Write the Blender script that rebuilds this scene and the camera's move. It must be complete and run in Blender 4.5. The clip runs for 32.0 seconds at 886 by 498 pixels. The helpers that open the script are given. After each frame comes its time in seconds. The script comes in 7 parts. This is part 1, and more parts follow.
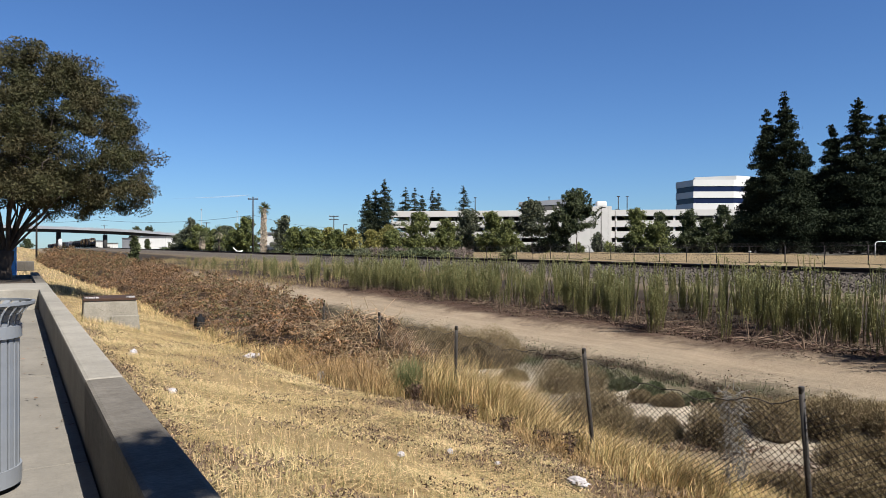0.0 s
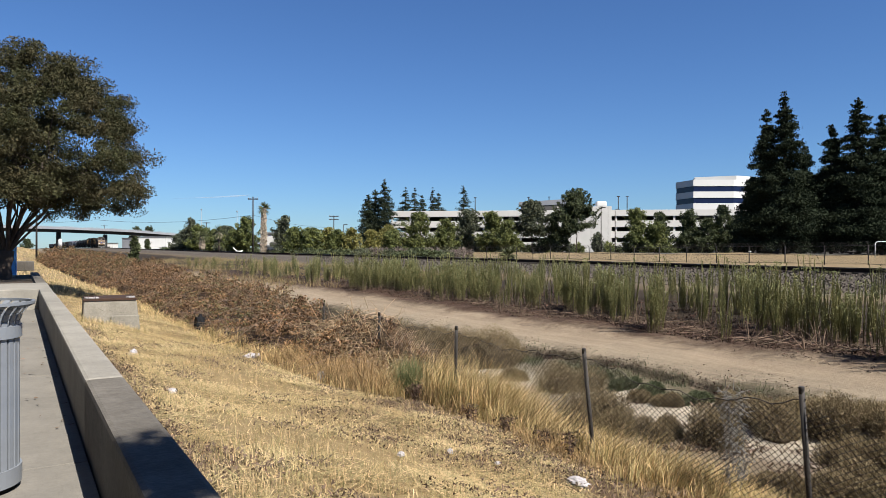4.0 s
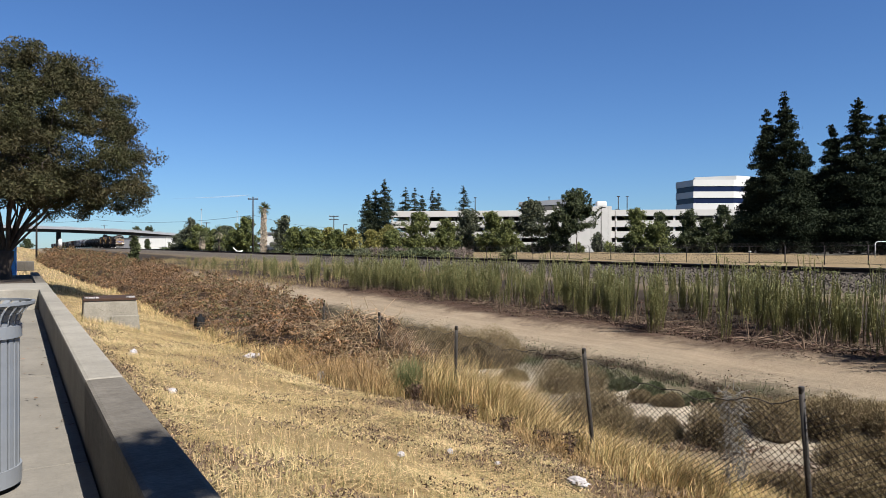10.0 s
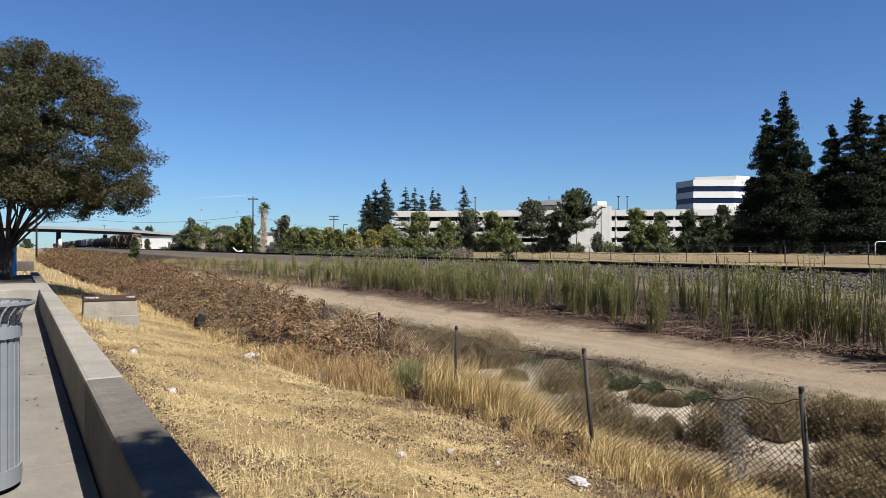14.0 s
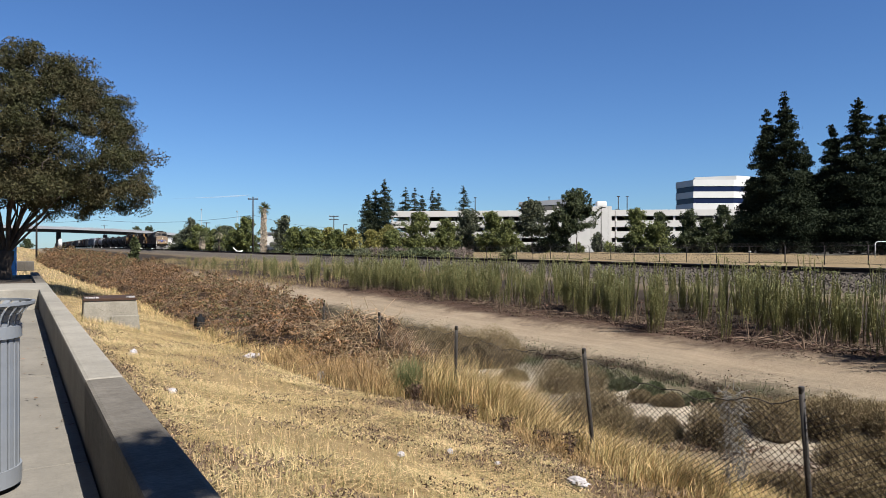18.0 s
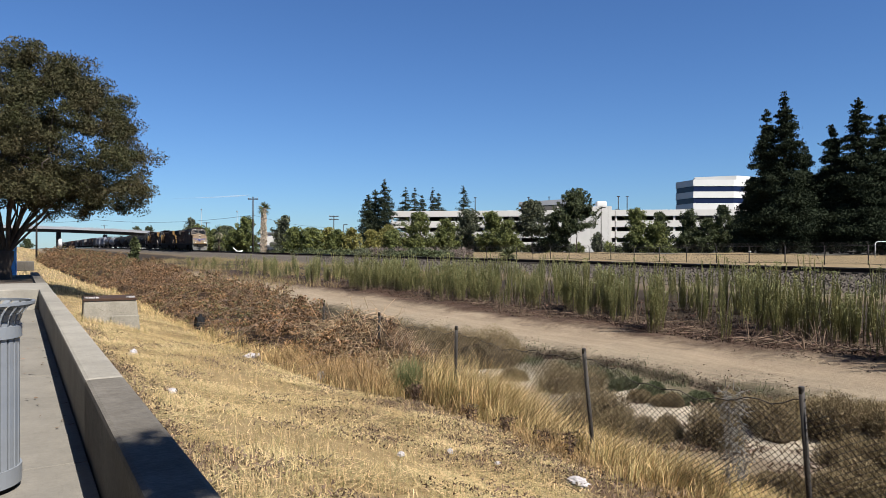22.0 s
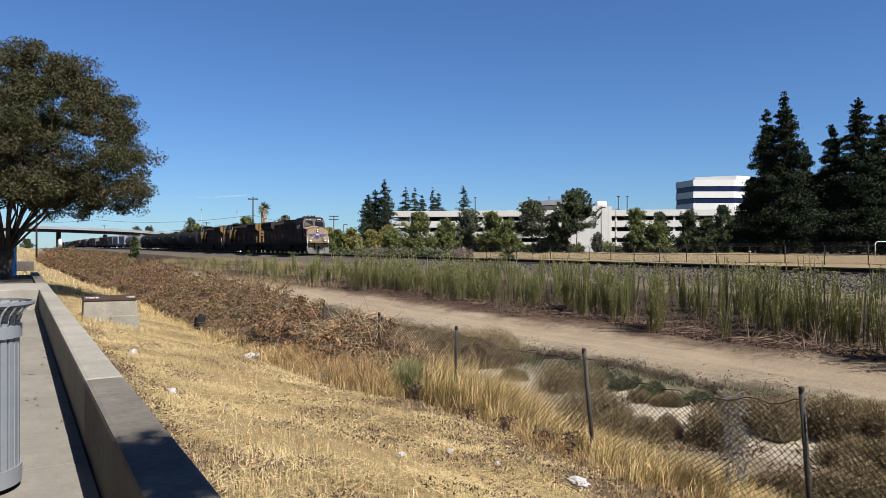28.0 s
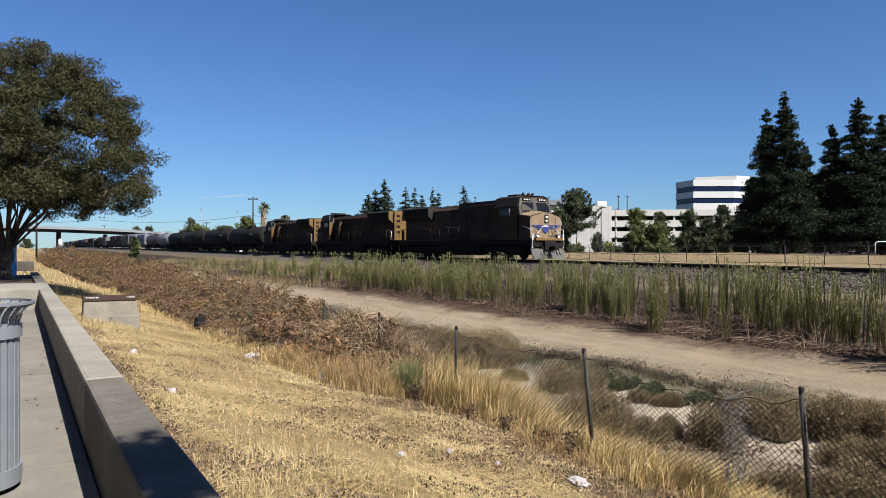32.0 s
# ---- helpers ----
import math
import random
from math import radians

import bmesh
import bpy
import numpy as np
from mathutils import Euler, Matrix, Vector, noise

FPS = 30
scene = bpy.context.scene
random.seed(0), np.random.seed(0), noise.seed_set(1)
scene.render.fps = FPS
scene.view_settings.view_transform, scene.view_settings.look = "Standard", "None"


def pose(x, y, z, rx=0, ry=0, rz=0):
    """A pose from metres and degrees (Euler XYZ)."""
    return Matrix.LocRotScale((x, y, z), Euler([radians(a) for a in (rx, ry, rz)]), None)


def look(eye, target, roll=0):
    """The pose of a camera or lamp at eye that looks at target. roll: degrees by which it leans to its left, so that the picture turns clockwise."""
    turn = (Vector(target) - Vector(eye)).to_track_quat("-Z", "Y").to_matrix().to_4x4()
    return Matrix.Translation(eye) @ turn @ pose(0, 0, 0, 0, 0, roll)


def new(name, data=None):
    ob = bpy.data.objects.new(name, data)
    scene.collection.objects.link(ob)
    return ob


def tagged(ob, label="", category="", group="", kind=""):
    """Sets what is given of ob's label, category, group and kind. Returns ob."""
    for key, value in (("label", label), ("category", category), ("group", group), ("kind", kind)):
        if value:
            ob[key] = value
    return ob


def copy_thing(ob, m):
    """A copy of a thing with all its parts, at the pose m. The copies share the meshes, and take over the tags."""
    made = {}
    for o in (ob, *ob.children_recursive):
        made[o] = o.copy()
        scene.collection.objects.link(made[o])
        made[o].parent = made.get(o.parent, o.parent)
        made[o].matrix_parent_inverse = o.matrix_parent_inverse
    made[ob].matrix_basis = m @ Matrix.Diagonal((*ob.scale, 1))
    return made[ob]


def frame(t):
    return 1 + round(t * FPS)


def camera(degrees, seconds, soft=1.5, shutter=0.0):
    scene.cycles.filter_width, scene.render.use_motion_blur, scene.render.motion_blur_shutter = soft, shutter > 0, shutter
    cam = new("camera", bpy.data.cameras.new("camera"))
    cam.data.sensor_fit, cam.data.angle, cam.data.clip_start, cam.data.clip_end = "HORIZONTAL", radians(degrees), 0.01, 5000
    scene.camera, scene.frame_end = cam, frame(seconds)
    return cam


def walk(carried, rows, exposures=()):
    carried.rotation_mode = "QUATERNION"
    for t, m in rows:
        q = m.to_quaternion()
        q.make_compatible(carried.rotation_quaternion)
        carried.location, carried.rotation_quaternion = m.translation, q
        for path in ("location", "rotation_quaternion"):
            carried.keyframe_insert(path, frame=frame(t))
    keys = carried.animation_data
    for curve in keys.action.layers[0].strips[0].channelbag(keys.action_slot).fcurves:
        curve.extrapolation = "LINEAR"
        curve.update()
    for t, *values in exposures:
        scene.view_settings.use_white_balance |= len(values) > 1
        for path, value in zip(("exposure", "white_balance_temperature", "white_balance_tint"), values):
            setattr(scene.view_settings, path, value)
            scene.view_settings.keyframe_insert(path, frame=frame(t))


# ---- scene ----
# The wall, the fence and the railway all run along Y; X points across them, from the path to the railway.
# z = 0 is the top of the concrete path.
EYE = 1.40
HEADING = 30.9
cam = camera(64.0, 32.0, soft=0.6)
stand = pose(0, 0, EYE, 90, 0, -HEADING)
walk(cam, [(0, stand), (32, stand)])

# ---- daylight ----
SUN_ELEVATION = radians(50)
SUN_WAY = Vector((0.25, -0.968, 0)).normalized()
world = bpy.data.worlds.new("world")
scene.world = world
world.use_nodes = True
wn = world.node_tree.nodes
sky = wn.new("ShaderNodeTexSky")
sky.sky_type = "NISHITA"
sky.sun_disc = False
sky.sun_elevation = SUN_ELEVATION
sky.sun_rotation = math.atan2(SUN_WAY.x, SUN_WAY.y)
sky.altitude = 10
sky.air_density = 1.0
sky.dust_density = 0.1
sky.ozone_density = 1.0
wn["Background"].inputs["Strength"].default_value = 0.05
clear = wn.new("ShaderNodeMix")
clear.data_type, clear.blend_type = "RGBA", "MULTIPLY"
clear.inputs["Factor"].default_value = 1.0
clear.inputs["B"].default_value = (0.388, 0.60, 0.93, 1)
world.node_tree.links.new(sky.outputs[0], clear.inputs["A"])
world.node_tree.links.new(clear.outputs["Result"], wn["Background"].inputs["Color"])
sun_data = bpy.data.lights.new("sun", "SUN")
sun_data.energy = 5.0
sun_data.angle = radians(0.53)
sun_data.color = (1.0, 0.955, 0.88)
sun = new("sun", sun_data)
towards = Vector((SUN_WAY.x * math.cos(SUN_ELEVATION), SUN_WAY.y * math.cos(SUN_ELEVATION), math.sin(SUN_ELEVATION)))
sun.matrix_world = look(towards * 50, (0, 0, 0))
scene.view_settings.exposure = 1.26

# ---- materials ----
def material(name, base, other=None, scale=4.0, rough=0.8, metal=0.0, bump=0.0, bump_scale=40.0, vary=0.0, pieces=0.0,
             stretch=(1, 1, 1), stain=0.0, through_light=0.0, gloss=0.3, hue=1.0, grain=0.0):
    """A surface with a grain and stains. vary: spread between joined bits; pieces: spread between objects."""
    m = bpy.data.materials.new(name)
    m.use_nodes = True
    n, l = m.node_tree.nodes, m.node_tree.links
    bsdf = n["Principled BSDF"]
    bsdf.inputs["Roughness"].default_value = rough
    bsdf.inputs["Metallic"].default_value = metal
    bsdf.inputs["Specular IOR Level"].default_value = gloss
    other = other or [c * 0.72 for c in base]
    co = n.new("ShaderNodeTexCoord")
    mp = n.new("ShaderNodeMapping")
    mp.inputs["Scale"].default_value = stretch
    l.new(co.outputs["Object"], mp.inputs[0])
    big = n.new("ShaderNodeTexNoise")
    big.inputs["Scale"].default_value = scale
    big.inputs["Detail"].default_value = 6
    big.inputs["Roughness"].default_value = 0.65
    l.new(mp.outputs[0], big.inputs["Vector"])
    ramp = n.new("ShaderNodeMapRange")
    ramp.inputs["From Min"].default_value, ramp.inputs["From Max"].default_value = 0.32, 0.68
    l.new(big.outputs["Fac"], ramp.inputs["Value"])
    mix = n.new("ShaderNodeMix")
    mix.data_type = "RGBA"
    mix.inputs["A"].default_value, mix.inputs["B"].default_value = (*base, 1), (*other, 1)
    l.new(ramp.outputs[0], mix.inputs["Factor"])
    last = mix.outputs["Result"]
    if stain:
        st = n.new("ShaderNodeTexNoise")
        st.inputs["Scale"].default_value = scale * 0.17
        st.inputs["Detail"].default_value = 4
        l.new(mp.outputs[0], st.inputs["Vector"])
        r2 = n.new("ShaderNodeMapRange")
        r2.inputs["From Min"].default_value, r2.inputs["From Max"].default_value = 0.45, 0.7
        r2.inputs["To Min"].default_value, r2.inputs["To Max"].default_value = 1.0, 1.0 - stain
        l.new(st.outputs["Fac"], r2.inputs["Value"])
        hs = n.new("ShaderNodeHueSaturation")
        l.new(r2.outputs[0], hs.inputs["Value"])
        l.new(last, hs.inputs["Color"])
        last = hs.outputs[0]
    if vary or pieces:
        hs = n.new("ShaderNodeHueSaturation")
        if vary:
            src = n.new("ShaderNodeNewGeometry").outputs["Random Per Island"]
        else:
            src = n.new("ShaderNodeObjectInfo").outputs["Random"]
        amount = vary or pieces
        r3 = n.new("ShaderNodeMapRange")
        r3.inputs["To Min"].default_value, r3.inputs["To Max"].default_value = 1 - amount, 1 + amount
        l.new(src, r3.inputs["Value"])
        l.new(r3.outputs[0], hs.inputs["Value"])
        r4 = n.new("ShaderNodeMapRange")
        r4.inputs["To Min"].default_value, r4.inputs["To Max"].default_value = 0.5 + 0.04 * amount * hue, 0.5 - 0.05 * amount * hue
        l.new(src, r4.inputs["Value"])
        l.new(r4.outputs[0], hs.inputs["Hue"])
        l.new(last, hs.inputs["Color"])
        last = hs.outputs[0]
    if grain:
        fine = n.new("ShaderNodeTexNoise")
        fine.inputs["Scale"].default_value, fine.inputs["Detail"].default_value, fine.inputs["Roughness"].default_value = 22, 8, 0.8
        l.new(co.outputs["Object"], fine.inputs["Vector"])
        r5 = n.new("ShaderNodeMapRange")
        r5.inputs["From Min"].default_value, r5.inputs["From Max"].default_value = 0.3, 0.7
        r5.inputs["To Min"].default_value, r5.inputs["To Max"].default_value = 1 - grain, 1 + grain
        l.new(fine.outputs["Fac"], r5.inputs["Value"])
        hs = n.new("ShaderNodeHueSaturation")
        l.new(r5.outputs[0], hs.inputs["Value"])
        l.new(last, hs.inputs["Color"])
        last = hs.outputs[0]
    l.new(last, bsdf.inputs["Base Color"])
    if bump:
        bn = n.new("ShaderNodeTexNoise")
        bn.inputs["Scale"].default_value = bump_scale
        bn.inputs["Detail"].default_value = 5
        l.new(mp.outputs[0], bn.inputs["Vector"])
        bp = n.new("ShaderNodeBump")
        bp.inputs["Strength"].default_value = bump
        bp.inputs["Distance"].default_value = 0.02
        l.new(bn.outputs["Fac"], bp.inputs["Height"])
        l.new(bp.outputs[0], bsdf.inputs["Normal"])
    if through_light:
        tr = n.new("ShaderNodeBsdfTranslucent")
        l.new(last, tr.inputs["Color"])
        ms = n.new("ShaderNodeMixShader")
        ms.inputs[0].default_value = through_light
        l.new(bsdf.outputs[0], ms.inputs[1])
        l.new(tr.outputs[0], ms.inputs[2])
        l.new(ms.outputs[0], n["Material Output"].inputs["Surface"])
    return m


def glow(name, colour, strength):
    m = bpy.data.materials.new(name)
    m.use_nodes = True
    b = m.node_tree.nodes["Principled BSDF"]
    b.inputs["Base Color"].default_value = (*colour, 1)
    b.inputs["Emission Color"].default_value = (*colour, 1)
    b.inputs["Emission Strength"].default_value = strength
    return m


def ground_material():
    """Bands of soil across the place, darkened for shade under plants, with ragged edges, plus grain and pebbles."""
    m = bpy.data.materials.new("ground_soils_and_shade")
    m.use_nodes = True
    n, l = m.node_tree.nodes, m.node_tree.links
    bsdf = n["Principled BSDF"]
    bsdf.inputs["Roughness"].default_value = 0.95
    bsdf.inputs["Specular IOR Level"].default_value = 0.15
    co = n.new("ShaderNodeTexCoord")
    sep = n.new("ShaderNodeSeparateXYZ")
    l.new(co.outputs["Object"], sep.inputs[0])

    def noise_at(scale, detail=5, rough=0.6):
        t = n.new("ShaderNodeTexNoise")
        t.inputs["Scale"].default_value, t.inputs["Detail"].default_value = scale, detail
        t.inputs["Roughness"].default_value = rough
        l.new(co.outputs["Object"], t.inputs["Vector"])
        return t.outputs["Fac"]

    def math_node(op, a, b):
        t = n.new("ShaderNodeMath")
        t.operation = op
        for i, v in enumerate((a, b)):
            if isinstance(v, (int, float)):
                t.inputs[i].default_value = v
            else:
                l.new(v, t.inputs[i])
        return t.outputs[0]

    ragged = math_node("ADD", math_node("MULTIPLY", math_node("SUBTRACT", noise_at(0.55, 7, 0.7), 0.5), 2.2), math_node("MULTIPLY", math_node("SUBTRACT", noise_at(3.2, 8, 0.8), 0.5), 1.5))
    across = math_node("MULTIPLY", math_node("ADD", math_node("ADD", sep.outputs["X"], 5.0), ragged), 0.01)
    ramp = n.new("ShaderNodeValToRGB")
    l.new(across, ramp.inputs[0])
    # bands below the brambles and weeds are darkened to carry their shade
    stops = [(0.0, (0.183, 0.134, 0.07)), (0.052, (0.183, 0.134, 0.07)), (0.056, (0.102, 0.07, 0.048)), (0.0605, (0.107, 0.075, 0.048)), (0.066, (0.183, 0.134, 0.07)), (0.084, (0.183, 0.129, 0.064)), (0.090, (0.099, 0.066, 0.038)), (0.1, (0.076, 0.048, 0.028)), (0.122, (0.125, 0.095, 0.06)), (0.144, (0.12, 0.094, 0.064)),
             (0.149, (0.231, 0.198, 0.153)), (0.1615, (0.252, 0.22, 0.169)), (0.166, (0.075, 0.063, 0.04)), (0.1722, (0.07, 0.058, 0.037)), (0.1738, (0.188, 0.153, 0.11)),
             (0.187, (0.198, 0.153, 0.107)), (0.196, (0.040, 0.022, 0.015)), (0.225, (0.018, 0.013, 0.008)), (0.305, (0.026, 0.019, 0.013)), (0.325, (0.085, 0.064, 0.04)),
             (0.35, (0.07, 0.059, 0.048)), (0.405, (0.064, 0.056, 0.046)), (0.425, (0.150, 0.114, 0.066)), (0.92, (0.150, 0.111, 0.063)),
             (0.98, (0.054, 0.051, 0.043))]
    el = ramp.color_ramp.elements
    for i, (p, c) in enumerate(stops):
        e = el[i] if i < 2 else el.new(p)
        e.position = p
        e.color = (*c, 1)
    hs = n.new("ShaderNodeHueSaturation")
    l.new(ramp.outputs[0], hs.inputs["Color"])
    along = n.new("ShaderNodeMapping")
    along.inputs["Scale"].default_value = (3.2, 0.13, 1)
    l.new(co.outputs["Object"], along.inputs[0])
    ruts = n.new("ShaderNodeTexNoise")
    ruts.inputs["Scale"].default_value, ruts.inputs["Detail"].default_value, ruts.inputs["Roughness"].default_value = 1.0, 7, 0.7
    l.new(along.outputs[0], ruts.inputs["Vector"])
    grain = math_node("ADD", math_node("MULTIPLY", noise_at(9, 8, 0.75), 0.7), math_node("ADD", math_node("MULTIPLY", noise_at(0.8, 4), 0.4), math_node("MULTIPLY", ruts.outputs["Fac"], 1.15)))
    l.new(math_node("SUBTRACT", grain, 0.12), hs.inputs["Value"])
    l.new(hs.outputs[0], bsdf.inputs["Base Color"])
    bp = n.new("ShaderNodeBump")
    bp.inputs["Strength"].default_value, bp.inputs["Distance"].default_value = 0.7, 0.05
    l.new(math_node("ADD", noise_at(14, 8, 0.75), math_node("MULTIPLY", ruts.outputs["Fac"], 1.5)), bp.inputs["Height"])
    l.new(bp.outputs[0], bsdf.inputs["Normal"])
    return m


M_GROUND = ground_material()
M_CONCRETE = material("path_concrete", (0.162, 0.148, 0.127), (0.13, 0.12, 0.104), 3.0, 0.85, bump=0.25, bump_scale=60, stain=0.25, grain=0.16)
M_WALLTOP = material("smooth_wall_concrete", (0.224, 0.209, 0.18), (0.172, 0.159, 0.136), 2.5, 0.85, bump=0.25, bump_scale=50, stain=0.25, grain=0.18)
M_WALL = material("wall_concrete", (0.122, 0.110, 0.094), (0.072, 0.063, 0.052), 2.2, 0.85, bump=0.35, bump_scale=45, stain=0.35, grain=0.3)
# dark surface of the unseen wall that holds back sky light
M_SKYBLOCK = material("dark_sky_blocker", (0.052, 0.042, 0.034), (0.039, 0.031, 0.026), 2.2, 0.9, bump=0.3)
M_BLOCK = material("weathered_concrete", (0.245, 0.224, 0.188), (0.188, 0.172, 0.141), 3.5, 0.9, bump=0.4, bump_scale=30, stain=0.3, grain=0.22)
M_RUST = material("rusty_steel", (0.056, 0.030, 0.019), (0.033, 0.020, 0.015), 6, 0.75, 0.3, bump=0.2)
M_BIN = material("grey_powder_coat", (0.188, 0.203, 0.224), (0.162, 0.174, 0.193), 5, 0.42, 0.2, bump=0.05, bump_scale=90)
M_BLACK = material("black_rubber", (0.012, 0.012, 0.013), None, 9, 0.85, gloss=0.1)
M_GALV = material("weathered_post_steel", (0.034, 0.031, 0.029), (0.028, 0.023, 0.021), 8, 0.7, 0.3, bump=0.1)
M_WIRE = material("weathered_wire", (0.052, 0.044, 0.039), (0.026, 0.021, 0.019), 6, 0.75, 0.2)
M_STRAW = material("dry_straw", (0.456, 0.375, 0.194), (0.326, 0.251, 0.115), 0.9, 0.8, vary=0.6, through_light=0.25)
M_TALL = material("tall_dry_grass", (0.511, 0.403, 0.189), (0.344, 0.251, 0.109), 0.8, 0.8, vary=0.5, through_light=0.2)
M_ROUGH = material("rough_olive_dry_grass", (0.31, 0.235, 0.115), (0.17, 0.14, 0.065), 0.8, 0.8, vary=0.35, through_light=0.3)
M_BRAMBLE = material("bramble_leaves", (0.20, 0.115, 0.052), (0.042, 0.026, 0.016), 1.6, 0.6, vary=0.6, through_light=0.06, gloss=0.25, hue=0.3)
# near-black colour that paints shade into the gaps of the bramble bank
M_BRAMBLEDARK = material("dark_bramble_shade", (0.034, 0.022, 0.015), (0.014, 0.010, 0.008), 9, 0.95, bump=0.8, bump_scale=14, gloss=0.05)
M_BRAMBLEGREEN = material("olive_bramble_leaves", (0.122, 0.113, 0.041), (0.063, 0.059, 0.023), 1.3, 0.55, vary=0.5, through_light=0.12)
M_CANE = material("dead_canes", (0.136, 0.099, 0.068), (0.083, 0.054, 0.037), 5, 0.85, vary=0.3)
M_DEADSTALK = material("dead_brown_stalks", (0.30, 0.20, 0.09), (0.16, 0.105, 0.05), 2.5, 0.85, vary=0.45, hue=0.4)
M_LITTER = material("red_brown_litter", (0.068, 0.041, 0.026), (0.034, 0.021, 0.014), 2.5, 0.9, vary=0.5)
M_GREYCANE = material("weathered_grey_canes", (0.34, 0.252, 0.15), (0.195, 0.138, 0.084), 5, 0.85, vary=0.3)
M_WEED = material("weed_green", (0.222, 0.212, 0.082), (0.118, 0.123, 0.047), 0.8, 0.7, vary=0.55, through_light=0.22)
M_WEEDTOP = material("weed_flower_heads", (0.20, 0.21, 0.085), (0.14, 0.15, 0.06), 1, 0.7, vary=0.3, through_light=0.25)
M_STEM = material("weed_stems", (0.156, 0.125, 0.068), (0.11, 0.089, 0.047), 3, 0.8, vary=0.3)
M_SHRUB = material("grey_olive_shrub", (0.198, 0.153, 0.088), (0.128, 0.103, 0.058), 1.4, 0.85, vary=0.25, through_light=0.08, gloss=0.1)
# dark colour of the lumps that shade the shrubs from within
M_SHRUBCORE = material("dark_shrub_shade", (0.072, 0.055, 0.034), (0.042, 0.032, 0.021), 14, 0.95, bump=0.8, bump_scale=30, gloss=0.05)
M_GREENSHRUB = material("green_ditch_weed", (0.08, 0.091, 0.044), (0.052, 0.063, 0.031), 1.4, 0.7, vary=0.35, through_light=0.25)
M_LEAF = material("street_tree_leaves", (0.037, 0.042, 0.016), (0.045, 0.037, 0.017), 0.8, 0.8, vary=0.45, through_light=0.15, gloss=0.2)
M_BARK = material("bark", (0.068, 0.052, 0.042), (0.037, 0.028, 0.024), 8, 0.9, bump=0.6, bump_scale=25, stretch=(1, 1, 0.3))
M_REDWOOD = material("redwood_needles", (0.022, 0.029, 0.0168), (0.0145, 0.0195, 0.0117), 0.4, 0.9, vary=0.35, through_light=0.1, gloss=0.04)
M_PINE = material("far_conifer", (0.028, 0.037, 0.021), (0.019, 0.025, 0.015), 0.4, 0.8, vary=0.4, through_light=0.1, gloss=0.08)
M_TREE_A = material("garden_tree_green", (0.107, 0.122, 0.034), (0.06, 0.073, 0.022), 0.4, 0.65, vary=0.4, through_light=0.25)
M_TREE_B = material("dark_tree_green", (0.052, 0.063, 0.024), (0.031, 0.042, 0.016), 0.4, 0.65, vary=0.4, through_light=0.2)
M_TREE_C = material("grey_green_tree", (0.08, 0.089, 0.052), (0.052, 0.06, 0.036), 0.4, 0.7, vary=0.4, through_light=0.2)
M_TREE_D = material("yellowing_tree", (0.183, 0.167, 0.044), (0.099, 0.099, 0.028), 0.4, 0.65, vary=0.4, through_light=0.25)
M_PALM = material("palm_frond", (0.075, 0.085, 0.032), (0.045, 0.052, 0.021), 2, 0.6, vary=0.35)
M_PALMSKIRT = material("dead_palm_fronds", (0.37, 0.316, 0.25), (0.268, 0.221, 0.167), 2, 0.9, vary=0.3)
M_PINK = material("pink_oleander_bloom", (0.156, 0.112, 0.107), (0.068, 0.065, 0.042), 2, 0.7, vary=0.3)
M_GARAGE = material("garage_concrete", (0.435, 0.42, 0.395), (0.39, 0.375, 0.35), 0.35, 0.8, stain=0.1)
# dark copy of the concrete: deck shade in the colour; also doors, joints
M_GARAGE_IN = material("garage_shade_and_trim", (0.083, 0.078, 0.073), None, 0.5, 0.9)
M_OFFICE = material("office_white_panels", (0.48, 0.475, 0.46), (0.44, 0.435, 0.42), 0.2, 0.6)
M_BLUEGLASS = material("dark_blue_glazing", (0.009, 0.015, 0.045), None, 0.3, 0.12, gloss=0.15)
M_RAIL = material("rail_steel", (0.026, 0.016, 0.011), (0.022, 0.014, 0.01), 3, 0.9, gloss=0.1)
M_RAILTOP = material("polished_rail", (0.219, 0.214, 0.209), None, 3, 0.3, 1.0)
M_TIE = material("timber_sleeper", (0.037, 0.028, 0.024), None, 3, 0.9, pieces=0.3)
M_STONE = material("ballast_stone", (0.08, 0.068, 0.057), (0.044, 0.037, 0.031), 3, 0.9, vary=0.5)
# darker than the deck: the shade beneath it is in the colour
M_GIRDER = material("shade_dark_girder", (0.03, 0.03, 0.031), (0.021, 0.021, 0.022), 0.3, 0.85)
M_BRIDGE = material("overpass_concrete", (0.205, 0.215, 0.235), (0.17, 0.18, 0.20), 0.3, 0.85, stain=0.2)
M_POLE = material("pole_timber", (0.028, 0.022, 0.019), None, 2, 0.9)
M_GREYMETAL = material("grey_painted_metal", (0.235, 0.24, 0.245), None, 2, 0.5, 0.3)
M_WHITE = material("white_paint", (0.494, 0.494, 0.481), (0.443, 0.443, 0.431), 0.5, 0.6)
M_PLASTIC = material("white_plastic_litter", (0.331, 0.313, 0.313), (0.239, 0.222, 0.222), 20, 0.5, bump=0.3)
M_BLUE = material("blue_sign_paint", (0.13, 0.42, 0.85), (0.11, 0.36, 0.75), 2, 0.5)
M_CLOD = material("crumbling_bank_soil", (0.172, 0.13, 0.086), (0.104, 0.078, 0.052), 5, 0.95, vary=0.45)
M_SOIL = material("planter_bark", (0.052, 0.037, 0.026), (0.031, 0.024, 0.016), 14, 0.95, bump=0.6)
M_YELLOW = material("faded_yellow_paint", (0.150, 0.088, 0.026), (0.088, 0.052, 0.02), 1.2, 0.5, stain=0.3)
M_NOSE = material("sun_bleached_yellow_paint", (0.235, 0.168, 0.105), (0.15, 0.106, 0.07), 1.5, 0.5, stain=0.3)
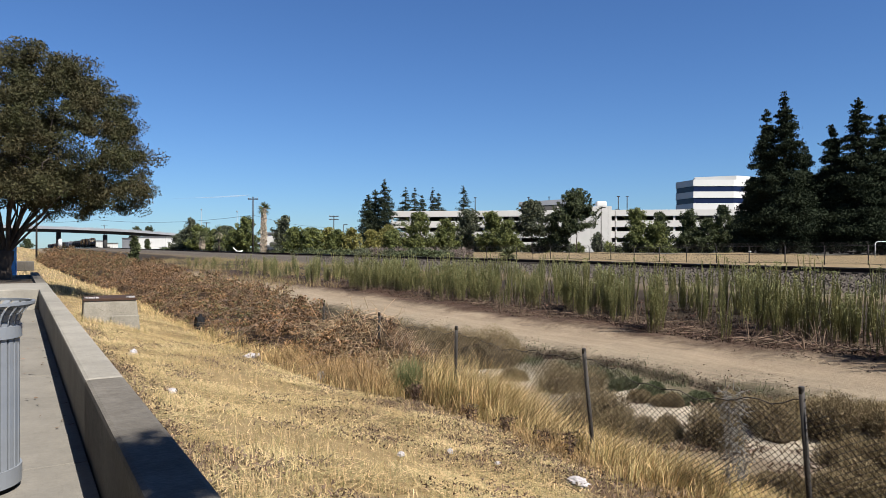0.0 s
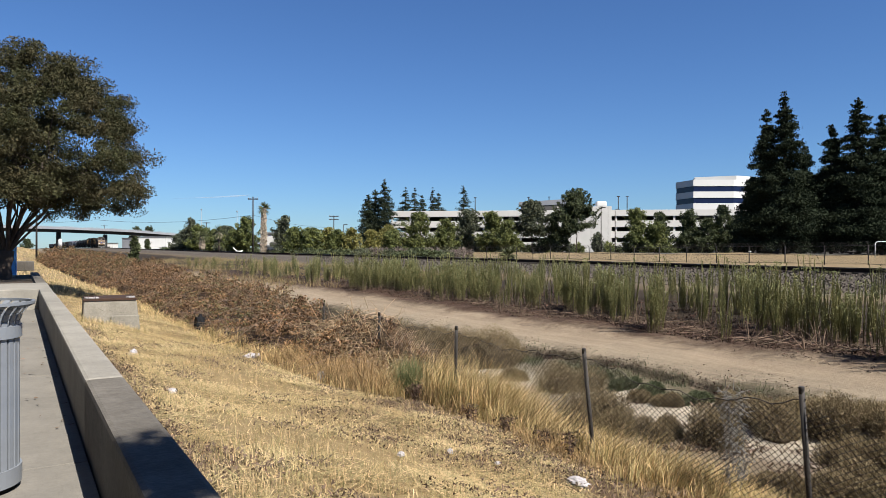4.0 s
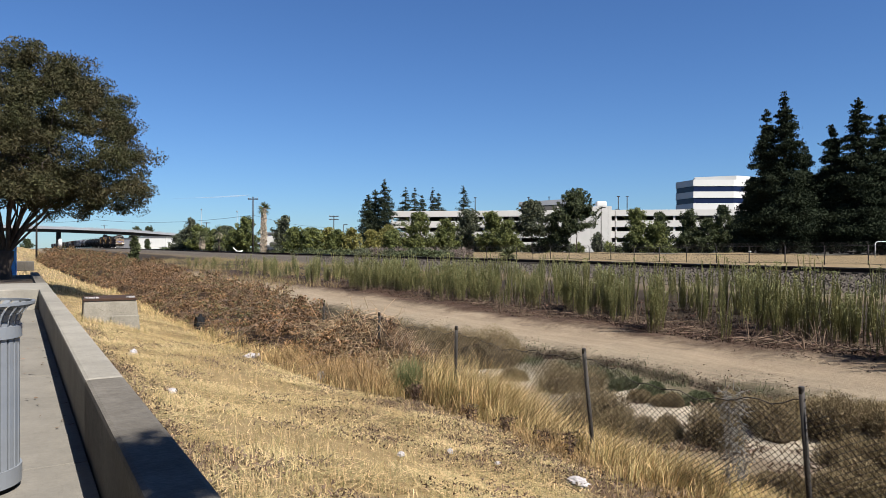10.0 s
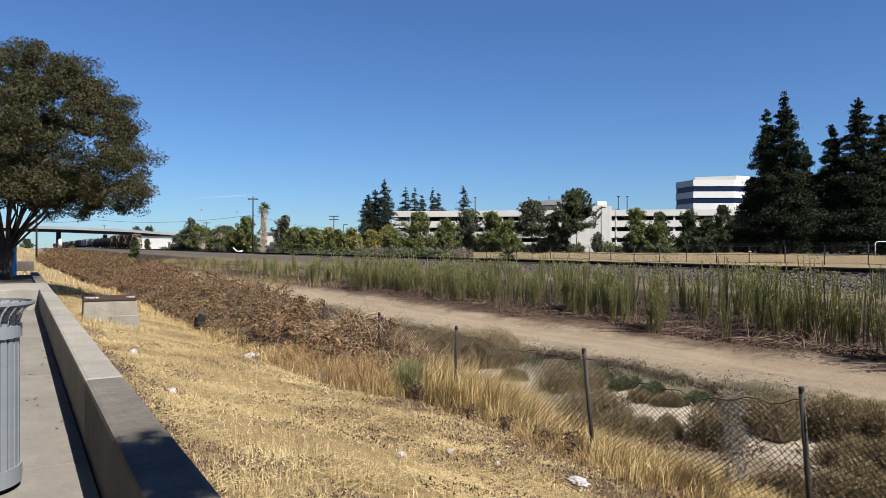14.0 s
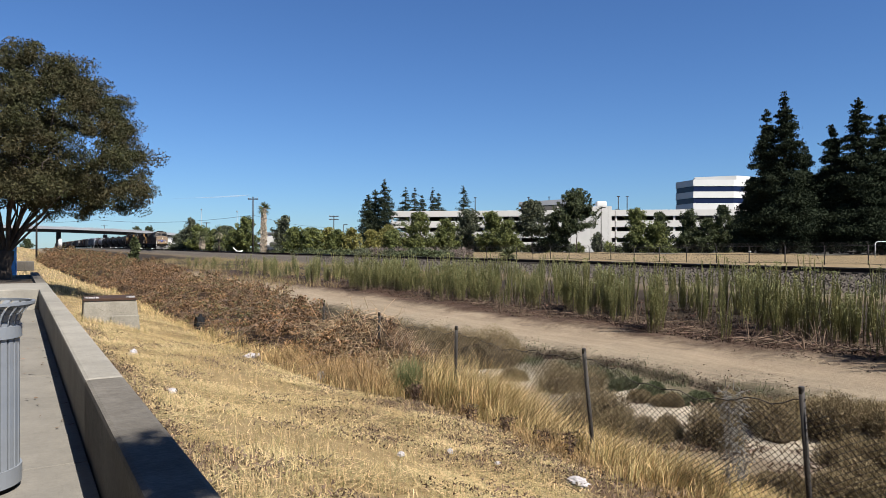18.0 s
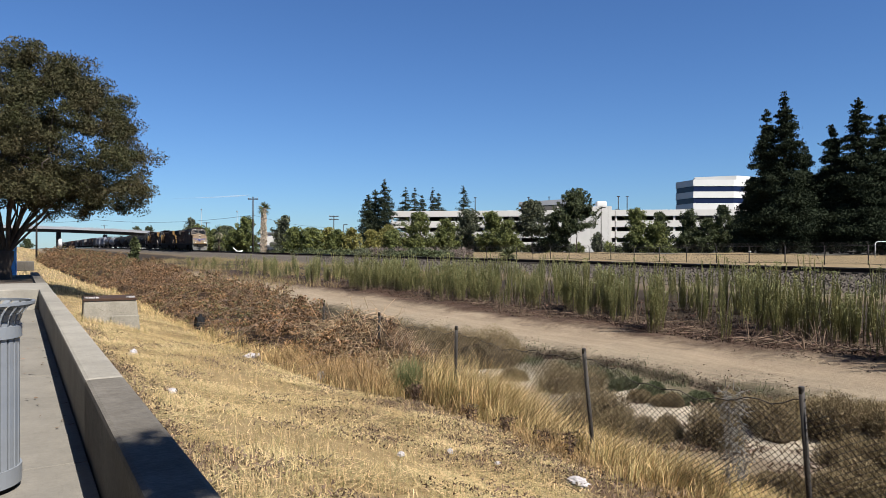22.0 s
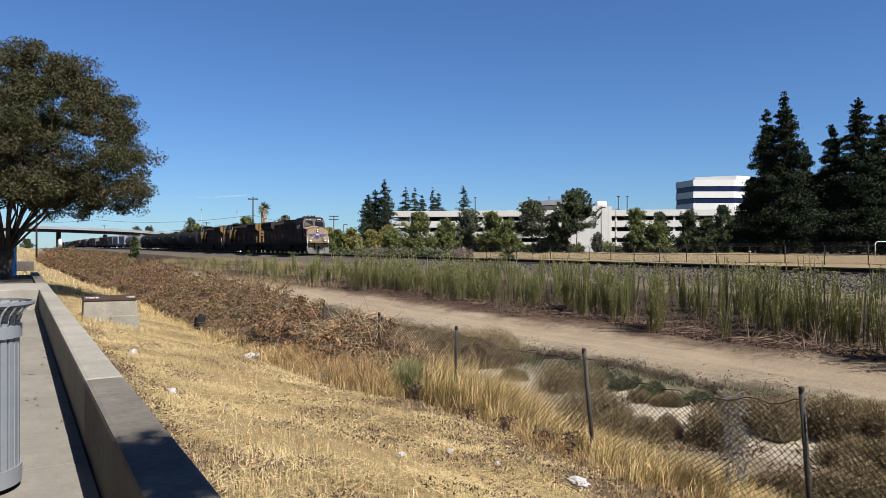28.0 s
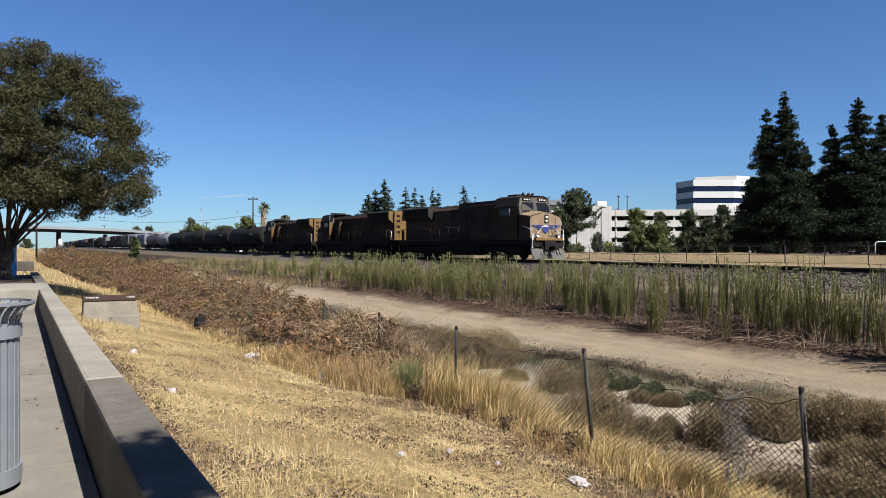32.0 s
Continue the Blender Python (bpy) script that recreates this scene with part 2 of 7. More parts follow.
# side paint: part soot, part shade of the unlit side in the colour
M_SHADEDSIDE = material("sooty_shade_darkened_paint", (0.066, 0.040, 0.029), (0.030, 0.020, 0.015), 0.9, 0.8, stain=0.4, gloss=0.05)
M_SHADEDSIDE_DULL = material("grimy_shade_darkened_paint", (0.046, 0.028, 0.018), (0.024, 0.015, 0.011), 0.9, 0.8, stain=0.4, gloss=0.06)
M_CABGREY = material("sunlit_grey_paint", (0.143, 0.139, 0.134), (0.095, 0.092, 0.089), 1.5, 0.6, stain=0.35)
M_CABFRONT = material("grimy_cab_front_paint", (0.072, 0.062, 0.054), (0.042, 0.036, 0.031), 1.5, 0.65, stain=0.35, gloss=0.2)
M_PLOUGH = material("worn_grey_steel_paint", (0.105, 0.10, 0.095), (0.055, 0.053, 0.05), 1.5, 0.65, stain=0.35, gloss=0.2)
M_PALEWIRE = material("pale_loose_wire", (0.177, 0.172, 0.162), (0.104, 0.099, 0.094), 8, 0.6, 0.3)
M_BROOM = material("feathery_grey_green", (0.15, 0.165, 0.075), (0.10, 0.118, 0.05), 2, 0.8, vary=0.35, through_light=0.25)
M_ROOFGREY = material("locomotive_grey_paint", (0.026, 0.024, 0.023), (0.017, 0.016, 0.0155), 1.0, 0.75, stain=0.3, gloss=0.08)
M_FRAME = material("black_underframe", (0.012, 0.011, 0.010), (0.016, 0.014, 0.012), 2, 0.9, gloss=0.05)
M_TANK = material("black_tank_paint", (0.011, 0.011, 0.0115), (0.018, 0.017, 0.016), 0.6, 0.8, stain=0.2, gloss=0.06)
M_TANKGREY = material("grey_tank_paint", (0.167, 0.172, 0.183), (0.125, 0.127, 0.136), 0.5, 0.7, stain=0.3)
M_TANKBROWN = material("brown_tank_paint", (0.039, 0.024, 0.019), (0.028, 0.019, 0.016), 0.6, 0.55)
M_HOPPER = material("pale_blue_hopper_paint", (0.177, 0.183, 0.209), (0.136, 0.141, 0.167), 0.5, 0.55, stain=0.25)
M_BOXBROWN = material("oxide_wagon_paint", (0.063, 0.032, 0.024), (0.042, 0.024, 0.019), 0.5, 0.7, stain=0.35)
M_BOXGREY = material("dull_grey_wagon_paint", (0.104, 0.101, 0.099), (0.078, 0.075, 0.073), 0.5, 0.7, stain=0.35)
M_EMBLEM = material("faded_grey_decal", (0.058, 0.055, 0.052), (0.03, 0.028, 0.026), 2, 0.8, stain=0.3, gloss=0.05)
M_DARKGLASS = material("cab_glass", (0.010, 0.011, 0.013), None, 1, 0.1, gloss=0.12)
M_LAMP = glow("lit_headlight", (1.0, 0.93, 0.80), 1.2)
M_DECAL = material("blue_decal", (0.031, 0.042, 0.172), None, 2, 0.5)

# ---- shapes ----
SIN, COS = math.sin(radians(HEADING)), math.cos(radians(HEADING))


def plan(right, ahead, z=0.0):
    """A place given by metres to the side of and ahead of the standpoint."""
    return Vector((right * COS + ahead * SIN, -right * SIN + ahead * COS, z))


class Shape:
    """Collects faces for one mesh."""

    def __init__(self):
        self.v, self.f, self.smooth = [], [], []

    def add(self, verts, faces, smooth=False):
        k = len(self.v)
        self.v += [tuple(p) for p in verts]
        self.f += [tuple(i + k for i in f) for f in faces]
        self.smooth += [smooth] * len(faces)
        return self

    def box(self, x0, x1, y0, y1, z0, z1, m=None):
        vs = [(x, y, z) for z in (z0, z1) for x, y in ((x0, y0), (x1, y0), (x1, y1), (x0, y1))]
        if m is not None:
            vs = [m @ Vector(p) for p in vs]
        return self.add(vs, [(3, 2, 1, 0), (4, 5, 6, 7), (0, 1, 5, 4), (1, 2, 6, 5), (2, 3, 7, 6), (3, 0, 4, 7)])

    def soft_box(self, x0, x1, y0, y1, z0, z1, r=0.02, m=None):
        """A box with chamfered edges."""
        bm = bmesh.new()
        bmesh.ops.create_cube(bm, size=1)
        for p in bm.verts:
            p.co = Vector((x0 + (p.co.x + 0.5) * (x1 - x0), y0 + (p.co.y + 0.5) * (y1 - y0), z0 + (p.co.z + 0.5) * (z1 - z0)))
        bmesh.ops.bevel(bm, geom=bm.edges[:], offset=r, segments=2, affect="EDGES", profile=0.6)
        bm.verts.index_update()
        vs = [(m @ p.co) if m is not None else p.co.copy() for p in bm.verts]
        self.add(vs, [[p.index for p in f.verts] for f in bm.faces])
        bm.free()
        return self

    def tube(self, points, radii, n=8, caps=True, smooth=True):
        pts = [Vector(p) for p in points]
        rings = []
        for i, p in enumerate(pts):
            d = (pts[min(i + 1, len(pts) - 1)] - pts[max(i - 1, 0)]).normalized()
            side = d.cross(Vector((0, 0, 1)))
            side = side.normalized() if side.length > 0.05 else Vector((1, 0, 0))
            up = side.cross(d)
            r = radii[i] if isinstance(radii, (list, tuple)) else radii
            rings.append([p + r * (math.cos(2 * math.pi * k / n) * side + math.sin(2 * math.pi * k / n) * up) for k in range(n)])
        vs = [q for ring in rings for q in ring]
        fs = [(i * n + k, i * n + (k + 1) % n, (i + 1) * n + (k + 1) % n, (i + 1) * n + k) for i in range(len(pts) - 1) for k in range(n)]
        self.add(vs, fs, smooth)
        if caps:
            k = len(self.v) - len(vs)
            self.f += [tuple(k + i for i in reversed(range(n))), tuple(k + len(vs) - n + i for i in range(n))]
            self.smooth += [False, False]
        return self

    def prism(self, outline, y0, y1, axis="y"):
        """An outline in (x, z) drawn out along y, or in (y, z) drawn out along x."""
        n = len(outline)
        if axis == "y":
            vs = [(a, y, b) for y in (y0, y1) for a, b in outline]
        else:
            vs = [(x, a, b) for x in (y0, y1) for a, b in outline]
        fs = [(i, (i + 1) % n, n + (i + 1) % n, n + i) for i in range(n)] + [tuple(reversed(range(n))), tuple(range(n, 2 * n))]
        return self.add(vs, fs)

    def ring(self, centre, r0, r1, z0, z1, n=32, smooth=True):
        """A round band with thickness about a vertical axis, r0 inside and r1 outside."""
        cx, cy = centre
        vs = []
        for r, z in ((r0, z0), (r1, z0), (r1, z1), (r0, z1)):
            vs += [(cx + r * math.cos(2 * math.pi * k / n), cy + r * math.sin(2 * math.pi * k / n), z) for k in range(n)]
        fs = [(j * n + k, j * n + (k + 1) % n, ((j + 1) % 4) * n + (k + 1) % n, ((j + 1) % 4) * n + k) for j in range(4) for k in range(n)]
        return self.add(vs, fs, False)

    def mesh(self, name, mat):
        me = bpy.data.meshes.new(name)
        me.from_pydata(self.v, [], self.f)
        me.materials.append(mat)
        me.polygons.foreach_set("use_smooth", self.smooth)
        me.update()
        return me


def array_mesh(name, verts, size, mat):
    """A mesh out of an array of loose faces, all with that many corners."""
    verts = np.asarray(verts, dtype=np.float32)
    size = verts.shape[1] if verts.ndim == 3 else size
    verts = verts.reshape(-1, 3)
    n = len(verts)
    me = bpy.data.meshes.new(name)
    me.vertices.add(n)
    me.vertices.foreach_set("co", verts.ravel())
    me.loops.add(n)
    me.loops.foreach_set("vertex_index", np.arange(n, dtype=np.int32))
    me.polygons.add(n // size)
    me.polygons.foreach_set("loop_start", np.arange(0, n, size, dtype=np.int32))
    me.materials.append(mat)
    me.update(calc_edges=True)
    return me


def thing(name, label, category, m=None, group="", kind=""):
    ob = new(name)
    ob.empty_display_size = 0.2
    if m is not None:
        ob.matrix_basis = m
    return tagged(ob, label, category, group, kind)


def part(name, shape, mat, parent, label="", m=None):
    data = shape.mesh(name, mat) if isinstance(shape, Shape) else shape
    ob = new(name, data)
    ob.parent = parent
    if m is not None:
        ob.matrix_basis = m
    return tagged(ob, label)


def solid(name, shape, mat, label, category="", m=None, group="", kind=""):
    ob = new(name, shape.mesh(name, mat) if isinstance(shape, Shape) else shape)
    if m is not None:
        ob.matrix_basis = m
    return tagged(ob, label, category, group, kind)


def unit(rng, n):
    v = rng.normal(size=(n, 3))
    return v / np.linalg.norm(v, axis=1, keepdims=True)


def leaves(rng, at, size, long=1.8, droop=0.0, upright=0.0, corners=3):
    """Pointed leaves of three or four corners about the places given."""
    at = np.asarray(at)
    n = len(at)
    d = unit(rng, n)
    d[:, 2] += upright - droop
    d /= np.linalg.norm(d, axis=1, keepdims=True)
    s = np.cross(d, unit(rng, n))
    s /= np.linalg.norm(s, axis=1, keepdims=True) + 1e-6
    k = (size * rng.uniform(0.6, 1.4, n))[:, None]
    if corners == 3:
        k = k * 1.15
        return np.stack([at - d * k * long / 2 + s * k / 2, at + d * k * long / 2, at - d * k * long / 2 - s * k / 2], axis=1)
    return np.stack([at - d * k * long / 2, at + s * k / 2, at + d * k * long / 2, at - s * k / 2], axis=1)


def blades(rng, base, height, width, lean=0.35, bend=0.5, wind=(0, 0)):
    """Blades of grass as narrow three-cornered strips, each bent once."""
    base = np.asarray(base)
    n = len(base)
    h = (height * rng.uniform(0.5, 1.35, n))[:, None]
    a = rng.uniform(0, 2 * np.pi, n)
    way = np.stack([np.cos(a), np.sin(a), np.zeros(n)], 1)
    b = a + rng.uniform(0.8, 2.3, n)
    side = np.stack([np.cos(b), np.sin(b), np.zeros(n)], 1) * width / 2
    l = rng.normal(0, lean, n)[:, None]
    up = np.array([0, 0, 1.0])
    mid = base + h * 0.55 * (up * np.cos(l) + way * np.sin(l))
    l2 = l + np.sign(l) * rng.uniform(0, bend, n)[:, None]
    tip = mid + h * 0.45 * (up * np.cos(l2) + way * np.sin(l2))
    mid = mid + h * 0.35 * np.array([*wind, 0])
    tip = tip + h * np.array([*wind, -0.05 * (wind != (0, 0))])
    return np.concatenate([np.stack([base - side, base + side, mid + side * 0.7, mid - side * 0.7], 1),
                           np.stack([mid - side * 0.7, mid + side * 0.7, tip + side * 0.15, tip - side * 0.15], 1)], 0)


def spears(rng, base, height, width, lean=0.9, way=None):
    """Short pointed blades of three corners; way: the direction in which each one leans."""
    base = np.asarray(base)
    n = len(base)
    a = rng.uniform(0, 2 * np.pi, n) if way is None else way
    tilt = np.abs(rng.normal(0, lean, n)).clip(0, 1.5)
    h = height * rng.uniform(0.5, 1.4, n)
    tip = base + np.stack([np.cos(a) * np.sin(tilt), np.sin(a) * np.sin(tilt), np.cos(tilt)], 1) * h[:, None]
    b = a + np.pi / 2 + rng.normal(0, 0.6, n)
    side = np.stack([np.cos(b), np.sin(b), np.zeros(n)], 1) * (width * rng.uniform(0.6, 1.3, n) / 2)[:, None]
    return np.stack([base - side, base + side, tip], 1)


def field(x, y, cell, seed, octaves=3):
    """A smooth random field over the plan, about 0 to 1, with features of that size in metres."""
    table = np.random.default_rng(seed).random((64, 64))
    total, weight, amount = 0.0, 0.0, 1.0
    for k in range(octaves):
        u, v = np.asarray(x, dtype=float) / cell + 11.3 * k, np.asarray(y, dtype=float) / cell + 5.7 * k
        i, j = np.floor(u).astype(int), np.floor(v).astype(int)
        f, g = u - i, v - j
        f, g = f * f * (3 - 2 * f), g * g * (3 - 2 * g)
        a, b = table[i % 64, j % 64], table[(i + 1) % 64, j % 64]
        c, d = table[i % 64, (j + 1) % 64], table[(i + 1) % 64, (j + 1) % 64]
        total = total + amount * ((a * (1 - f) + b * f) * (1 - g) + (c * (1 - f) + d * f) * g)
        weight += amount
        amount, cell = amount * 0.55, cell * 0.47
    return np.clip(0.5 + (total / weight - 0.5) * 1.6, 0, 1)


# ---- the ground ----
PROFILE_X = [-4000, -20, -4, 0.35, 0.66, 2, 4, 5.7, 6.6, 7.6, 8.6, 11.2, 11.45, 12.18, 12.25, 12.5, 14.4, 17, 22, 27, 29.3, 31.2, 34.9, 36.8, 42, 50, 56, 72, 86, 95, 120, 4000]
PROFILE_Z = [-0.3, -0.2, -0.08, -0.08, -0.10, -0.38, -0.78, -1.13, -1.42, -1.68, -1.78, -1.72, -1.60, -1.52, -1.35, -1.24, -0.80, -0.70, -0.62, -0.55, -0.38, 0.26, 0.26, -0.20, -0.10, 0.05, 0.12, 0.42, 0.68, 0.60, 0.40, 0.40]


def grade(y):
    """The railway climbs gently into the distance."""
    return np.interp(y, [20, 110, 300, 420, 900], [0, 0.315, 1.30, 1.75, 2.0])


def lift(x, y):
    """Height of the ground."""
    x, y = np.asarray(x, dtype=float), np.asarray(y, dtype=float)
    ragged = np.interp(x, [11.4, 12.0, 12.5, 13.2], [0, 1, 1, 0]) * (0.09 * np.sin(0.9 * y) + 0.06 * np.sin(2.3 * y + 1) + 0.03 * np.sin(6.1 * y))
    z = np.interp(x + ragged, PROFILE_X, PROFILE_Z)
    rough = np.interp(x, [0.5, 1.2, 5, 9, 12, 13, 15, 28, 30, 36, 38, 70, 86], [0, 0.5, 1, 1.3, 1, 0.35, 1, 1, 0.3, 0.3, 0.4, 1.2, 1.6])
    w = 0.045 * np.sin(1.9 * x + 0.7 * y) + 0.04 * np.sin(0.83 * y - 1.3 * x + 1.0) + 0.03 * np.sin(3.1 * y + 2.2 * x) + 0.06 * np.sin(0.21 * y + 0.4)
    near = np.interp(y, [90, 300], [0, 2.2])
    side = np.interp(x, [12, 27], [0, 1])
    return z + rough * w + (near * (1 - side) + grade(y) * side) * np.interp(x, [42, 50], [1, 0])


def spaced(*runs):
    out = []
    for a, b, step in runs:
        out += list(np.arange(a, b, step))
    return np.array(sorted(out))


def build_ground():
    xs = np.concatenate([[-4000, -1500, -600, -200, -80], spaced((-30, 0, 3), (0, 11.75, 0.25), (11.75, 12.7, 0.05), (12.7, 16, 0.25), (16, 38, 0.5), (38, 100, 3)), [105, 130, 200, 400, 900, 2000, 4000]])
    ys = np.concatenate([[-2500, -800, -250, -80, -30], spaced((-12, 30, 0.3), (30, 70, 0.8), (70, 160, 3), (160, 500, 12)), [520, 700, 1000, 1700, 3000, 4500]])
    gx, gy = np.meshgrid(xs, ys)
    gz = lift(gx, gy)
    nx, ny = len(xs), len(ys)
    me = bpy.data.meshes.new("ground")
    idx = np.arange(nx * ny).reshape(ny, nx)
    q = np.stack([idx[:-1, :-1], idx[:-1, 1:], idx[1:, 1:], idx[1:, :-1]], -1).reshape(-1, 4)
    me.vertices.add(nx * ny)
    me.vertices.foreach_set("co", np.stack([gx, gy, gz], -1).astype(np.float32).ravel())
    me.loops.add(q.size)
    me.loops.foreach_set("vertex_index", q.astype(np.int32).ravel())
    me.polygons.add(len(q))
    me.polygons.foreach_set("loop_start", np.arange(0, q.size, 4, dtype=np.int32))
    me.polygons.foreach_set("use_smooth", np.ones(len(q), dtype=bool))
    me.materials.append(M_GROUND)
    me.update(calc_edges=True)
    tagged(new("ground", me), "dry uneven ground with ditch, sandy track and ballast bank", "ground", kind="structure")


build_ground()


# ---- path, walls, planter ----
WALL_IN, WALL_OUT, WALL_TOP = 0.404, 0.665, 0.465


def build_path():
    path = thing("path", "pale concrete path in large jointed slabs", "pavement", kind="structure")
    joints = [-9.85, -6.08, -2.31, 1.46, 5.22, 8.99, 12.76, 16.53, 19.0]
    for y0, y1 in zip(joints, joints[1:]):
        for x0, x1 in ((-5.19, -3.35), (-3.34, WALL_IN - 0.004)):
            part("slab", Shape().soft_box(x0 + 0.006, x1 - 0.006, y0 + 0.007, y1 - 0.007, -0.12, 0.0, 0.008), M_CONCRETE, path)
    wall = thing("wall_low", "long low grey concrete seat wall", "wall", kind="structure")
    cuts = [-9, -2.2, 1.6, 5.68, 12.2, 19.0]
    for y0, y1 in zip(cuts, cuts[1:]):
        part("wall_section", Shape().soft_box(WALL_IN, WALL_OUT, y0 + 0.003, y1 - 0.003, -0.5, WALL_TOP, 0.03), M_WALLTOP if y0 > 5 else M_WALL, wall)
    # an unseen dark wall, added to keep sky light off the low wall
    solid("wall_building", Shape().soft_box(-6.2, -5.2, -30, 18.9, -0.5, 11.0, 0.03), M_SKYBLOCK, "unseen dark wall added behind the path to block sky light", "wall", kind="structure")
    ledge = thing("wall_planter", "low concrete planter ledge across the path end", "wall", kind="structure")
    part("ledge", Shape().soft_box(-7.2, WALL_OUT, 19.0, 22.6, -0.4, WALL_TOP, 0.02), M_WALLTOP, ledge)
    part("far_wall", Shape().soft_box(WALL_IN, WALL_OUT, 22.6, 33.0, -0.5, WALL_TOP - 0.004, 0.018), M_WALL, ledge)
    part("soil", Shape().box(-7.2, WALL_IN, 22.6, 33.0, -0.3, 0.36), M_SOIL, ledge, "bark-covered planter bed")


build_path()

# ---- railway ----
TRACK_X, RAIL_TOP = 33.05, 0.52


def graded(profile):
    """A section run along the track, over its changes of grade."""
    s, n = Shape(), len(profile)
    ys = [-80, 20, 110, 300, 420, 900, 1500]
    s.add([(x, y, z + float(grade(y))) for y in ys for x, z in profile],
          [tuple(range(n)), tuple(range(7 * n - 1, 6 * n - 1, -1))] + [(k * n + i, (k + 1) * n + i, (k + 1) * n + (i + 1) % n, k * n + (i + 1) % n) for k in range(6) for i in range(n)])
    return s


def build_track():
    track = thing("railway_track", "single railway track on a grey ballast bank", "railway track", kind="structure")
    for side in (-0.75, 0.75):
        x = TRACK_X + side
        profile = [(x - 0.075, 0.335), (x + 0.075, 0.335), (x + 0.012, 0.375), (x + 0.012, 0.47), (x + 0.036, 0.485), (x + 0.036, 0.515),
                   (x - 0.036, 0.515), (x - 0.036, 0.485), (x - 0.012, 0.47), (x - 0.012, 0.375)]
        rail = part("rail", graded(profile), M_RAIL, track, "brown rusty steel rail")
        part("rail_head", graded([(x - 0.03, 0.515), (x + 0.03, 0.515), (x + 0.03, RAIL_TOP), (x - 0.03, RAIL_TOP)]), M_RAILTOP, rail, "polished running surface")
    tie = Shape().soft_box(-1.3, 1.3, -0.115, 0.115, 0.20, 0.34, 0.012).mesh("sleeper", M_TIE)
    for i in range(150):
        part("sleeper", tie, M_TIE, track, m=pose(TRACK_X, 8 + i * 0.56, float(grade(8 + i * 0.56))))
    rest = Shape()
    for i in range(150, 700):
        g = float(grade(8 + i * 0.56))
        rest.box(TRACK_X - 1.3, TRACK_X + 1.3, 8 + i * 0.56 - 0.11, 8 + i * 0.56 + 0.11, 0.2 + g, 0.34 + g)
    tagged(part("far_sleepers", rest, M_TIE, track), kind="stuff")
    rng = np.random.default_rng(5)
    n = 26000
    y = 10 + 70 * rng.random(n) ** 1.4
    x = rng.uniform(28.6, 32.2, n)
    keep = rng.random(n) < np.interp(x, [28.6, 29.6, 32.2], [0.25, 1, 1])
    x, y = x[keep], y[keep]
    c = np.stack([x, y, lift(x, y) + 0.015], 1)
    d = leaves(rng, c, 0.075, 1.2, corners=4)
    stones = array_mesh("ballast_stones", d, 4, M_STONE)
    solid("ballast_stones", stones, M_STONE, "loose grey crushed-stone ballast along the track", "ballast", kind="stuff")


build_track()


# ---- overpass ----
def build_overpass():
    bridge = thing("overpass", "long grey concrete road overpass on round columns", "bridge")
    line = [(-250, 318, 12.9), (-190, 345, 12.2), (-165, 372, 11.3), (-150, 385, 10.0), (-128, 405, 7.4), (-100, 430, 4.2), (-70, 455, 1.0)]
    at = np.linspace(0, len(line) - 1, 31)
    k = np.arange(len(line))
    rows = [np.interp(at, k, [p[i] for p in line]) for i in range(3)]
    for r in rows:
        r[1:-1] = (r[:-2] + 2 * r[1:-1] + r[2:]) / 4
    pts = [plan(*p) for p in zip(*rows)]
    sides = [((pts[min(i + 1, 30)] - pts[max(i - 1, 0)]) * Vector((1, 1, 0))).normalized().cross(Vector((0, 0, 1))) for i in range(31)]

    def beam(y0, y1, z0, z1):
        ring = ((y0, z0), (y1, z0), (y1, z1), (y0, z1))
        vs = [p + w * y + Vector((0, 0, z)) for p, w in zip(pts, sides) for y, z in ring]
        return Shape().add(vs, [(4 * i + n, 4 * i + (n + 1) % 4, 4 * i + 4 + (n + 1) % 4, 4 * i + 4 + n) for i in range(30) for n in range(4)] + [(3, 2, 1, 0), (120, 121, 122, 123)])

    part("deck", beam(-5, 5, -1.15, -0.75), M_BRIDGE, bridge)
    part("girder", beam(-3.4, 3.4, -2.5, -1.15), M_GIRDER, bridge, "girder coloured dark for the shade under the deck")
    for y in (-4.95, 4.65):
        parapet = part("parapet", beam(y, y + 0.3, -0.75, 0), M_BRIDGE, bridge, "pale parapet")
        part("rail", beam(y + 0.1, y + 0.2, 0.22, 0.36), M_GREYMETAL, parapet)
    # columns take the girder's shade-darkened colour too
    for r, d, top in ((-189, 348.5, 9.9), (-173, 363, 8.8), (-164, 373, 8.2)):
        c = plan(r, d)
        part("column", Shape().tube([(c.x, c.y, -0.5), (c.x, c.y, top)], 1.1, 12), M_GIRDER, bridge)


build_overpass()

# ---- plants ----
def limb(shape, rng, a, b, r0, r1, wander=0.08, n=6, sides=7):
    a, b = Vector(a), Vector(b)
    k = (b - a).length
    pts = [a.lerp(b, i / n) + Vector(rng.normal(0, wander * k * 0.5, 3)) * math.sin(math.pi * i / n) for i in range(n + 1)]
    shape.tube(pts, [r0 + (r1 - r0) * i / n for i in range(n + 1)], sides)
    return pts


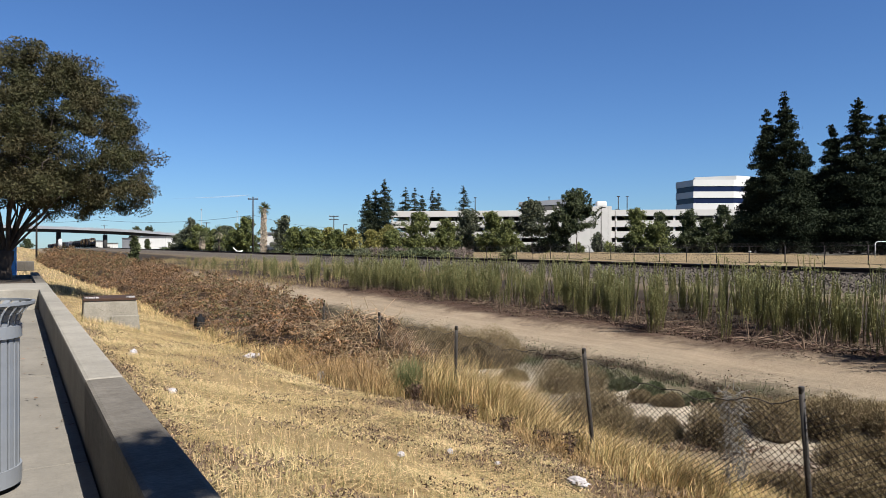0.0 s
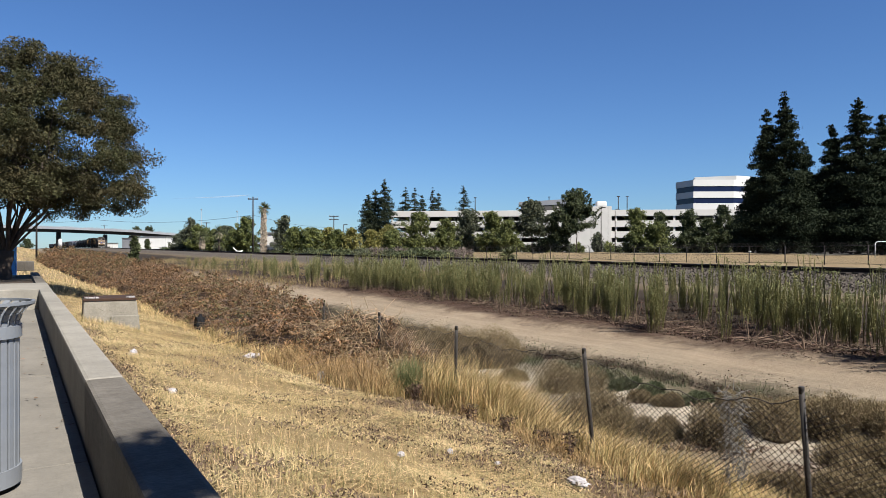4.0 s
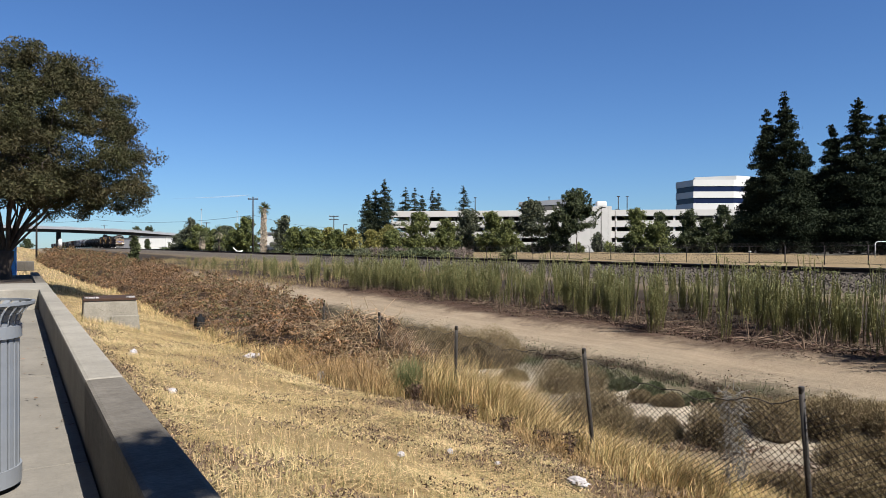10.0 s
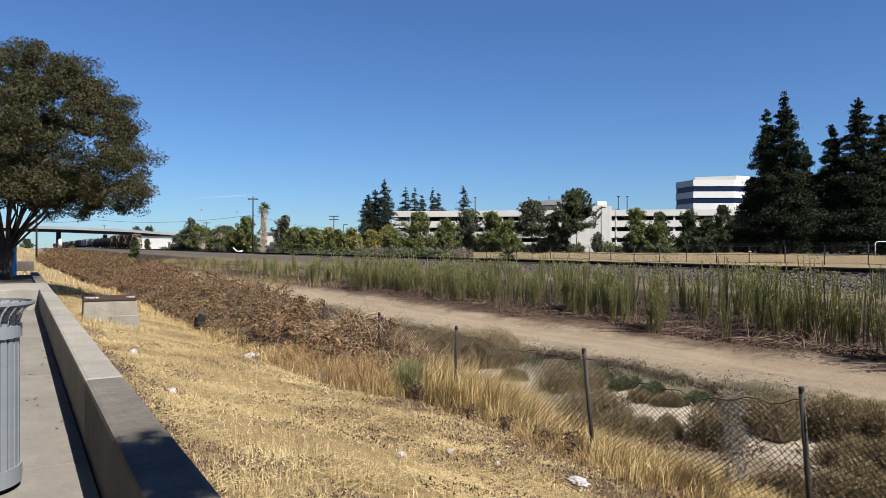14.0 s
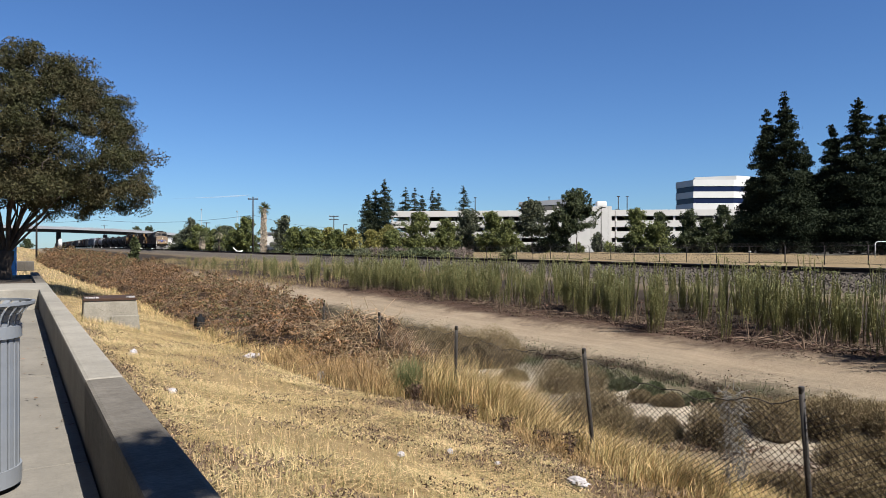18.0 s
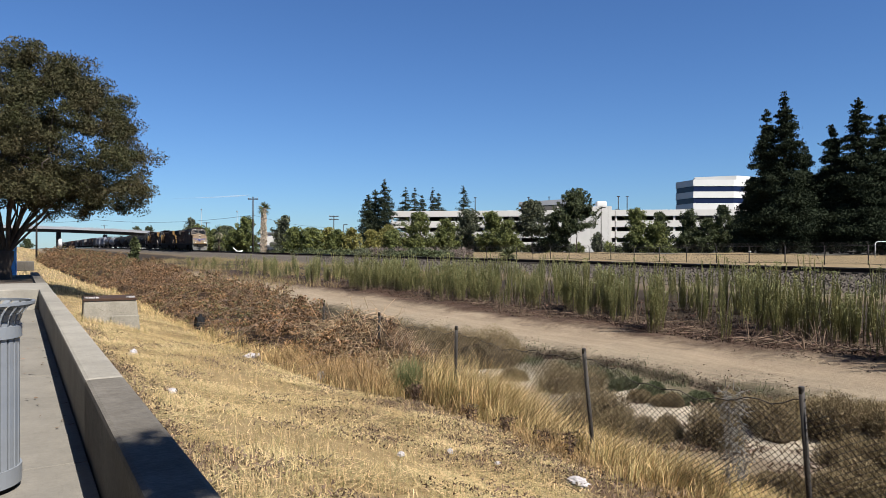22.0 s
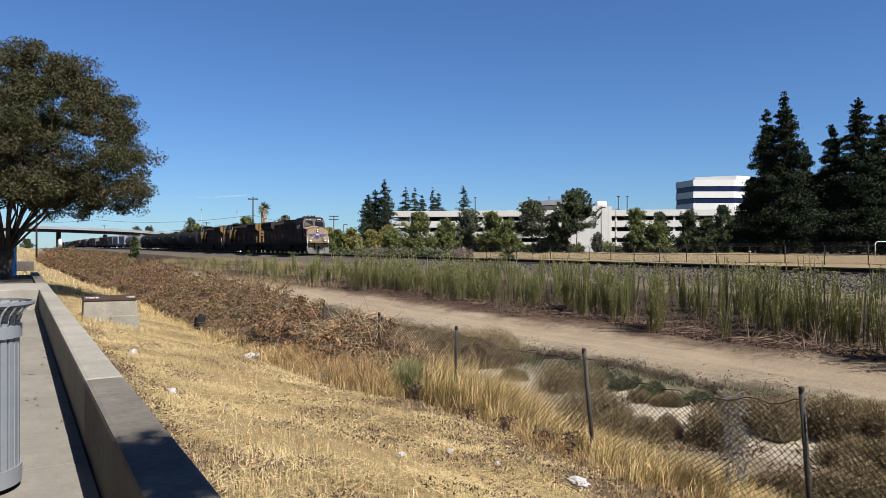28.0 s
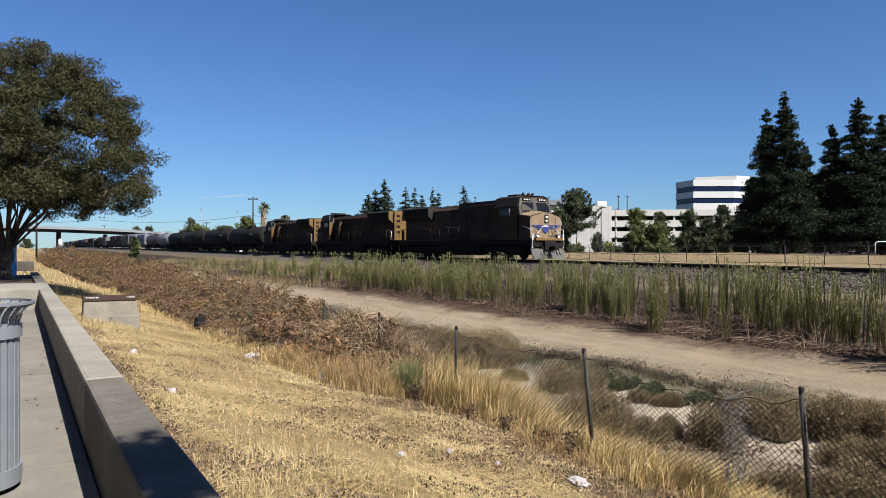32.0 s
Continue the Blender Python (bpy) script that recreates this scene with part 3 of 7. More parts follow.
def broadleaf(name, label, seed, m, height, radius, mat, n=2200, leaf=0.34, trunk=0.16, low=0.3, group="", lumps=64, flat=1.0):
    """A tree of round habit: trunk, limbs, and a crown of leaf clumps with gaps."""
    rng = np.random.default_rng(seed)
    tree = thing(name, label, "tree", m, group)
    wood = Shape()
    top = height * 0.62
    limb(wood, rng, (0, 0, -0.3), (rng.normal(0, 0.1), rng.normal(0, 0.1), top), trunk, trunk * 0.35, 0.02)
    mid = height * (1 + low) / 2
    half = height * (1 - low) / 2
    cent = []
    for i in range(lumps):
        f = rng.random() ** 1.2
        wide = radius * (1 - 0.72 * f) * math.sqrt(min(1, 0.35 + 2.6 * f)) * rng.uniform(0.25, 0.95)
        a = rng.uniform(0, 2 * np.pi)
        # dark box added to shut out the bright background between the wheels
        cent.append((wide * math.cos(a), wide * math.sin(a), height * (low + 0.06 + (0.90 - low) * f * flat)))
    cent = np.array(cent)
    for c in cent[:7]:
        limb(wood, rng, (0, 0, height * rng.uniform(low * 0.7, 0.5)), c, trunk * 0.4, trunk * 0.1, 0.1, 4, 5)
    part("trunk", wood, M_BARK, tree)
    pick = rng.integers(0, lumps, n)
    spread = rng.uniform(0.13, 0.32, lumps)[pick][:, None]
    v = unit(rng, n) * (rng.random(n) ** 0.45)[:, None]
    at = cent[pick] + v * spread * np.array([radius, radius, half * 0.75])
    shoots = 70
    foot = cent[rng.integers(0, lumps, shoots)]
    way = foot * np.array([1, 1, 0.0]) / radius + rng.normal(0, 0.35, (shoots, 3)) + np.array([0, 0, 0.75])
    way /= np.linalg.norm(way, axis=1, keepdims=True)
    k = rng.integers(0, shoots, n // 3)
    run = rng.random(n // 3) ** 0.8 * min(np.interp(height, [3, 14], [0.8, 2.2]), radius * 0.7)
    sprig = foot[k] + way[k] * (run + 0.2 * radius)[:, None] + rng.normal(0, 1, (n // 3, 3)) * (np.interp(run, [0, 2], [0.24, 0.09]) * min(1, radius * 0.5))[:, None]
    sprig = sprig[sprig[:, 2] < height * (1.06 - 0.3 * ((sprig[:, 0] / radius) ** 2 + (sprig[:, 1] / radius) ** 2))]
    at = np.concatenate([at, sprig])
    part("crown", array_mesh("crown", leaves(rng, at, leaf, 1.5), 4, mat), mat, tree)
    return tree


def conifer(name, label, seed, m, height, radius, mat, n=5000, leaf=0.35, group="", bare=0.06, gap=0.022):
    """A tall conifer: a straight trunk with whorls of boughs that carry drooping sprays."""
    rng = np.random.default_rng(seed)
    tree = thing(name, label, "tree", m, group)
    wood = Shape()
    wood.tube([(0, 0, -0.3), (0, 0, height * 0.5), (0, 0, height * 0.99)], [height * 0.016, height * 0.010, 0.03], 7)
    boughs = []
    z = height * bare
    while z < height * 0.985:
        f = z / height
        reach = radius * (1 - f) ** 0.78 * (1.0 if f > 0.15 else 0.8)
        for i in range(rng.integers(3, 6)):
            a = rng.uniform(0, 2 * np.pi)
            boughs.append((z + rng.normal(0, 0.15), a, max(reach * rng.uniform(0.5, 1.2), 0.25), rng.uniform(-0.18, 0.12)))
        z += height * gap * rng.uniform(0.6, 1.5)
    lengths = np.array([b[2] for b in boughs])
    pick = rng.choice(len(boughs), n, p=lengths ** 1.3 / (lengths ** 1.3).sum())
    t = rng.random(n) ** 0.6
    bz, ba, bl, bt = (np.array([b[i] for b in boughs])[pick] for i in range(4))
    r = t * bl
    off = rng.normal(0, 1, (n, 3)) * (0.13 * bl + 0.14)[:, None] * np.array([1, 1, 0.46])
    at = np.stack([np.cos(ba) * r, np.sin(ba) * r, bz + bt * r + 0.16 * r - 0.22 * r * r / np.maximum(bl, 1)], 1) + off
    for zb, a, l, tilt in boughs[::3]:
        wood.tube([(0, 0, zb), (math.cos(a) * l * 0.85, math.sin(a) * l * 0.85, zb + tilt * l)], [0.05, 0.015], 4)
    part("trunk", wood, M_BARK, tree)
    part("crown", array_mesh("crown", leaves(rng, at, leaf, 1.7, droop=0.35), 4, mat), mat, tree)
    return tree


def shrub(name, label, seed, m, rx, ry, h, mat, n=1500, leaf=0.07, group="", fine=2.5):
    """A low bush of twigs and narrow leaves."""
    rng = np.random.default_rng(seed)
    bush = thing(name, label, "shrub", m, group)
    wood = Shape()
    lumps = 22
    cent = np.stack([rng.uniform(-0.8, 0.8, lumps) * rx, rng.uniform(-0.8, 0.8, lumps) * ry, np.zeros(lumps)], 1)
    cent[:, 2] = h * (1 - 0.55 * ((cent[:, 0] / rx) ** 2 + (cent[:, 1] / ry) ** 2)) * rng.uniform(0.4, 0.75, lumps)
    for c in cent:
        for k in range(4):
            e = c + rng.normal(0, 0.25, 3) * (rx * 0.6, ry * 0.6, h * 0.4)
            wood.tube([(c[0] * 0.5, c[1] * 0.5, -0.15), tuple((c * 0.8 + e * 0.2)), tuple(e)], [0.012, 0.008, 0.003], 3, False)
    tagged(part("twig_tangle", wood, M_CANE, bush), kind="stuff")
    pick = rng.integers(0, lumps, n)
    v = unit(rng, n) * (rng.random(n) ** 0.5)[:, None]
    at = cent[pick] + v * np.array([rx * 0.38, ry * 0.38, h * 0.45])
    at[:, 2] = np.maximum(at[:, 2], -0.05)
    part("foliage", array_mesh("foliage", leaves(rng, at, leaf, fine, upright=0.5), 4, mat), mat, bush)
    return bush


def dome_shrub(name, label, seed, m, rx, ry, h, mat, n=9000, group=""):
    """A rounded dry bush: fine twigs and needle leaves radiate from its middle, in several lobes."""
    rng = np.random.default_rng(seed)
    bush = thing(name, label, "shrub", m, group)
    lobes = max(4, int(5 * max(rx, ry) + 2))
    mid = np.stack([rng.uniform(-0.6, 0.6, lobes) * rx, rng.uniform(-0.6, 0.6, lobes) * ry, np.full(lobes, 0.0)], 1)
    tall = h * rng.uniform(0.62, 1.0, lobes) * (1 - 0.35 * (mid[:, 0] / rx) ** 2)
    wide = np.minimum(tall * rng.uniform(0.7, 1.0, lobes), min(rx, ry) * 0.9)
    pick = rng.choice(lobes, n, p=(wide * tall) / (wide * tall).sum())
    way = unit(rng, n)
    way[:, 2] = np.abs(way[:, 2])
    far = 0.6 + 0.4 * rng.random(n) ** 0.7 + rng.normal(0, 0.05, n)
    size = np.stack([wide[pick], wide[pick], tall[pick]], 1)
    at = mid[pick] + way * size * far[:, None]
    grow = way * 0.6 + rng.normal(0, 0.45, (n, 3)) + np.array([0, 0, 0.35])
    grow *= (rng.uniform(0.03, 0.065, n) / np.linalg.norm(grow, axis=1))[:, None]
    side = np.cross(grow, unit(rng, n))
    side *= (rng.uniform(0.004, 0.0075, n) / np.maximum(np.linalg.norm(side, axis=1), 1e-4))[:, None]
    part("foliage", array_mesh("foliage", np.stack([at - side, at + side, at + grow], 1), 3, mat), mat, bush)
    # dark lumps added in each lobe; gaps between twigs then look shaded
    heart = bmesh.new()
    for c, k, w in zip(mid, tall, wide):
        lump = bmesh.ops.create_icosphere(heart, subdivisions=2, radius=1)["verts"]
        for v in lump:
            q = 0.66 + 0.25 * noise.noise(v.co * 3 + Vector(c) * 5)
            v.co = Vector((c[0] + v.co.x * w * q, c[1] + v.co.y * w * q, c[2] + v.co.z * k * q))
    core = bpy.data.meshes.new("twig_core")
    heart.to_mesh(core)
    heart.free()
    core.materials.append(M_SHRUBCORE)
    tagged(part("twig_core", core, M_SHRUBCORE, bush, "dark core added inside the shrub to shade its gaps"), kind="stuff")
    wood = Shape()
    for c, k, w in zip(mid, tall, wide):
        for i in range(7):
            d = unit(rng, 1)[0]
            e = c + np.array([d[0] * w, d[1] * w, abs(d[2]) * k]) * 0.95
            wood.tube([(c[0] * 0.6, c[1] * 0.6, -0.1), tuple(c * 0.5 + e * 0.5 + np.array([0, 0, 0.02])), tuple(e)], [0.012, 0.008, 0.003], 3, False)
    tagged(part("twig_tangle", wood, M_CANE, bush), kind="stuff")
    return bush


# the street tree in the planter
SWAYING = []


def build_street_tree():
    rng = np.random.default_rng(11)
    base = plan(-15.1, 24.2, 0.3)
    tree = thing("street_tree", "spreading street tree with dark brown-green leaves in a planter", "tree", Matrix.Translation(base))
    wood = Shape()
    fork = Vector((0.16, -0.05, 1.05))
    limb(wood, rng, (0, 0, -0.25), fork, 0.30, 0.24, 0.03, 5, 12)
    side, away = Vector((COS, -SIN, 0)), Vector((SIN, COS, 0))
    ends = [(3.3, -0.5, 3.6), (2.7, 0.8, 4.6), (1.6, -1.6, 5.6), (0.3, 0.6, 6.8), (-1.5, -0.8, 5.8), (-3.2, 0.5, 4.4), (1.0, 2.2, 4.8), (2.0, -2.4, 3.9), (-1.0, 2.4, 5.2), (3.5, 0.6, 3.7), (2.0, -1.2, 3.8), (2.9, -1.8, 4.4), (1.2, -0.6, 4.9), (0.6, -2.2, 4.6), (-0.6, -1.9, 4.2), (-2.2, -1.4, 4.6), (1.9, 1.6, 3.9), (0.9, -0.9, 3.6), (0.3, 1.1, 3.9), (1.5, 0.4, 4.2), (-0.4, -0.7, 4.0), (2.6, 0.2, 3.9), (1.1, 1.4, 3.5), (0.0, -1.5, 3.5)]
    tips = []
    for r, d, z in ends:
        e = side * r + away * d + Vector((0, 0, z))
        a, b = fork - Vector((0, 0, 0.2)), fork + Vector((e.x * 0.36, e.y * 0.36, (e.z - fork.z) * 0.55))
        pts = [a * (1 - f) ** 2 + b * (2 * f * (1 - f)) + e * f * f + Vector(rng.normal(0, 0.035, 3)) * min(1, 4 * f) for f in [k / 9 for k in range(10)]]
        thick = 0.075 if len(tips) < 50 else 0.045
        wood.tube(pts, [thick * (1 - 0.85 * k / 9) for k in range(10)], 7)
        for k in range(9):
            a = pts[rng.integers(3, 9)]
            tip = a + Vector(rng.normal(0, 1, 3)) * 0.75 + Vector((0, 0, 0.25))
            if tip.z < 3.0:
                continue
            limb(wood, rng, a, tip, 0.03, 0.006, 0.12, 4, 4)
            tips.append(tip)
    part("trunk", wood, M_BARK, tree, "forked dark trunk with low limbs")
    cent = []
    while len(cent) < 640:
        a, u = rng.uniform(0, 2 * np.pi), math.sqrt(rng.random())
        top = 4.85 * math.sqrt(max(0, 1 - u ** 2.4))
        f = rng.uniform(0.78, 1.0) if rng.random() < 0.58 else rng.uniform(-0.05, 0.8)
        sag = 0.12 * math.sin(3 * a) * u + rng.uniform(-0.45, 0.25)
        cent.append(side * math.cos(a) * u * 4.5 + away * math.sin(a) * u * 4.6 + Vector((0, 0, 2.95 + f * top + sag * (1 - f))))
    for r, z in ((4.0, 2.95), (3.6, 2.75), (3.0, 2.65), (2.3, 2.75), (4.4, 3.5), (4.2, 4.3), (1.6, 2.9), (3.6, 5.9), (2.4, 7.0), (0.9, 7.4), (2.1, 7.25), (2.8, 6.8), (3.2, 6.4), (3.9, 5.3), (1.5, 7.4)):
        for k in range(7):
            cent.append(side * (r + rng.normal(0, 0.28)) + away * rng.normal(0, 0.9) + Vector((0, 0, z + rng.normal(0, 0.22))))
    for k in range(90):
        r = rng.uniform(-3.2, 2.2)
        cent.append(side * r + away * rng.uniform(-2.6, 2.6) + Vector((0, 0, rng.uniform(2.75, 3.7) + 0.08 * r)))
    cent = np.array([tuple(p + side * 0.15) for p in cent] + [tuple(t) for t in tips])
    n = 265000
    pick = rng.integers(0, len(cent), n)
    size = rng.uniform(0.24, 0.56, len(cent))[pick][:, None]
    at = cent[pick] + unit(rng, n) * (rng.random(n) ** 0.5)[:, None] * size * np.array([1, 1, 0.7])
    sideways = cent @ np.array([COS, -SIN, 0])
    mass = np.where(cent[:, 2] > 5.3, 1, np.where(sideways > 2.2, 2, 0))[pick]
    for i in range(3):
        bit = part("crown" if i == 0 else "bough_foliage", array_mesh("crown", leaves(rng, at[mass == i], 0.036, 2.1, droop=0.3), 3, M_LEAF), M_LEAF, tree, "thin dark green crown with brown tips" if i == 0 else "")
        if i:
            SWAYING.append(bit)


build_street_tree()
# a young tree on the verge behind the standpoint, whose shade falls on the wall
broadleaf("street_tree", "slender young tree shading the low wall", 12, pose(1.02, -1.45, -0.3, 0, 7, 0), 7.3, 0.46, M_LEAF, 1650, 0.075, 0.05, 0.64, lumps=26)


def plant_at(x, d):
    """Ground place by metres to the side and ahead."""
    p = plan(x, d)
    p.z = float(lift(p.x, p.y))
    return p


# redwoods behind the berm: side, ahead, height, spread
for i, (r, d, h, w) in enumerate([(50.6, 105, 24.2, 4.9), (48.4, 106, 21.8, 4.2), (47.6, 109, 12.0, 3.2), (61.5, 105, 23.4, 5.4), (58.6, 107, 19.4, 4.6), (55.6, 109, 16.2, 4.4),
                                  (65.5, 106, 21.2, 5.0), (70.5, 104, 22.5, 5.2), (76, 106, 20, 5.2), (82, 104, 22, 5.2)]):
    conifer("redwood_tree", "tall dark green redwood behind the wire fence", 40 + i, Matrix.Translation(plant_at(r, d)), h, w, M_REDWOOD, 54000 if r < 68 else 9000, 0.165, "redwood row", 0.06, 0.021)
# conifers by and beyond the parking garage
for i, (r, d, h, w) in enumerate([(-15.7, 190, 20.0, 3.6), (-18.4, 192, 17.8, 3.2), (-20.2, 191, 16.4, 3.2), (-13.8, 262, 24.4, 3.6), (-10.6, 266, 24.6, 3.4), (-8.0, 270, 22.3, 3.4),
                                  (-3.7, 262, 24.6, 3.6), (-1.6, 268, 23.4, 3.4), (7.7, 262, 25.4, 4.4)]):
    conifer("conifer_tree", "dark conifer by the parking garage", 60 + i, Matrix.Translation(plan(r, d)), h, w * 1.5, M_PINE, 13000, 0.19, "garage conifers", 0.06, 0.03)
# garden trees: side, ahead, height, spread, leaf colour
GARDEN = [(-11.8, 155, 6.2, 2.6, M_TREE_D), (-4.8, 150, 8.4, 4.6, M_TREE_A), (0.8, 152, 7.2, 3.6, M_TREE_A), (5.6, 155, 9.2, 4.2, M_TREE_C), (10.2, 150, 8.4, 4.0, M_TREE_A),
          (13.0, 145, 6.4, 3.0, M_TREE_A), (18.8, 150, 10.6, 4.6, M_TREE_C), (27.8, 148, 13.0, 5.6, M_TREE_B), (24.2, 150, 8.2, 4.4, M_TREE_B), (32.6, 150, 4.2, 1.5, M_TREE_C),
          (40.2, 148, 9.0, 3.9, M_TREE_A), (43.5, 146, 6.4, 3.6, M_TREE_A), (45.8, 150, 8.8, 2.6, M_TREE_B), (51.5, 148, 9.0, 3.4, M_TREE_B), (54.5, 146, 7.2, 3.8, M_TREE_B),
          (57.5, 146, 9.4, 3.4, M_TREE_B), (61.0, 144, 8.4, 3.6, M_TREE_B),
          (-31.5, 140, 7.6, 2.8, M_TREE_C), (-27.4, 132, 5.0, 3.0, M_TREE_A), (-24.2, 130, 4.9, 3.2, M_TREE_A), (-21.4, 133, 5.1, 2.8, M_TREE_D), (-19.4, 131, 4.7, 2.4, M_TREE_A),
          (-16.8, 130, 4.9, 2.4, M_TREE_D), (-13.4, 132, 4.6, 2.2, M_TREE_D), (-9.5, 134, 4.6, 2.4, M_TREE_A),
          (-64.5, 182, 8.6, 2.4, M_TREE_C), (-61.0, 178, 6.6, 4.2, M_TREE_A), (-71.0, 190, 4.6, 2.6, M_TREE_C), (-120, 288, 4.6, 1.6, M_TREE_B), (-51.5, 168, 6.2, 3.8, M_TREE_C), (-42.7, 154, 7.8, 3.2, M_TREE_A),
          (-46.0, 158, 5.2, 3.2, M_TREE_A), (-55.5, 172, 5.6, 3.4, M_TREE_A), (-67.5, 186, 6.0, 3.0, M_TREE_C),
          (-282, 480, 7.0, 5.0, M_TREE_B), (-190, 440, 15.2, 4.6, M_TREE_B), (-183, 442, 15.4, 4.2, M_TREE_B), (-163, 445, 12.0, 4.0, M_TREE_C), (-26.1, 60, 4.0, 0.45, M_TREE_B)]
for i, (r, d, h, w, mat) in enumerate(GARDEN):
    broadleaf("garden_tree", "leafy landscaping tree beyond the railway", 100 + i, Matrix.Translation(plant_at(r, d)), h, w * 0.93, mat, int(2500 + 190 * w * h), 0.20, 0.14, 0.3 if h > 10 else 0.02, "landscaping trees")
# dark understorey below the garage
for i in range(34):
    r = -10.5 + i * 2.25
    if 30.0 < r < 35.8:
        continue
    d = 158 + 3 * math.sin(i * 2.1)
    shrub("understorey_bush", "dark leafy bush before the parking garage", 260 + i, Matrix.Translation(plant_at(r, d)), 1.7, 1.2, 1.9 + 0.9 * math.sin(i * 1.7) ** 2, M_TREE_B if i % 3 else M_TREE_A, 900, 0.24, "garage understorey", 1.5)
# oleander hedge with pale pink bloom beyond the track
for i in range(12):
    r, d = -11.0 + i * 1.25, 96 + (i % 3)
    shrub("oleander_bush", "oleander bush with dull pink blossom", 170 + i, Matrix.Translation(plant_at(r, d)), 1.25, 1.2, 1.55, M_PINK if i % 3 else M_TREE_C, 1500, 0.11, "oleander hedge", 1.4)


# a low unclipped hedge runs beyond the track
def build_hedge():
    rng = np.random.default_rng(19)
    n = 16000
    y = 74 + 190 * rng.random(n) ** 1.2
    x = rng.normal(43.5, 0.8, n)
    z = lift(x, y) + 1.25 * rng.random(n) ** 0.7 * (0.8 + 0.25 * np.sin(0.5 * y) + 0.15 * np.sin(1.7 * y))
    solid("hedge", array_mesh("hedge", leaves(rng, np.stack([x, y, z], 1), 0.2, 1.5), 4, M_TREE_B), M_TREE_B, "low dark hedge along the far side of the railway", "hedge", kind="stuff")


build_hedge()


# ---- dry grass of the verge ----
def build_grass():
    rng = np.random.default_rng(21)
    # short standing stubble, combed one way or another by patches
    n = 230000
    y = 1.0 + 44 * rng.random(n) ** 1.9
    x = rng.uniform(0.68, 6.6, n)
    bare = np.interp(x + 0.5 * (field(x, y, 1.1, 1) - 0.5), [0.6, 0.85, 1.3, 4.1, 4.9, 6.4], [0.25, 0.45, 1, 1, 0.4, 0.3])
    keep = rng.random(n) < bare * np.interp(field(x, y, 0.75, 2), [0.25, 0.45, 0.65], [0.06, 0.45, 1])
    x, y = x[keep], y[keep]
    base = np.stack([x, y, lift(x, y) - 0.008], 1)
    way = 7 * field(x, y, 0.8, 3, 2) + rng.normal(0, 0.7, len(x))
    short = spears(rng, base, np.interp(field(x, y, 0.75, 2), [0.35, 0.8], [0.035, 0.11]), 0.006, 1.15, way)
    m = 4200
    cy = 1.0 + 42 * rng.random(m) ** 1.8
    cx = rng.uniform(0.75, 5.4, m)
    k = rng.integers(0, m, 62000)
    tx, ty = cx[k] + rng.normal(0, 0.045, len(k)), cy[k] + rng.normal(0, 0.045, len(k))
    tufts = spears(rng, np.stack([tx, ty, lift(tx, ty) - 0.01], 1), 0.12, 0.005, 0.8)
    bx, by = rng.uniform(0.75, 5.6, 60000), 1.6 - 10 * rng.random(60000) ** 1.6
    behind = spears(rng, np.stack([bx, by, lift(bx, by) - 0.01], 1), 0.10, 0.008, 1.2)
    solid("dry_grass", array_mesh("dry_grass", np.concatenate([short, tufts, behind]), 3, M_STRAW), M_STRAW, "short trampled straw-coloured dry grass on the verge", "grass", kind="stuff")
    # cut stalks lying flat
    n = 330000
    y = 1.0 + 40 * rng.random(n) ** 1.9
    x = 0.7 + 4.7 * rng.random(n)
    keep = rng.random(n) < np.interp(field(x, y, 1.0, 5), [0.25, 0.45, 0.65], [0.1, 0.55, 1]) * np.interp(x + 0.6 * (field(x, y, 0.8, 6) - 0.5), [0.7, 1.05, 1.5, 4.0, 4.8], [0.10, 0.3, 1, 1, 0.3])
    x, y = x[keep], y[keep]
    n = len(x)
    a = 7 * field(x, y, 1.1, 7, 2) + rng.normal(0, 0.75, n)
    length = rng.uniform(0.04, 0.27, n) * rng.uniform(0.5, 1, n)
    c = np.stack([x, y, lift(x, y) + rng.uniform(0.004, 0.05, n)], 1)
    d = np.stack([np.cos(a), np.sin(a), rng.normal(0, 0.14, n)], 1) * length[:, None] / 2
    w = np.stack([-np.sin(a), np.cos(a), np.zeros(n)], 1) * rng.uniform(0.0024, 0.0052, n)[:, None]
    solid("cut_straw", array_mesh("cut_straw", np.stack([c - d - w, c - d + w, c + d], 1), 3, M_STRAW), M_STRAW, "loose flattened straw lying on the verge", "straw", kind="stuff")
    n = 30000
    y = 30 + 230 * rng.random(n) ** 1.6
    x = np.where(y > 33.5, -9 + 14 * rng.random(n), 0.7 + 4.3 * rng.random(n))
    far = spears(rng, np.stack([x, y, lift(x, y) - 0.01], 1), np.interp(y, [30, 260], [0.16, 0.42]), 0.035, 0.6)
    solid("far_dry_grass", array_mesh("far_dry_grass", far, 3, M_STRAW), M_STRAW, "dry straw-coloured grass strip beside the brambles", "grass", kind="stuff")
    # brown leaf litter at the foot of the fence
    n = 30000
    y = 1.5 + 13 * rng.random(n) ** 1.2
    x = rng.normal(5.25, 0.42, n)
    x[-8000:], y[-8000:] = 0.69 + np.abs(rng.normal(0, 0.2, 8000)), 2.6 + 11 * rng.random(8000) ** 1.3
    spots = rng.uniform([1.0, 4.2], [4.8, 16], (90, 2))[rng.integers(0, 90, 6000)]
    x[4200:10200], y[4200:10200] = spots[:, 0] + rng.normal(0, 0.16, 6000), spots[:, 1] + rng.normal(0, 0.10, 6000)
    at = np.stack([x, y, lift(x, y) + rng.uniform(0.0, 0.07, n)], 1)
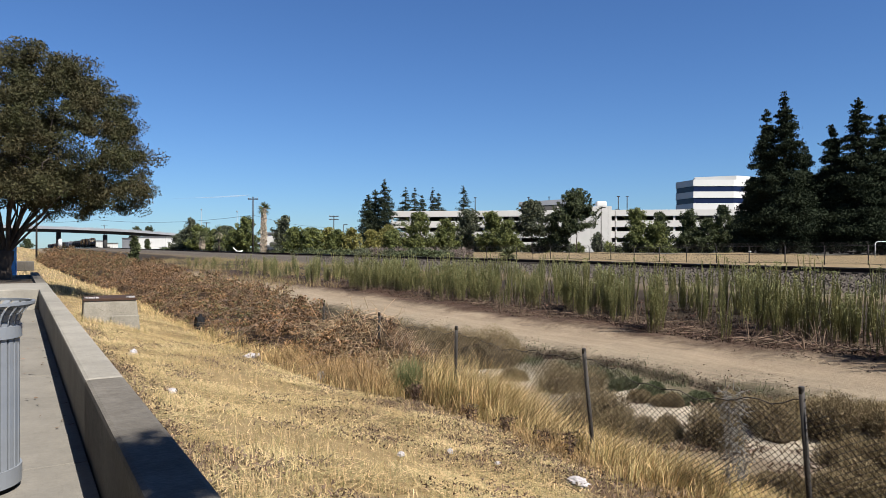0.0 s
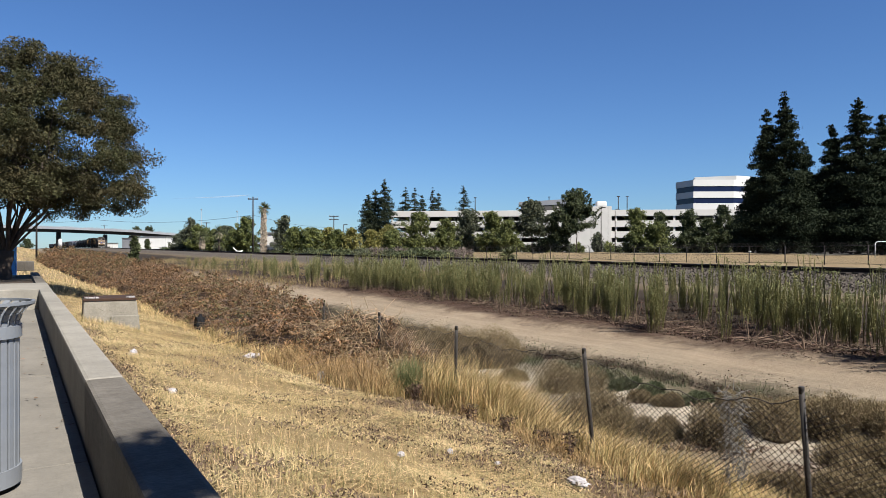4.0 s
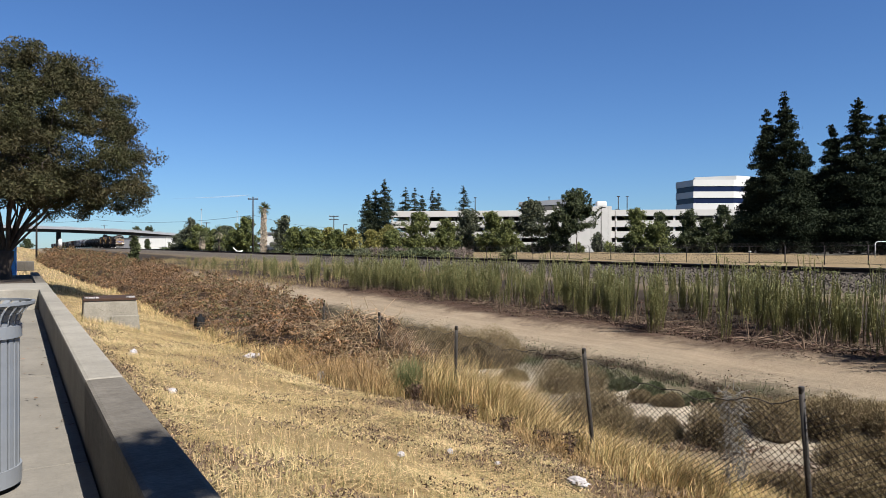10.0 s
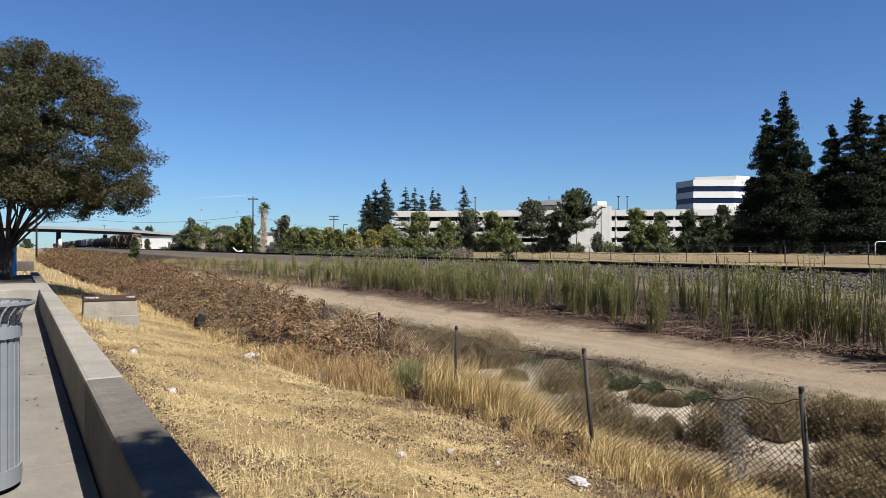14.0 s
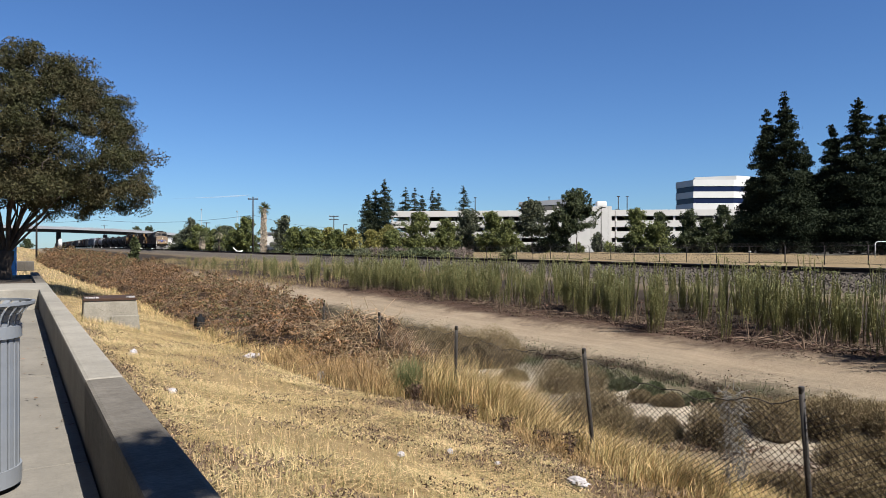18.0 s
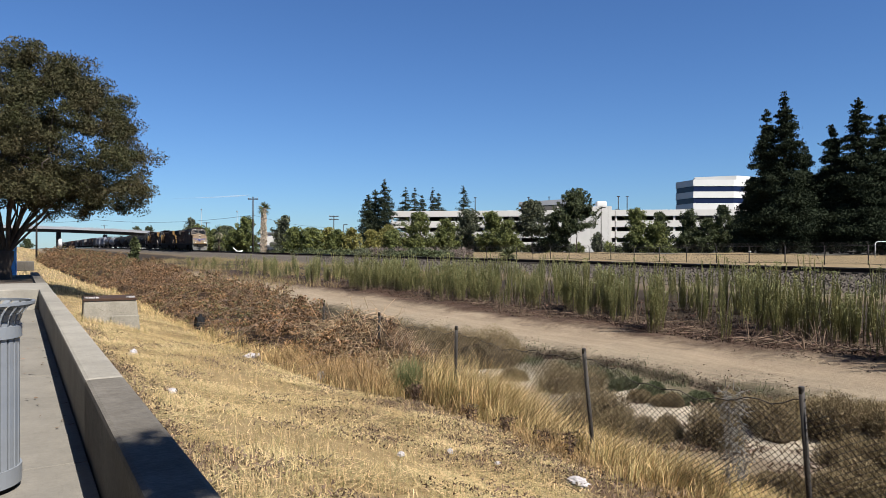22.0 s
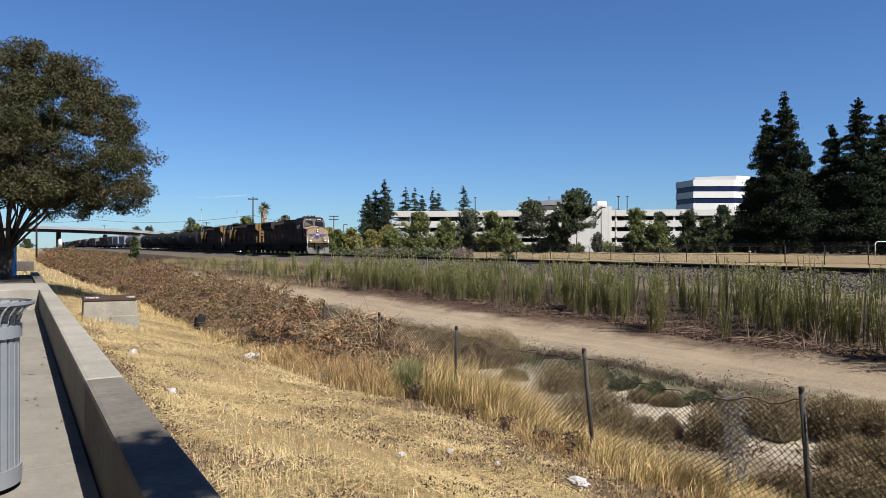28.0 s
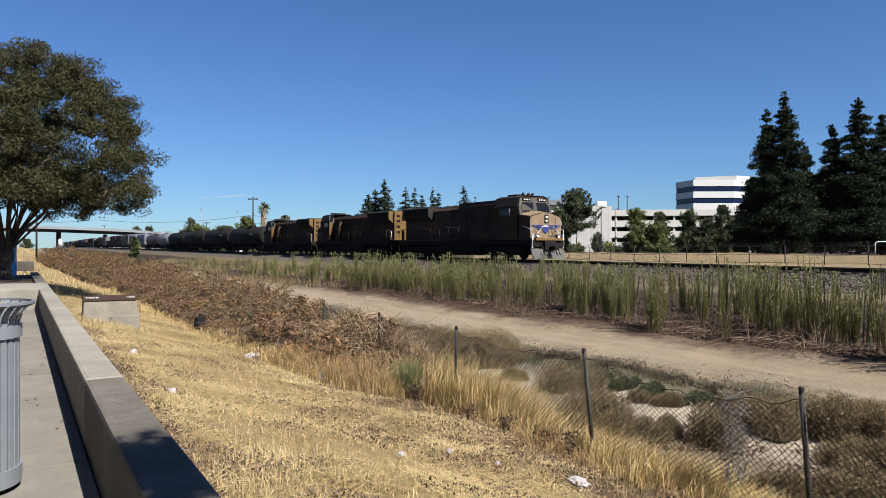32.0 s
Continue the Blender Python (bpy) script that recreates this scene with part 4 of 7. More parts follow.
    solid("leaf_litter", array_mesh("leaf_litter", leaves(rng, at, 0.014, 2.4), 4, M_CANE), M_CANE, "brown dead leaf litter along the fence foot", "litter", kind="stuff")
    n = 4200
    spots = np.concatenate([rng.uniform([2.6, 4.0], [4.9, 9], (34, 2)), rng.uniform([0.75, 3.2], [1.15, 12], (40, 2))])[rng.integers(0, 74, n)]
    x, y = spots[:, 0] + rng.normal(0, 0.15, n), spots[:, 1] + rng.normal(0, 0.12, n)
    at = np.stack([x, y, lift(x, y) + rng.uniform(0.01, 0.07, n)], 1)
    solid("dead_leaves", array_mesh("dead_leaves", leaves(rng, at, 0.013, 1.9), 4, M_LITTER), M_LITTER, "drifts of dark red-brown dead leaves in the straw", "leaves", kind="stuff")
    # tall stands along the fence, in tufts
    m = 640
    cy = 3.4 + 12.5 * rng.random(m) ** 1.15
    cx = rng.normal(6.02, 0.30, m)
    stand = np.interp(cy, [3.4, 4.3, 4.9, 5.5, 6.1, 6.8, 7.5, 8.2, 9.5, 12], [0.10, 0.24, 0.42, 0.46, 0.43, 0.47, 0.54, 0.66, 0.72, 0.62])
    stand = stand * rng.uniform(0.5, 1.15, m)
    k = rng.choice(m, 82000, p=stand / stand.sum())
    x, y = cx[k] + rng.normal(0, 0.08, len(k)), cy[k] + rng.normal(0, 0.09, len(k))
    ex, ey = rng.normal(5.1, 0.26, 5200), rng.uniform(9.6, 16, 5200)
    tallness = np.concatenate([stand[k] * rng.uniform(0.5, 1.15, len(k)), np.full(5200, 0.36)])
    x, y = np.concatenate([x, ex]), np.concatenate([y, ey])
    base = np.stack([x, y, lift(x, y) - 0.02], 1)
    tall = blades(rng, base, tallness, 0.0085, 0.30, 0.8, (0.08, -0.24))
    solid("tall_dry_grass", array_mesh("tall_dry_grass", tall, 4, M_TALL), M_TALL, "tall golden dry grass standing along the wire fence", "grass", kind="stuff")


build_grass()


# ---- bramble bank ----
def bramble_height(x, y):
    """Height of the bramble bank above the ground."""
    crest = np.interp(y, [10.2, 10.8, 12.0, 14.0, 17, 20, 30, 45, 70, 110], [0.0, 0.75, 1.28, 1.46, 1.32, 1.24, 1.22, 1.45, 1.85, 2.05])
    front = np.interp(y, [10.5, 13, 16, 30, 50, 80, 110], [4.95, 4.6, 4.15, 4.0, 3.6, 2.6, 2.0])
    f = np.clip((x - front) / 2.4, 0, 1)
    g = np.clip((np.interp(y, [10, 14, 18, 26], [7.3, 7.3, 7.8, 10.5]) - x) / 1.6, 0, 1)
    lump = 0.45 + 0.55 * field(x, y, 2.4, 12, 2) + 0.70 * field(x, y, 0.75, 13, 2)
    return crest * np.sqrt(f) * np.sqrt(g) * lump


def build_bramble():
    rng = np.random.default_rng(31)
    m = 10500
    cy = 10.5 + 98 * rng.random(m) ** 2.1
    cx = rng.uniform(1.8, 10.4, m)
    ch = bramble_height(cx, cy)
    ok = ch > 0.06
    cx, cy, ch = cx[ok], cy[ok], ch[ok]
    cz = lift(cx, cy) + ch * (0.97 - 0.8 * rng.random(len(cx)) ** 1.7)
    k = rng.integers(0, len(cx), 320000)
    w = np.interp(cy[k], [11, 40, 110], [0.105, 0.14, 0.19])
    ball = unit(rng, len(k)) * (rng.random(len(k)) ** 0.4 * w * 1.5)[:, None]
    x, y, z = cx[k] + ball[:, 0], cy[k] + ball[:, 1], cz[k] + ball[:, 2] * 0.7
    keep = rng.random(len(x)) < np.interp(field(x + 0.6 * z, y, 0.7, 15, 2), [0.2, 0.5], [0.42, 1])
    x, y, z = x[keep], y[keep], z[keep]
    size = np.interp(y, [11, 30, 60, 110], [0.030, 0.038, 0.056, 0.095])
    bank = array_mesh("bramble_bank", leaves(rng, np.stack([x, y, z], 1), size, 1.5), 3, M_BRAMBLE)
    bank.materials.append(M_BRAMBLEGREEN)
    green = rng.random(len(x)) < np.interp(field(x, y, 2.6, 14), [0.4, 0.8], [0.03, 0.42])
    bank.polygons.foreach_set("material_index", green.astype(np.int32))
    solid("bramble_bank", bank, M_BRAMBLE, "dense bank of half-dead brown bramble leaves", "bramble", kind="stuff")
    # a dark sheet inside the bank, so the gaps between leaves read as shade
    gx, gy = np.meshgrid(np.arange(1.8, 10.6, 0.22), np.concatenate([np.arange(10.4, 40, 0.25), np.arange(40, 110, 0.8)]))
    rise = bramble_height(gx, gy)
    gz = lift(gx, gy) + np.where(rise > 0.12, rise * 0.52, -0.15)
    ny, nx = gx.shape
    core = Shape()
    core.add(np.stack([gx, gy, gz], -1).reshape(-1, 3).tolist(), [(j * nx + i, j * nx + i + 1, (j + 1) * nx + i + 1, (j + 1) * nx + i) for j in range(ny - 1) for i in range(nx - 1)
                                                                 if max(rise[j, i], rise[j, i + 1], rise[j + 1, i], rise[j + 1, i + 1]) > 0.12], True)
    solid("bramble_thicket", core, M_BRAMBLEDARK, "dark stem core added inside the bramble bank to shade its gaps", "bramble", kind="stuff")
    # dry stalks and straw grown into the foot of the bank
    n = 11500
    y = 10.5 + 34 * rng.random(n) ** 2.0
    front = np.interp(y, [10.5, 13, 16, 30, 50], [4.95, 4.6, 4.15, 4.0, 3.6])
    x = front + rng.normal(0.15, 0.28, n)
    foot = blades(rng, np.stack([x, y, lift(x, y) - 0.02], 1), np.interp(y, [10.5, 15, 20], [1.7, 1.5, 1]) * (0.10 + 0.22 * field(x, y, 0.9, 18)), np.interp(y, [10, 40], [0.008, 0.016])[:, None], 0.4, 0.8)
    solid("bank_foot_grass", array_mesh("bank_foot_grass", foot, 4, M_TALL), M_TALL, "straw-coloured dry grass along the foot of the brambles", "grass", kind="stuff")
    canes = Shape()
    for i in range(3600):
        yy = 10.5 + 48 * rng.random() ** 1.8
        xx = rng.uniform(3.9, 9.0)
        hh = float(bramble_height(xx, yy))
        if hh < 0.1:
            continue
        a = Vector((xx, yy, float(lift(xx, yy)) + hh * rng.uniform(0.2, 0.9)))
        w = Vector((rng.normal(0, 0.6), rng.normal(0, 0.6), rng.uniform(0.05, 0.45)))
        canes.tube([a - w * 0.6, a + Vector((0, 0, 0.14)), a + w * 0.6 + Vector((0, 0, -0.05))], [0.009, 0.008, 0.004], 3, False)
    solid("bramble_canes", canes, M_CANE, "tangled grey-brown bramble canes over the bank", "bramble", kind="stuff")


build_bramble()


# bare grey tangle at the open end of the bank
def build_tangle():
    rng = np.random.default_rng(37)
    tangle = Shape()
    for i in range(1500):
        y = rng.uniform(10.6, 14.2)
        x = rng.uniform(4.9, 6.9)
        z = float(lift(x, y)) + max(0.25, float(bramble_height(x, y))) * rng.uniform(0.35, 1.0)
        w = Vector((rng.normal(0, 0.16), rng.normal(0, 0.18), rng.normal(-0.05, 0.16)))
        tangle.tube([Vector((x, y, z)) - w, Vector((x, y, z + 0.08)), Vector((x, y, z)) + w], [0.006, 0.005, 0.003], 3, False)
    solid("dead_vine_tangle", tangle, M_GREYCANE, "bare brown dead vines hanging over the bramble end", "bramble", kind="stuff")
    n = 15000
    y = np.concatenate([rng.normal(6.6, 0.7, 5000), rng.uniform(4.2, 12, n - 5000)])
    x = rng.normal(5.56, 0.20, n) - 0.15 * field(y, y * 0, 1.0, 9)
    solid("dead_stalk_fringe", array_mesh("dead_stalk_fringe", blades(rng, np.stack([x, y, lift(x, y) - 0.02], 1), 0.08 + 0.17 * field(x, y, 0.5, 8), 0.006, 0.6, 1.1), 4, M_DEADSTALK), M_DEADSTALK,
          "brown dead stalks at the foot of the fence", "grass", kind="stuff")


build_tangle()

# golden stalks hanging over the open end of the bank
rng = np.random.default_rng(39)
n = 9000
y = rng.uniform(9.9, 14.2, n)
x = np.interp(y, [10, 13, 16], [4.95, 4.55, 4.15]) + rng.normal(0.12, 0.24, n)
stalks = blades(rng, np.stack([x, y, lift(x, y) - 0.02], 1), 0.22 + 0.4 * field(x, y, 0.6, 38), 0.0075, 0.5, 1.0)
solid("bank_end_stalks", array_mesh("bank_end_stalks", stalks, 4, M_DEADSTALK), M_DEADSTALK, "golden-brown dead stalks before the bramble end", "grass", kind="stuff")


# long bare canes arch out of the bank
rng = np.random.default_rng(35)
for i in range(16):
    x, y = rng.uniform(6.4, 8.2), rng.uniform(19, 27)
    g = float(lift(x, y)) + float(bramble_height(x, y)) * 0.8
    w = Vector((rng.normal(0.1, 0.5), rng.normal(-0.1, 0.5), rng.uniform(0.3, 0.9)))
    solid("bare_cane", Shape().tube([(x, y, g - 0.3), Vector((x, y, g)) + w * 0.6, Vector((x, y, g)) + w + Vector((0.1, 0, -0.05))], [0.014, 0.011, 0.005], 5), M_CANE,
          "long bare pale cane arching out of the brambles", "cane", group="bare canes")


# ---- tall weeds beyond the sandy track ----
def weed_arrays(rng, h, stems, dense=85, width=0.014):
    """One plant: upright stems close set with narrow leaves, and a pale head on each."""
    stem, leaf, head = [], [], []
    for i in range(stems):
        a, r = rng.uniform(0, 2 * np.pi), rng.uniform(0.02, 0.34)
        foot = np.array([math.cos(a) * r * 0.42, math.sin(a) * r * 0.42, -0.08])
        k = h * rng.uniform(0.6, 1.05)
        lean = rng.normal(0, 0.04, 2) + np.array([math.cos(a), math.sin(a)]) * r * 0.42
        tip = foot + np.array([lean[0] * k, lean[1] * k, k])
        low, full, high = (foot + (tip - foot) * f for f in (rng.uniform(0.08, 0.22), rng.uniform(0.26, 0.42), rng.uniform(0.84, 0.95)))
        for b in (0.3, 1.87):
            s = np.array([math.cos(b), math.sin(b), 0])
            u, v = s * width * 0.66, s * width * 0.5
            stem.append([foot - s * 0.009, foot + s * 0.009, tip])
            leaf.append(np.array([[low, full - u, full + u], [full - u, high - v, full + u], [full + u, high - v, high + v], [high - v, tip, high + v]]))
        m = int(dense * k)
        t = rng.uniform(0.12, 1.0, m) ** 0.85
        around = rng.uniform(0, 2 * np.pi, m)
        out = np.stack([np.cos(around), np.sin(around), np.zeros(m)], 1)
        at = foot + (tip - foot) * t[:, None]
        size = (width * rng.uniform(0.7, 1.4, m) * np.interp(t, [0.15, 0.4, 1], [0.6, 1.1, 0.8]))[:, None]
        across = np.stack([-out[:, 1], out[:, 0], rng.normal(0, 0.6, m)], 1) * size * 0.45
        leaf.append(np.stack([at - across, at + across, at + out * size * rng.uniform(1.0, 1.9, m)[:, None] + np.array([0, 0, 1.0]) * size * rng.uniform(0.0, 1.8, m)[:, None]], 1))
        q = tip + rng.normal(0, 0.045, (10, 3)) * np.array([1, 1, 0.5])
        head.append(leaves(rng, q, 0.019, 2.0, upright=0.5))
    return np.array(stem), np.concatenate(leaf), np.concatenate(head)


def weed_mesh(name, arrays):
    """Stems, leaves and heads of a stand in one mesh with three materials."""
    me = array_mesh(name, np.concatenate([a.reshape(-1, 3) for a in arrays]), 3, M_STEM)
    me.materials.append(M_WEED)
    me.materials.append(M_WEEDTOP)
    me.polygons.foreach_set("material_index", np.repeat(np.arange(3), [a.size // 9 for a in arrays]).astype(np.int32))
    return me


def build_weeds():
    rng = np.random.default_rng(41)
    kinds = []
    for i in range(10):
        h, stems = 1.62 * rng.uniform(0.82, 1.1), int(rng.integers(5, 12))
        kinds.append((weed_arrays(rng, h, stems, 46, 0.027), weed_mesh("foliage", weed_arrays(rng, h, stems, 120, 0.0215))))
    spots = []
    for i in range(1750):
        y = 4 + 80 * rng.random() ** 1.15
        near = float(np.interp(y, [5, 9, 13, 17, 24], [-0.75, -0.7, -0.4, 0, 0]))
        x = 14.8 + near + (5.2 if rng.random() < 0.86 else 12.5) * rng.random() ** 1.1
        edge = 0.5 * math.sin(0.9 * y) + 0.3 * math.sin(2.3 * y + 1)
        if x < 14.95 + near + edge * 0.9 or math.sin(1.3 * x + 0.55 * y) + math.sin(0.8 * y - 0.9 * x + 2) + 0.7 * math.sin(2.9 * y + 1.7 * x) < (0.3 if x < 16.0 else -0.8):
            continue
        if y < 24 and rng.random() < (0.3 if y > 11 else 0.08):
            continue
        if y > 36 and rng.random() < np.interp(y, [34, 46, 60], [0.3, 0.72, 0.88]):
            continue
        spots.append((x, y, float(lift(x, y)), rng.uniform(0, 360), np.interp(y, [0, 30, 45, 60, 90], [1.0, 1.0, 0.98, 0.92, 0.85]) * rng.uniform(0.5, 1.15)))
    spots.sort(key=lambda s: s[0] + 0.12 * s[1])
    for k, (x, y, z, turn, size) in enumerate(spots[:290]):
        weed = thing("tall_weed", "tall upright green roadside weed with pale heads", "weed", pose(x, y, z, 0, 0, turn) @ Matrix.Scale(size, 4), "tall weeds by the railway")
        tagged(part("foliage", kinds[k % 10][1], M_WEED, weed), kind="stuff")
    groups = [[], [], []]
    for k, (x, y, z, turn, size) in enumerate(spots[290:]):
        c, s = math.cos(radians(turn)), math.sin(radians(turn))
        rot = np.array([[c, -s, 0], [s, c, 0], [0, 0, 1]]) * size
        for g, a in zip(groups, kinds[k % 10][0]):
            g.append(a.reshape(-1, 3) @ rot.T + np.array([x, y, z]))
    solid("weed_stand", weed_mesh("weed_stand", [np.concatenate(g) for g in groups]), M_WEED, "thick stand of tall green weeds before the railway", "weed", kind="stuff")
    # brown litter and dead stalks at their feet
    n = 16000
    y = 4 + 60 * rng.random(n) ** 1.3
    x = 14.2 + np.interp(y, [5, 9, 13, 17], [-0.5, -0.4, -0.2, 0]) + 5.5 * rng.random(n) ** 1.4
    a = rng.normal(2.1, 0.7, n)
    d = np.stack([np.cos(a), np.sin(a), rng.normal(0, 0.12, n)], 1) * rng.uniform(0.05, 0.2, n)[:, None]
    c = np.stack([x, y, lift(x, y) + rng.uniform(0, 0.12, n)], 1)
    s = np.cross(d, [0, 0, 1]) * 0.05
    solid("dead_stalks", array_mesh("dead_stalks", np.stack([c - d, c - d + s, c + d + s, c + d], 1), 4, M_CANE), M_CANE, "fallen brown stalks and litter under the weeds", "litter", kind="stuff")
    # dead leaves, coloured dark to deepen the shade between the weeds
    n = 24000
    y = 3 + 50 * rng.random(n) ** 1.2
    x = 15.0 + np.interp(y, [5, 9, 13, 17], [-0.9, -0.8, -0.5, 0]) + 7 * rng.random(n) ** 1.3
    mat_bits = leaves(rng, np.stack([x, y, lift(x, y) + rng.uniform(0, 0.06, n)], 1), 0.03, 3.0)
    solid("weed_mulch", array_mesh("weed_mulch", mat_bits, 3, M_LITTER), M_LITTER, "matted dark dead leaves and stalks under the weeds", "litter", kind="stuff")
    n = 15000
    y = 3 + 52 * rng.random(n) ** 1.2
    x = 15.6 + np.interp(y, [5, 9, 13, 17], [-0.7, -0.6, -0.3, 0]) - 1.0 * rng.random(n) ** 1.7 + 0.7 * (field(y, y * 0, 2.5, 16) - 0.5)
    keep = rng.random(n) < np.interp(field(x, y, 0.8, 17), [0.35, 0.6], [0.04, 1])
    x, y = x[keep], y[keep]
    bits = leaves(rng, np.stack([x, y, lift(x, y) + rng.uniform(0.0, 0.05, len(x))], 1), 0.017, 2.6)
    solid("weed_litter", array_mesh("weed_litter", bits, 3, M_LITTER), M_LITTER, "dark red-brown dead leaf litter spilling onto the sandy track", "litter", kind="stuff")
    n = 26000
    y = 34 + 85 * rng.random(n) ** 1.3
    x = 15.2 + 12.5 * rng.random(n)
    keep = (np.sin(0.9 * x + 0.35 * y) + np.sin(0.23 * y - 0.7 * x + 1) > -0.5) & (x > np.interp(y, [34, 50, 75], [19.5, 18, 15]))
    x, y = x[keep], y[keep]
    base = np.stack([x, y, lift(x, y) - 0.03], 1)
    solid("rough_dry_grass", array_mesh("rough_dry_grass", spears(rng, base, 0.45, 0.022, 0.4), 3, M_ROUGH), M_ROUGH, "rough dry tan grass below the railway bank", "grass", kind="stuff")
    # fallen branches along the front of the stand
    fallen = Shape()
    for i in range(150):
        y = 5 + 24 * rng.random()
        x = 14.75 + float(np.interp(y, [5, 9, 13, 17], [-0.6, -0.5, -0.2, 0.1])) + 1.5 * rng.random()
        a, l = rng.normal(2.3, 0.5), rng.uniform(0.35, 1.1)
        pts = [(x + math.cos(a) * l * (t - 0.5) + rng.normal(0, 0.03), y + math.sin(a) * l * (t - 0.5) + rng.normal(0, 0.03), float(lift(x, y)) + rng.uniform(0.02, 0.13)) for t in (0, 0.35, 0.7, 1)]
        fallen.tube(pts, [0.013, 0.012, 0.009, 0.004], 4, False)
    solid("fallen_branches", fallen, M_CANE, "dead brown branches lying before the weeds", "branches", kind="stuff")
    # brushy dry grass where the sandy track runs out
    n = 15000
    y = 26 + 46 * rng.random(n) ** 1.3
    x = rng.uniform(8.8, 15.4, n)
    keep = (rng.random(n) < np.interp(field(x, y, 1.6, 33), [0.3, 0.6], [0.15, 1])) & (y > 29 + 3 * np.sin(1.1 * x) + np.interp(x, [11.5, 14], [0, 9]))
    x, y = x[keep], y[keep]
    brush = spears(rng, np.stack([x, y, lift(x, y) - 0.03], 1), 0.2 + 0.5 * field(x, y, 1.2, 34), 0.018, 0.5)
    solid("brushy_grass", array_mesh("brushy_grass", brush, 3, M_ROUGH), M_ROUGH, "brushy olive-brown dry grass between brambles and railway", "grass", kind="stuff")
    # bare dead plants leaning at the edge of the sandy track
    for i in range(26):
        y = 5 + 34 * rng.random()
        x = 14.6 + float(np.interp(y, [5, 9, 13, 17], [-0.4, -0.3, -0.1, 0])) + 1.0 * rng.random()
        s = Shape()
        for k in range(int(rng.integers(6, 14))):
            a, e, l = rng.uniform(0, 6.28), rng.uniform(0.5, 1.4), rng.uniform(0.3, 0.9)
            w = Vector((math.cos(a) * math.cos(e), math.sin(a) * math.cos(e), math.sin(e)))
            s.tube([(0, 0, -0.05), w * l * 0.6, w * l + Vector((0, 0, -0.08))], [0.011, 0.008, 0.003], 3, False)
        solid("dead_plant", s, M_CANE, "bare dead brown weed at the edge of the track", "weed", Matrix.Translation((x, y, float(lift(x, y)))), "dead weeds", "")


build_weeds()

# bushes on the ditch floor: side, ahead, half widths, height, leaf colour
DITCH = [(1.35, 19.6, 1.35, 0.9, 1.1, M_SHRUB), (0.2, 20.4, 1.3, 0.8, 0.95, M_SHRUB), (-0.8, 21.5, 1.6, 0.9, 1.05, M_SHRUB), (-2.0, 22.8, 1.5, 0.8, 1.0, M_SHRUB), (-3.4, 24.5, 1.6, 1.0, 1.0, M_SHRUB), (2.75, 15.6, 0.75, 0.6, 0.66, M_SHRUB),
         (2.7, 13.0, 0.75, 0.5, 0.7, M_SHRUB), (3.5, 16.3, 0.7, 0.35, 0.22, M_GREENSHRUB), (3.92, 15.5, 0.8, 0.3, 0.24, M_GREENSHRUB), (4.4, 14.65, 0.7, 0.3, 0.25, M_GREENSHRUB), (4.95, 13.75, 0.7, 0.3, 0.22, M_GREENSHRUB), (1.9, 17.6, 0.5, 0.35, 0.35, M_SHRUB),
         (3.9, 14.0, 0.28, 0.24, 0.22, M_SHRUB), (4.29, 11.18, 0.48, 0.36, 0.68, M_SHRUB), (3.09, 11.87, 0.41, 0.31, 0.5, M_SHRUB), (3.56, 11.57, 0.33, 0.25, 0.4, M_SHRUB), (5.5, 11.57, 0.54, 0.41, 0.77, M_SHRUB), (6.24, 11.25, 0.57, 0.43, 0.81, M_SHRUB),
         (6.7, 10.83, 0.5, 0.38, 0.8, M_SHRUB), (4.24, 13.42, 0.28, 0.21, 0.26, M_SHRUB), (3.22, 16.09, 0.38, 0.29, 0.33, M_SHRUB), (5.57, 12.46, 0.63, 0.48, 0.58, M_SHRUB), (6.56, 12.0, 0.56, 0.43, 0.43, M_SHRUB), (6.97, 11.34, 0.53, 0.4, 0.44, M_SHRUB),
         (5.48, 13.07, 0.36, 0.27, 0.35, M_SHRUB), (6.07, 11.98, 0.42, 0.32, 0.47, M_SHRUB), (4.56, 8.33, 0.49, 0.35, 0.4, M_SHRUB), (5.28, 8.59, 0.5, 0.36, 0.5, M_SHRUB), (4.19, 8.61, 0.3, 0.22, 0.27, M_SHRUB), (4.0, 8.87, 0.24, 0.18, 0.21, M_SHRUB),
         (5.6, 9.55, 0.34, 0.24, 0.23, M_SHRUB), (5.84, 10.17, 0.6, 0.43, 0.48, M_SHRUB), (6.19, 9.82, 0.46, 0.33, 0.58, M_SHRUB)]
for i, (r, d, rx, ry, h, mat) in enumerate(DITCH):
    dome_shrub("ditch_shrub", "rounded dry brown-olive shrub on the ditch floor" if mat is M_SHRUB else "low green weeds on the ditch floor", 200 + i, Matrix.Translation(plant_at(r, d)), rx, ry, h, mat, int(8000 + 15000 * rx * ry), "ditch shrubs")
rng = np.random.default_rng(61)
n = 2600
y = 1 + 34 * rng.random(n) ** 1.2
x = 12.35 + 0.18 * np.sin(0.9 * y) + 0.12 * np.sin(2.3 * y + 1) + rng.normal(0, 0.2, n)
clods = leaves(rng, np.stack([x, y, lift(x, y) + rng.uniform(-0.01, 0.02, n)], 1), 0.028, 1.3, corners=4)
n = 6000
y, x = 2.5 + 8 * rng.random(n) ** 1.1, rng.uniform(8.3, 11.3, n)
keep = rng.random(n) < np.interp(field(x, y, 0.8, 31), [0.4, 0.65], [0.05, 1])
x, y = x[keep], y[keep]
twigs = leaves(rng, np.stack([x, y, lift(x, y) + rng.uniform(0, 0.05, len(x))], 1), 0.022, 5.0)
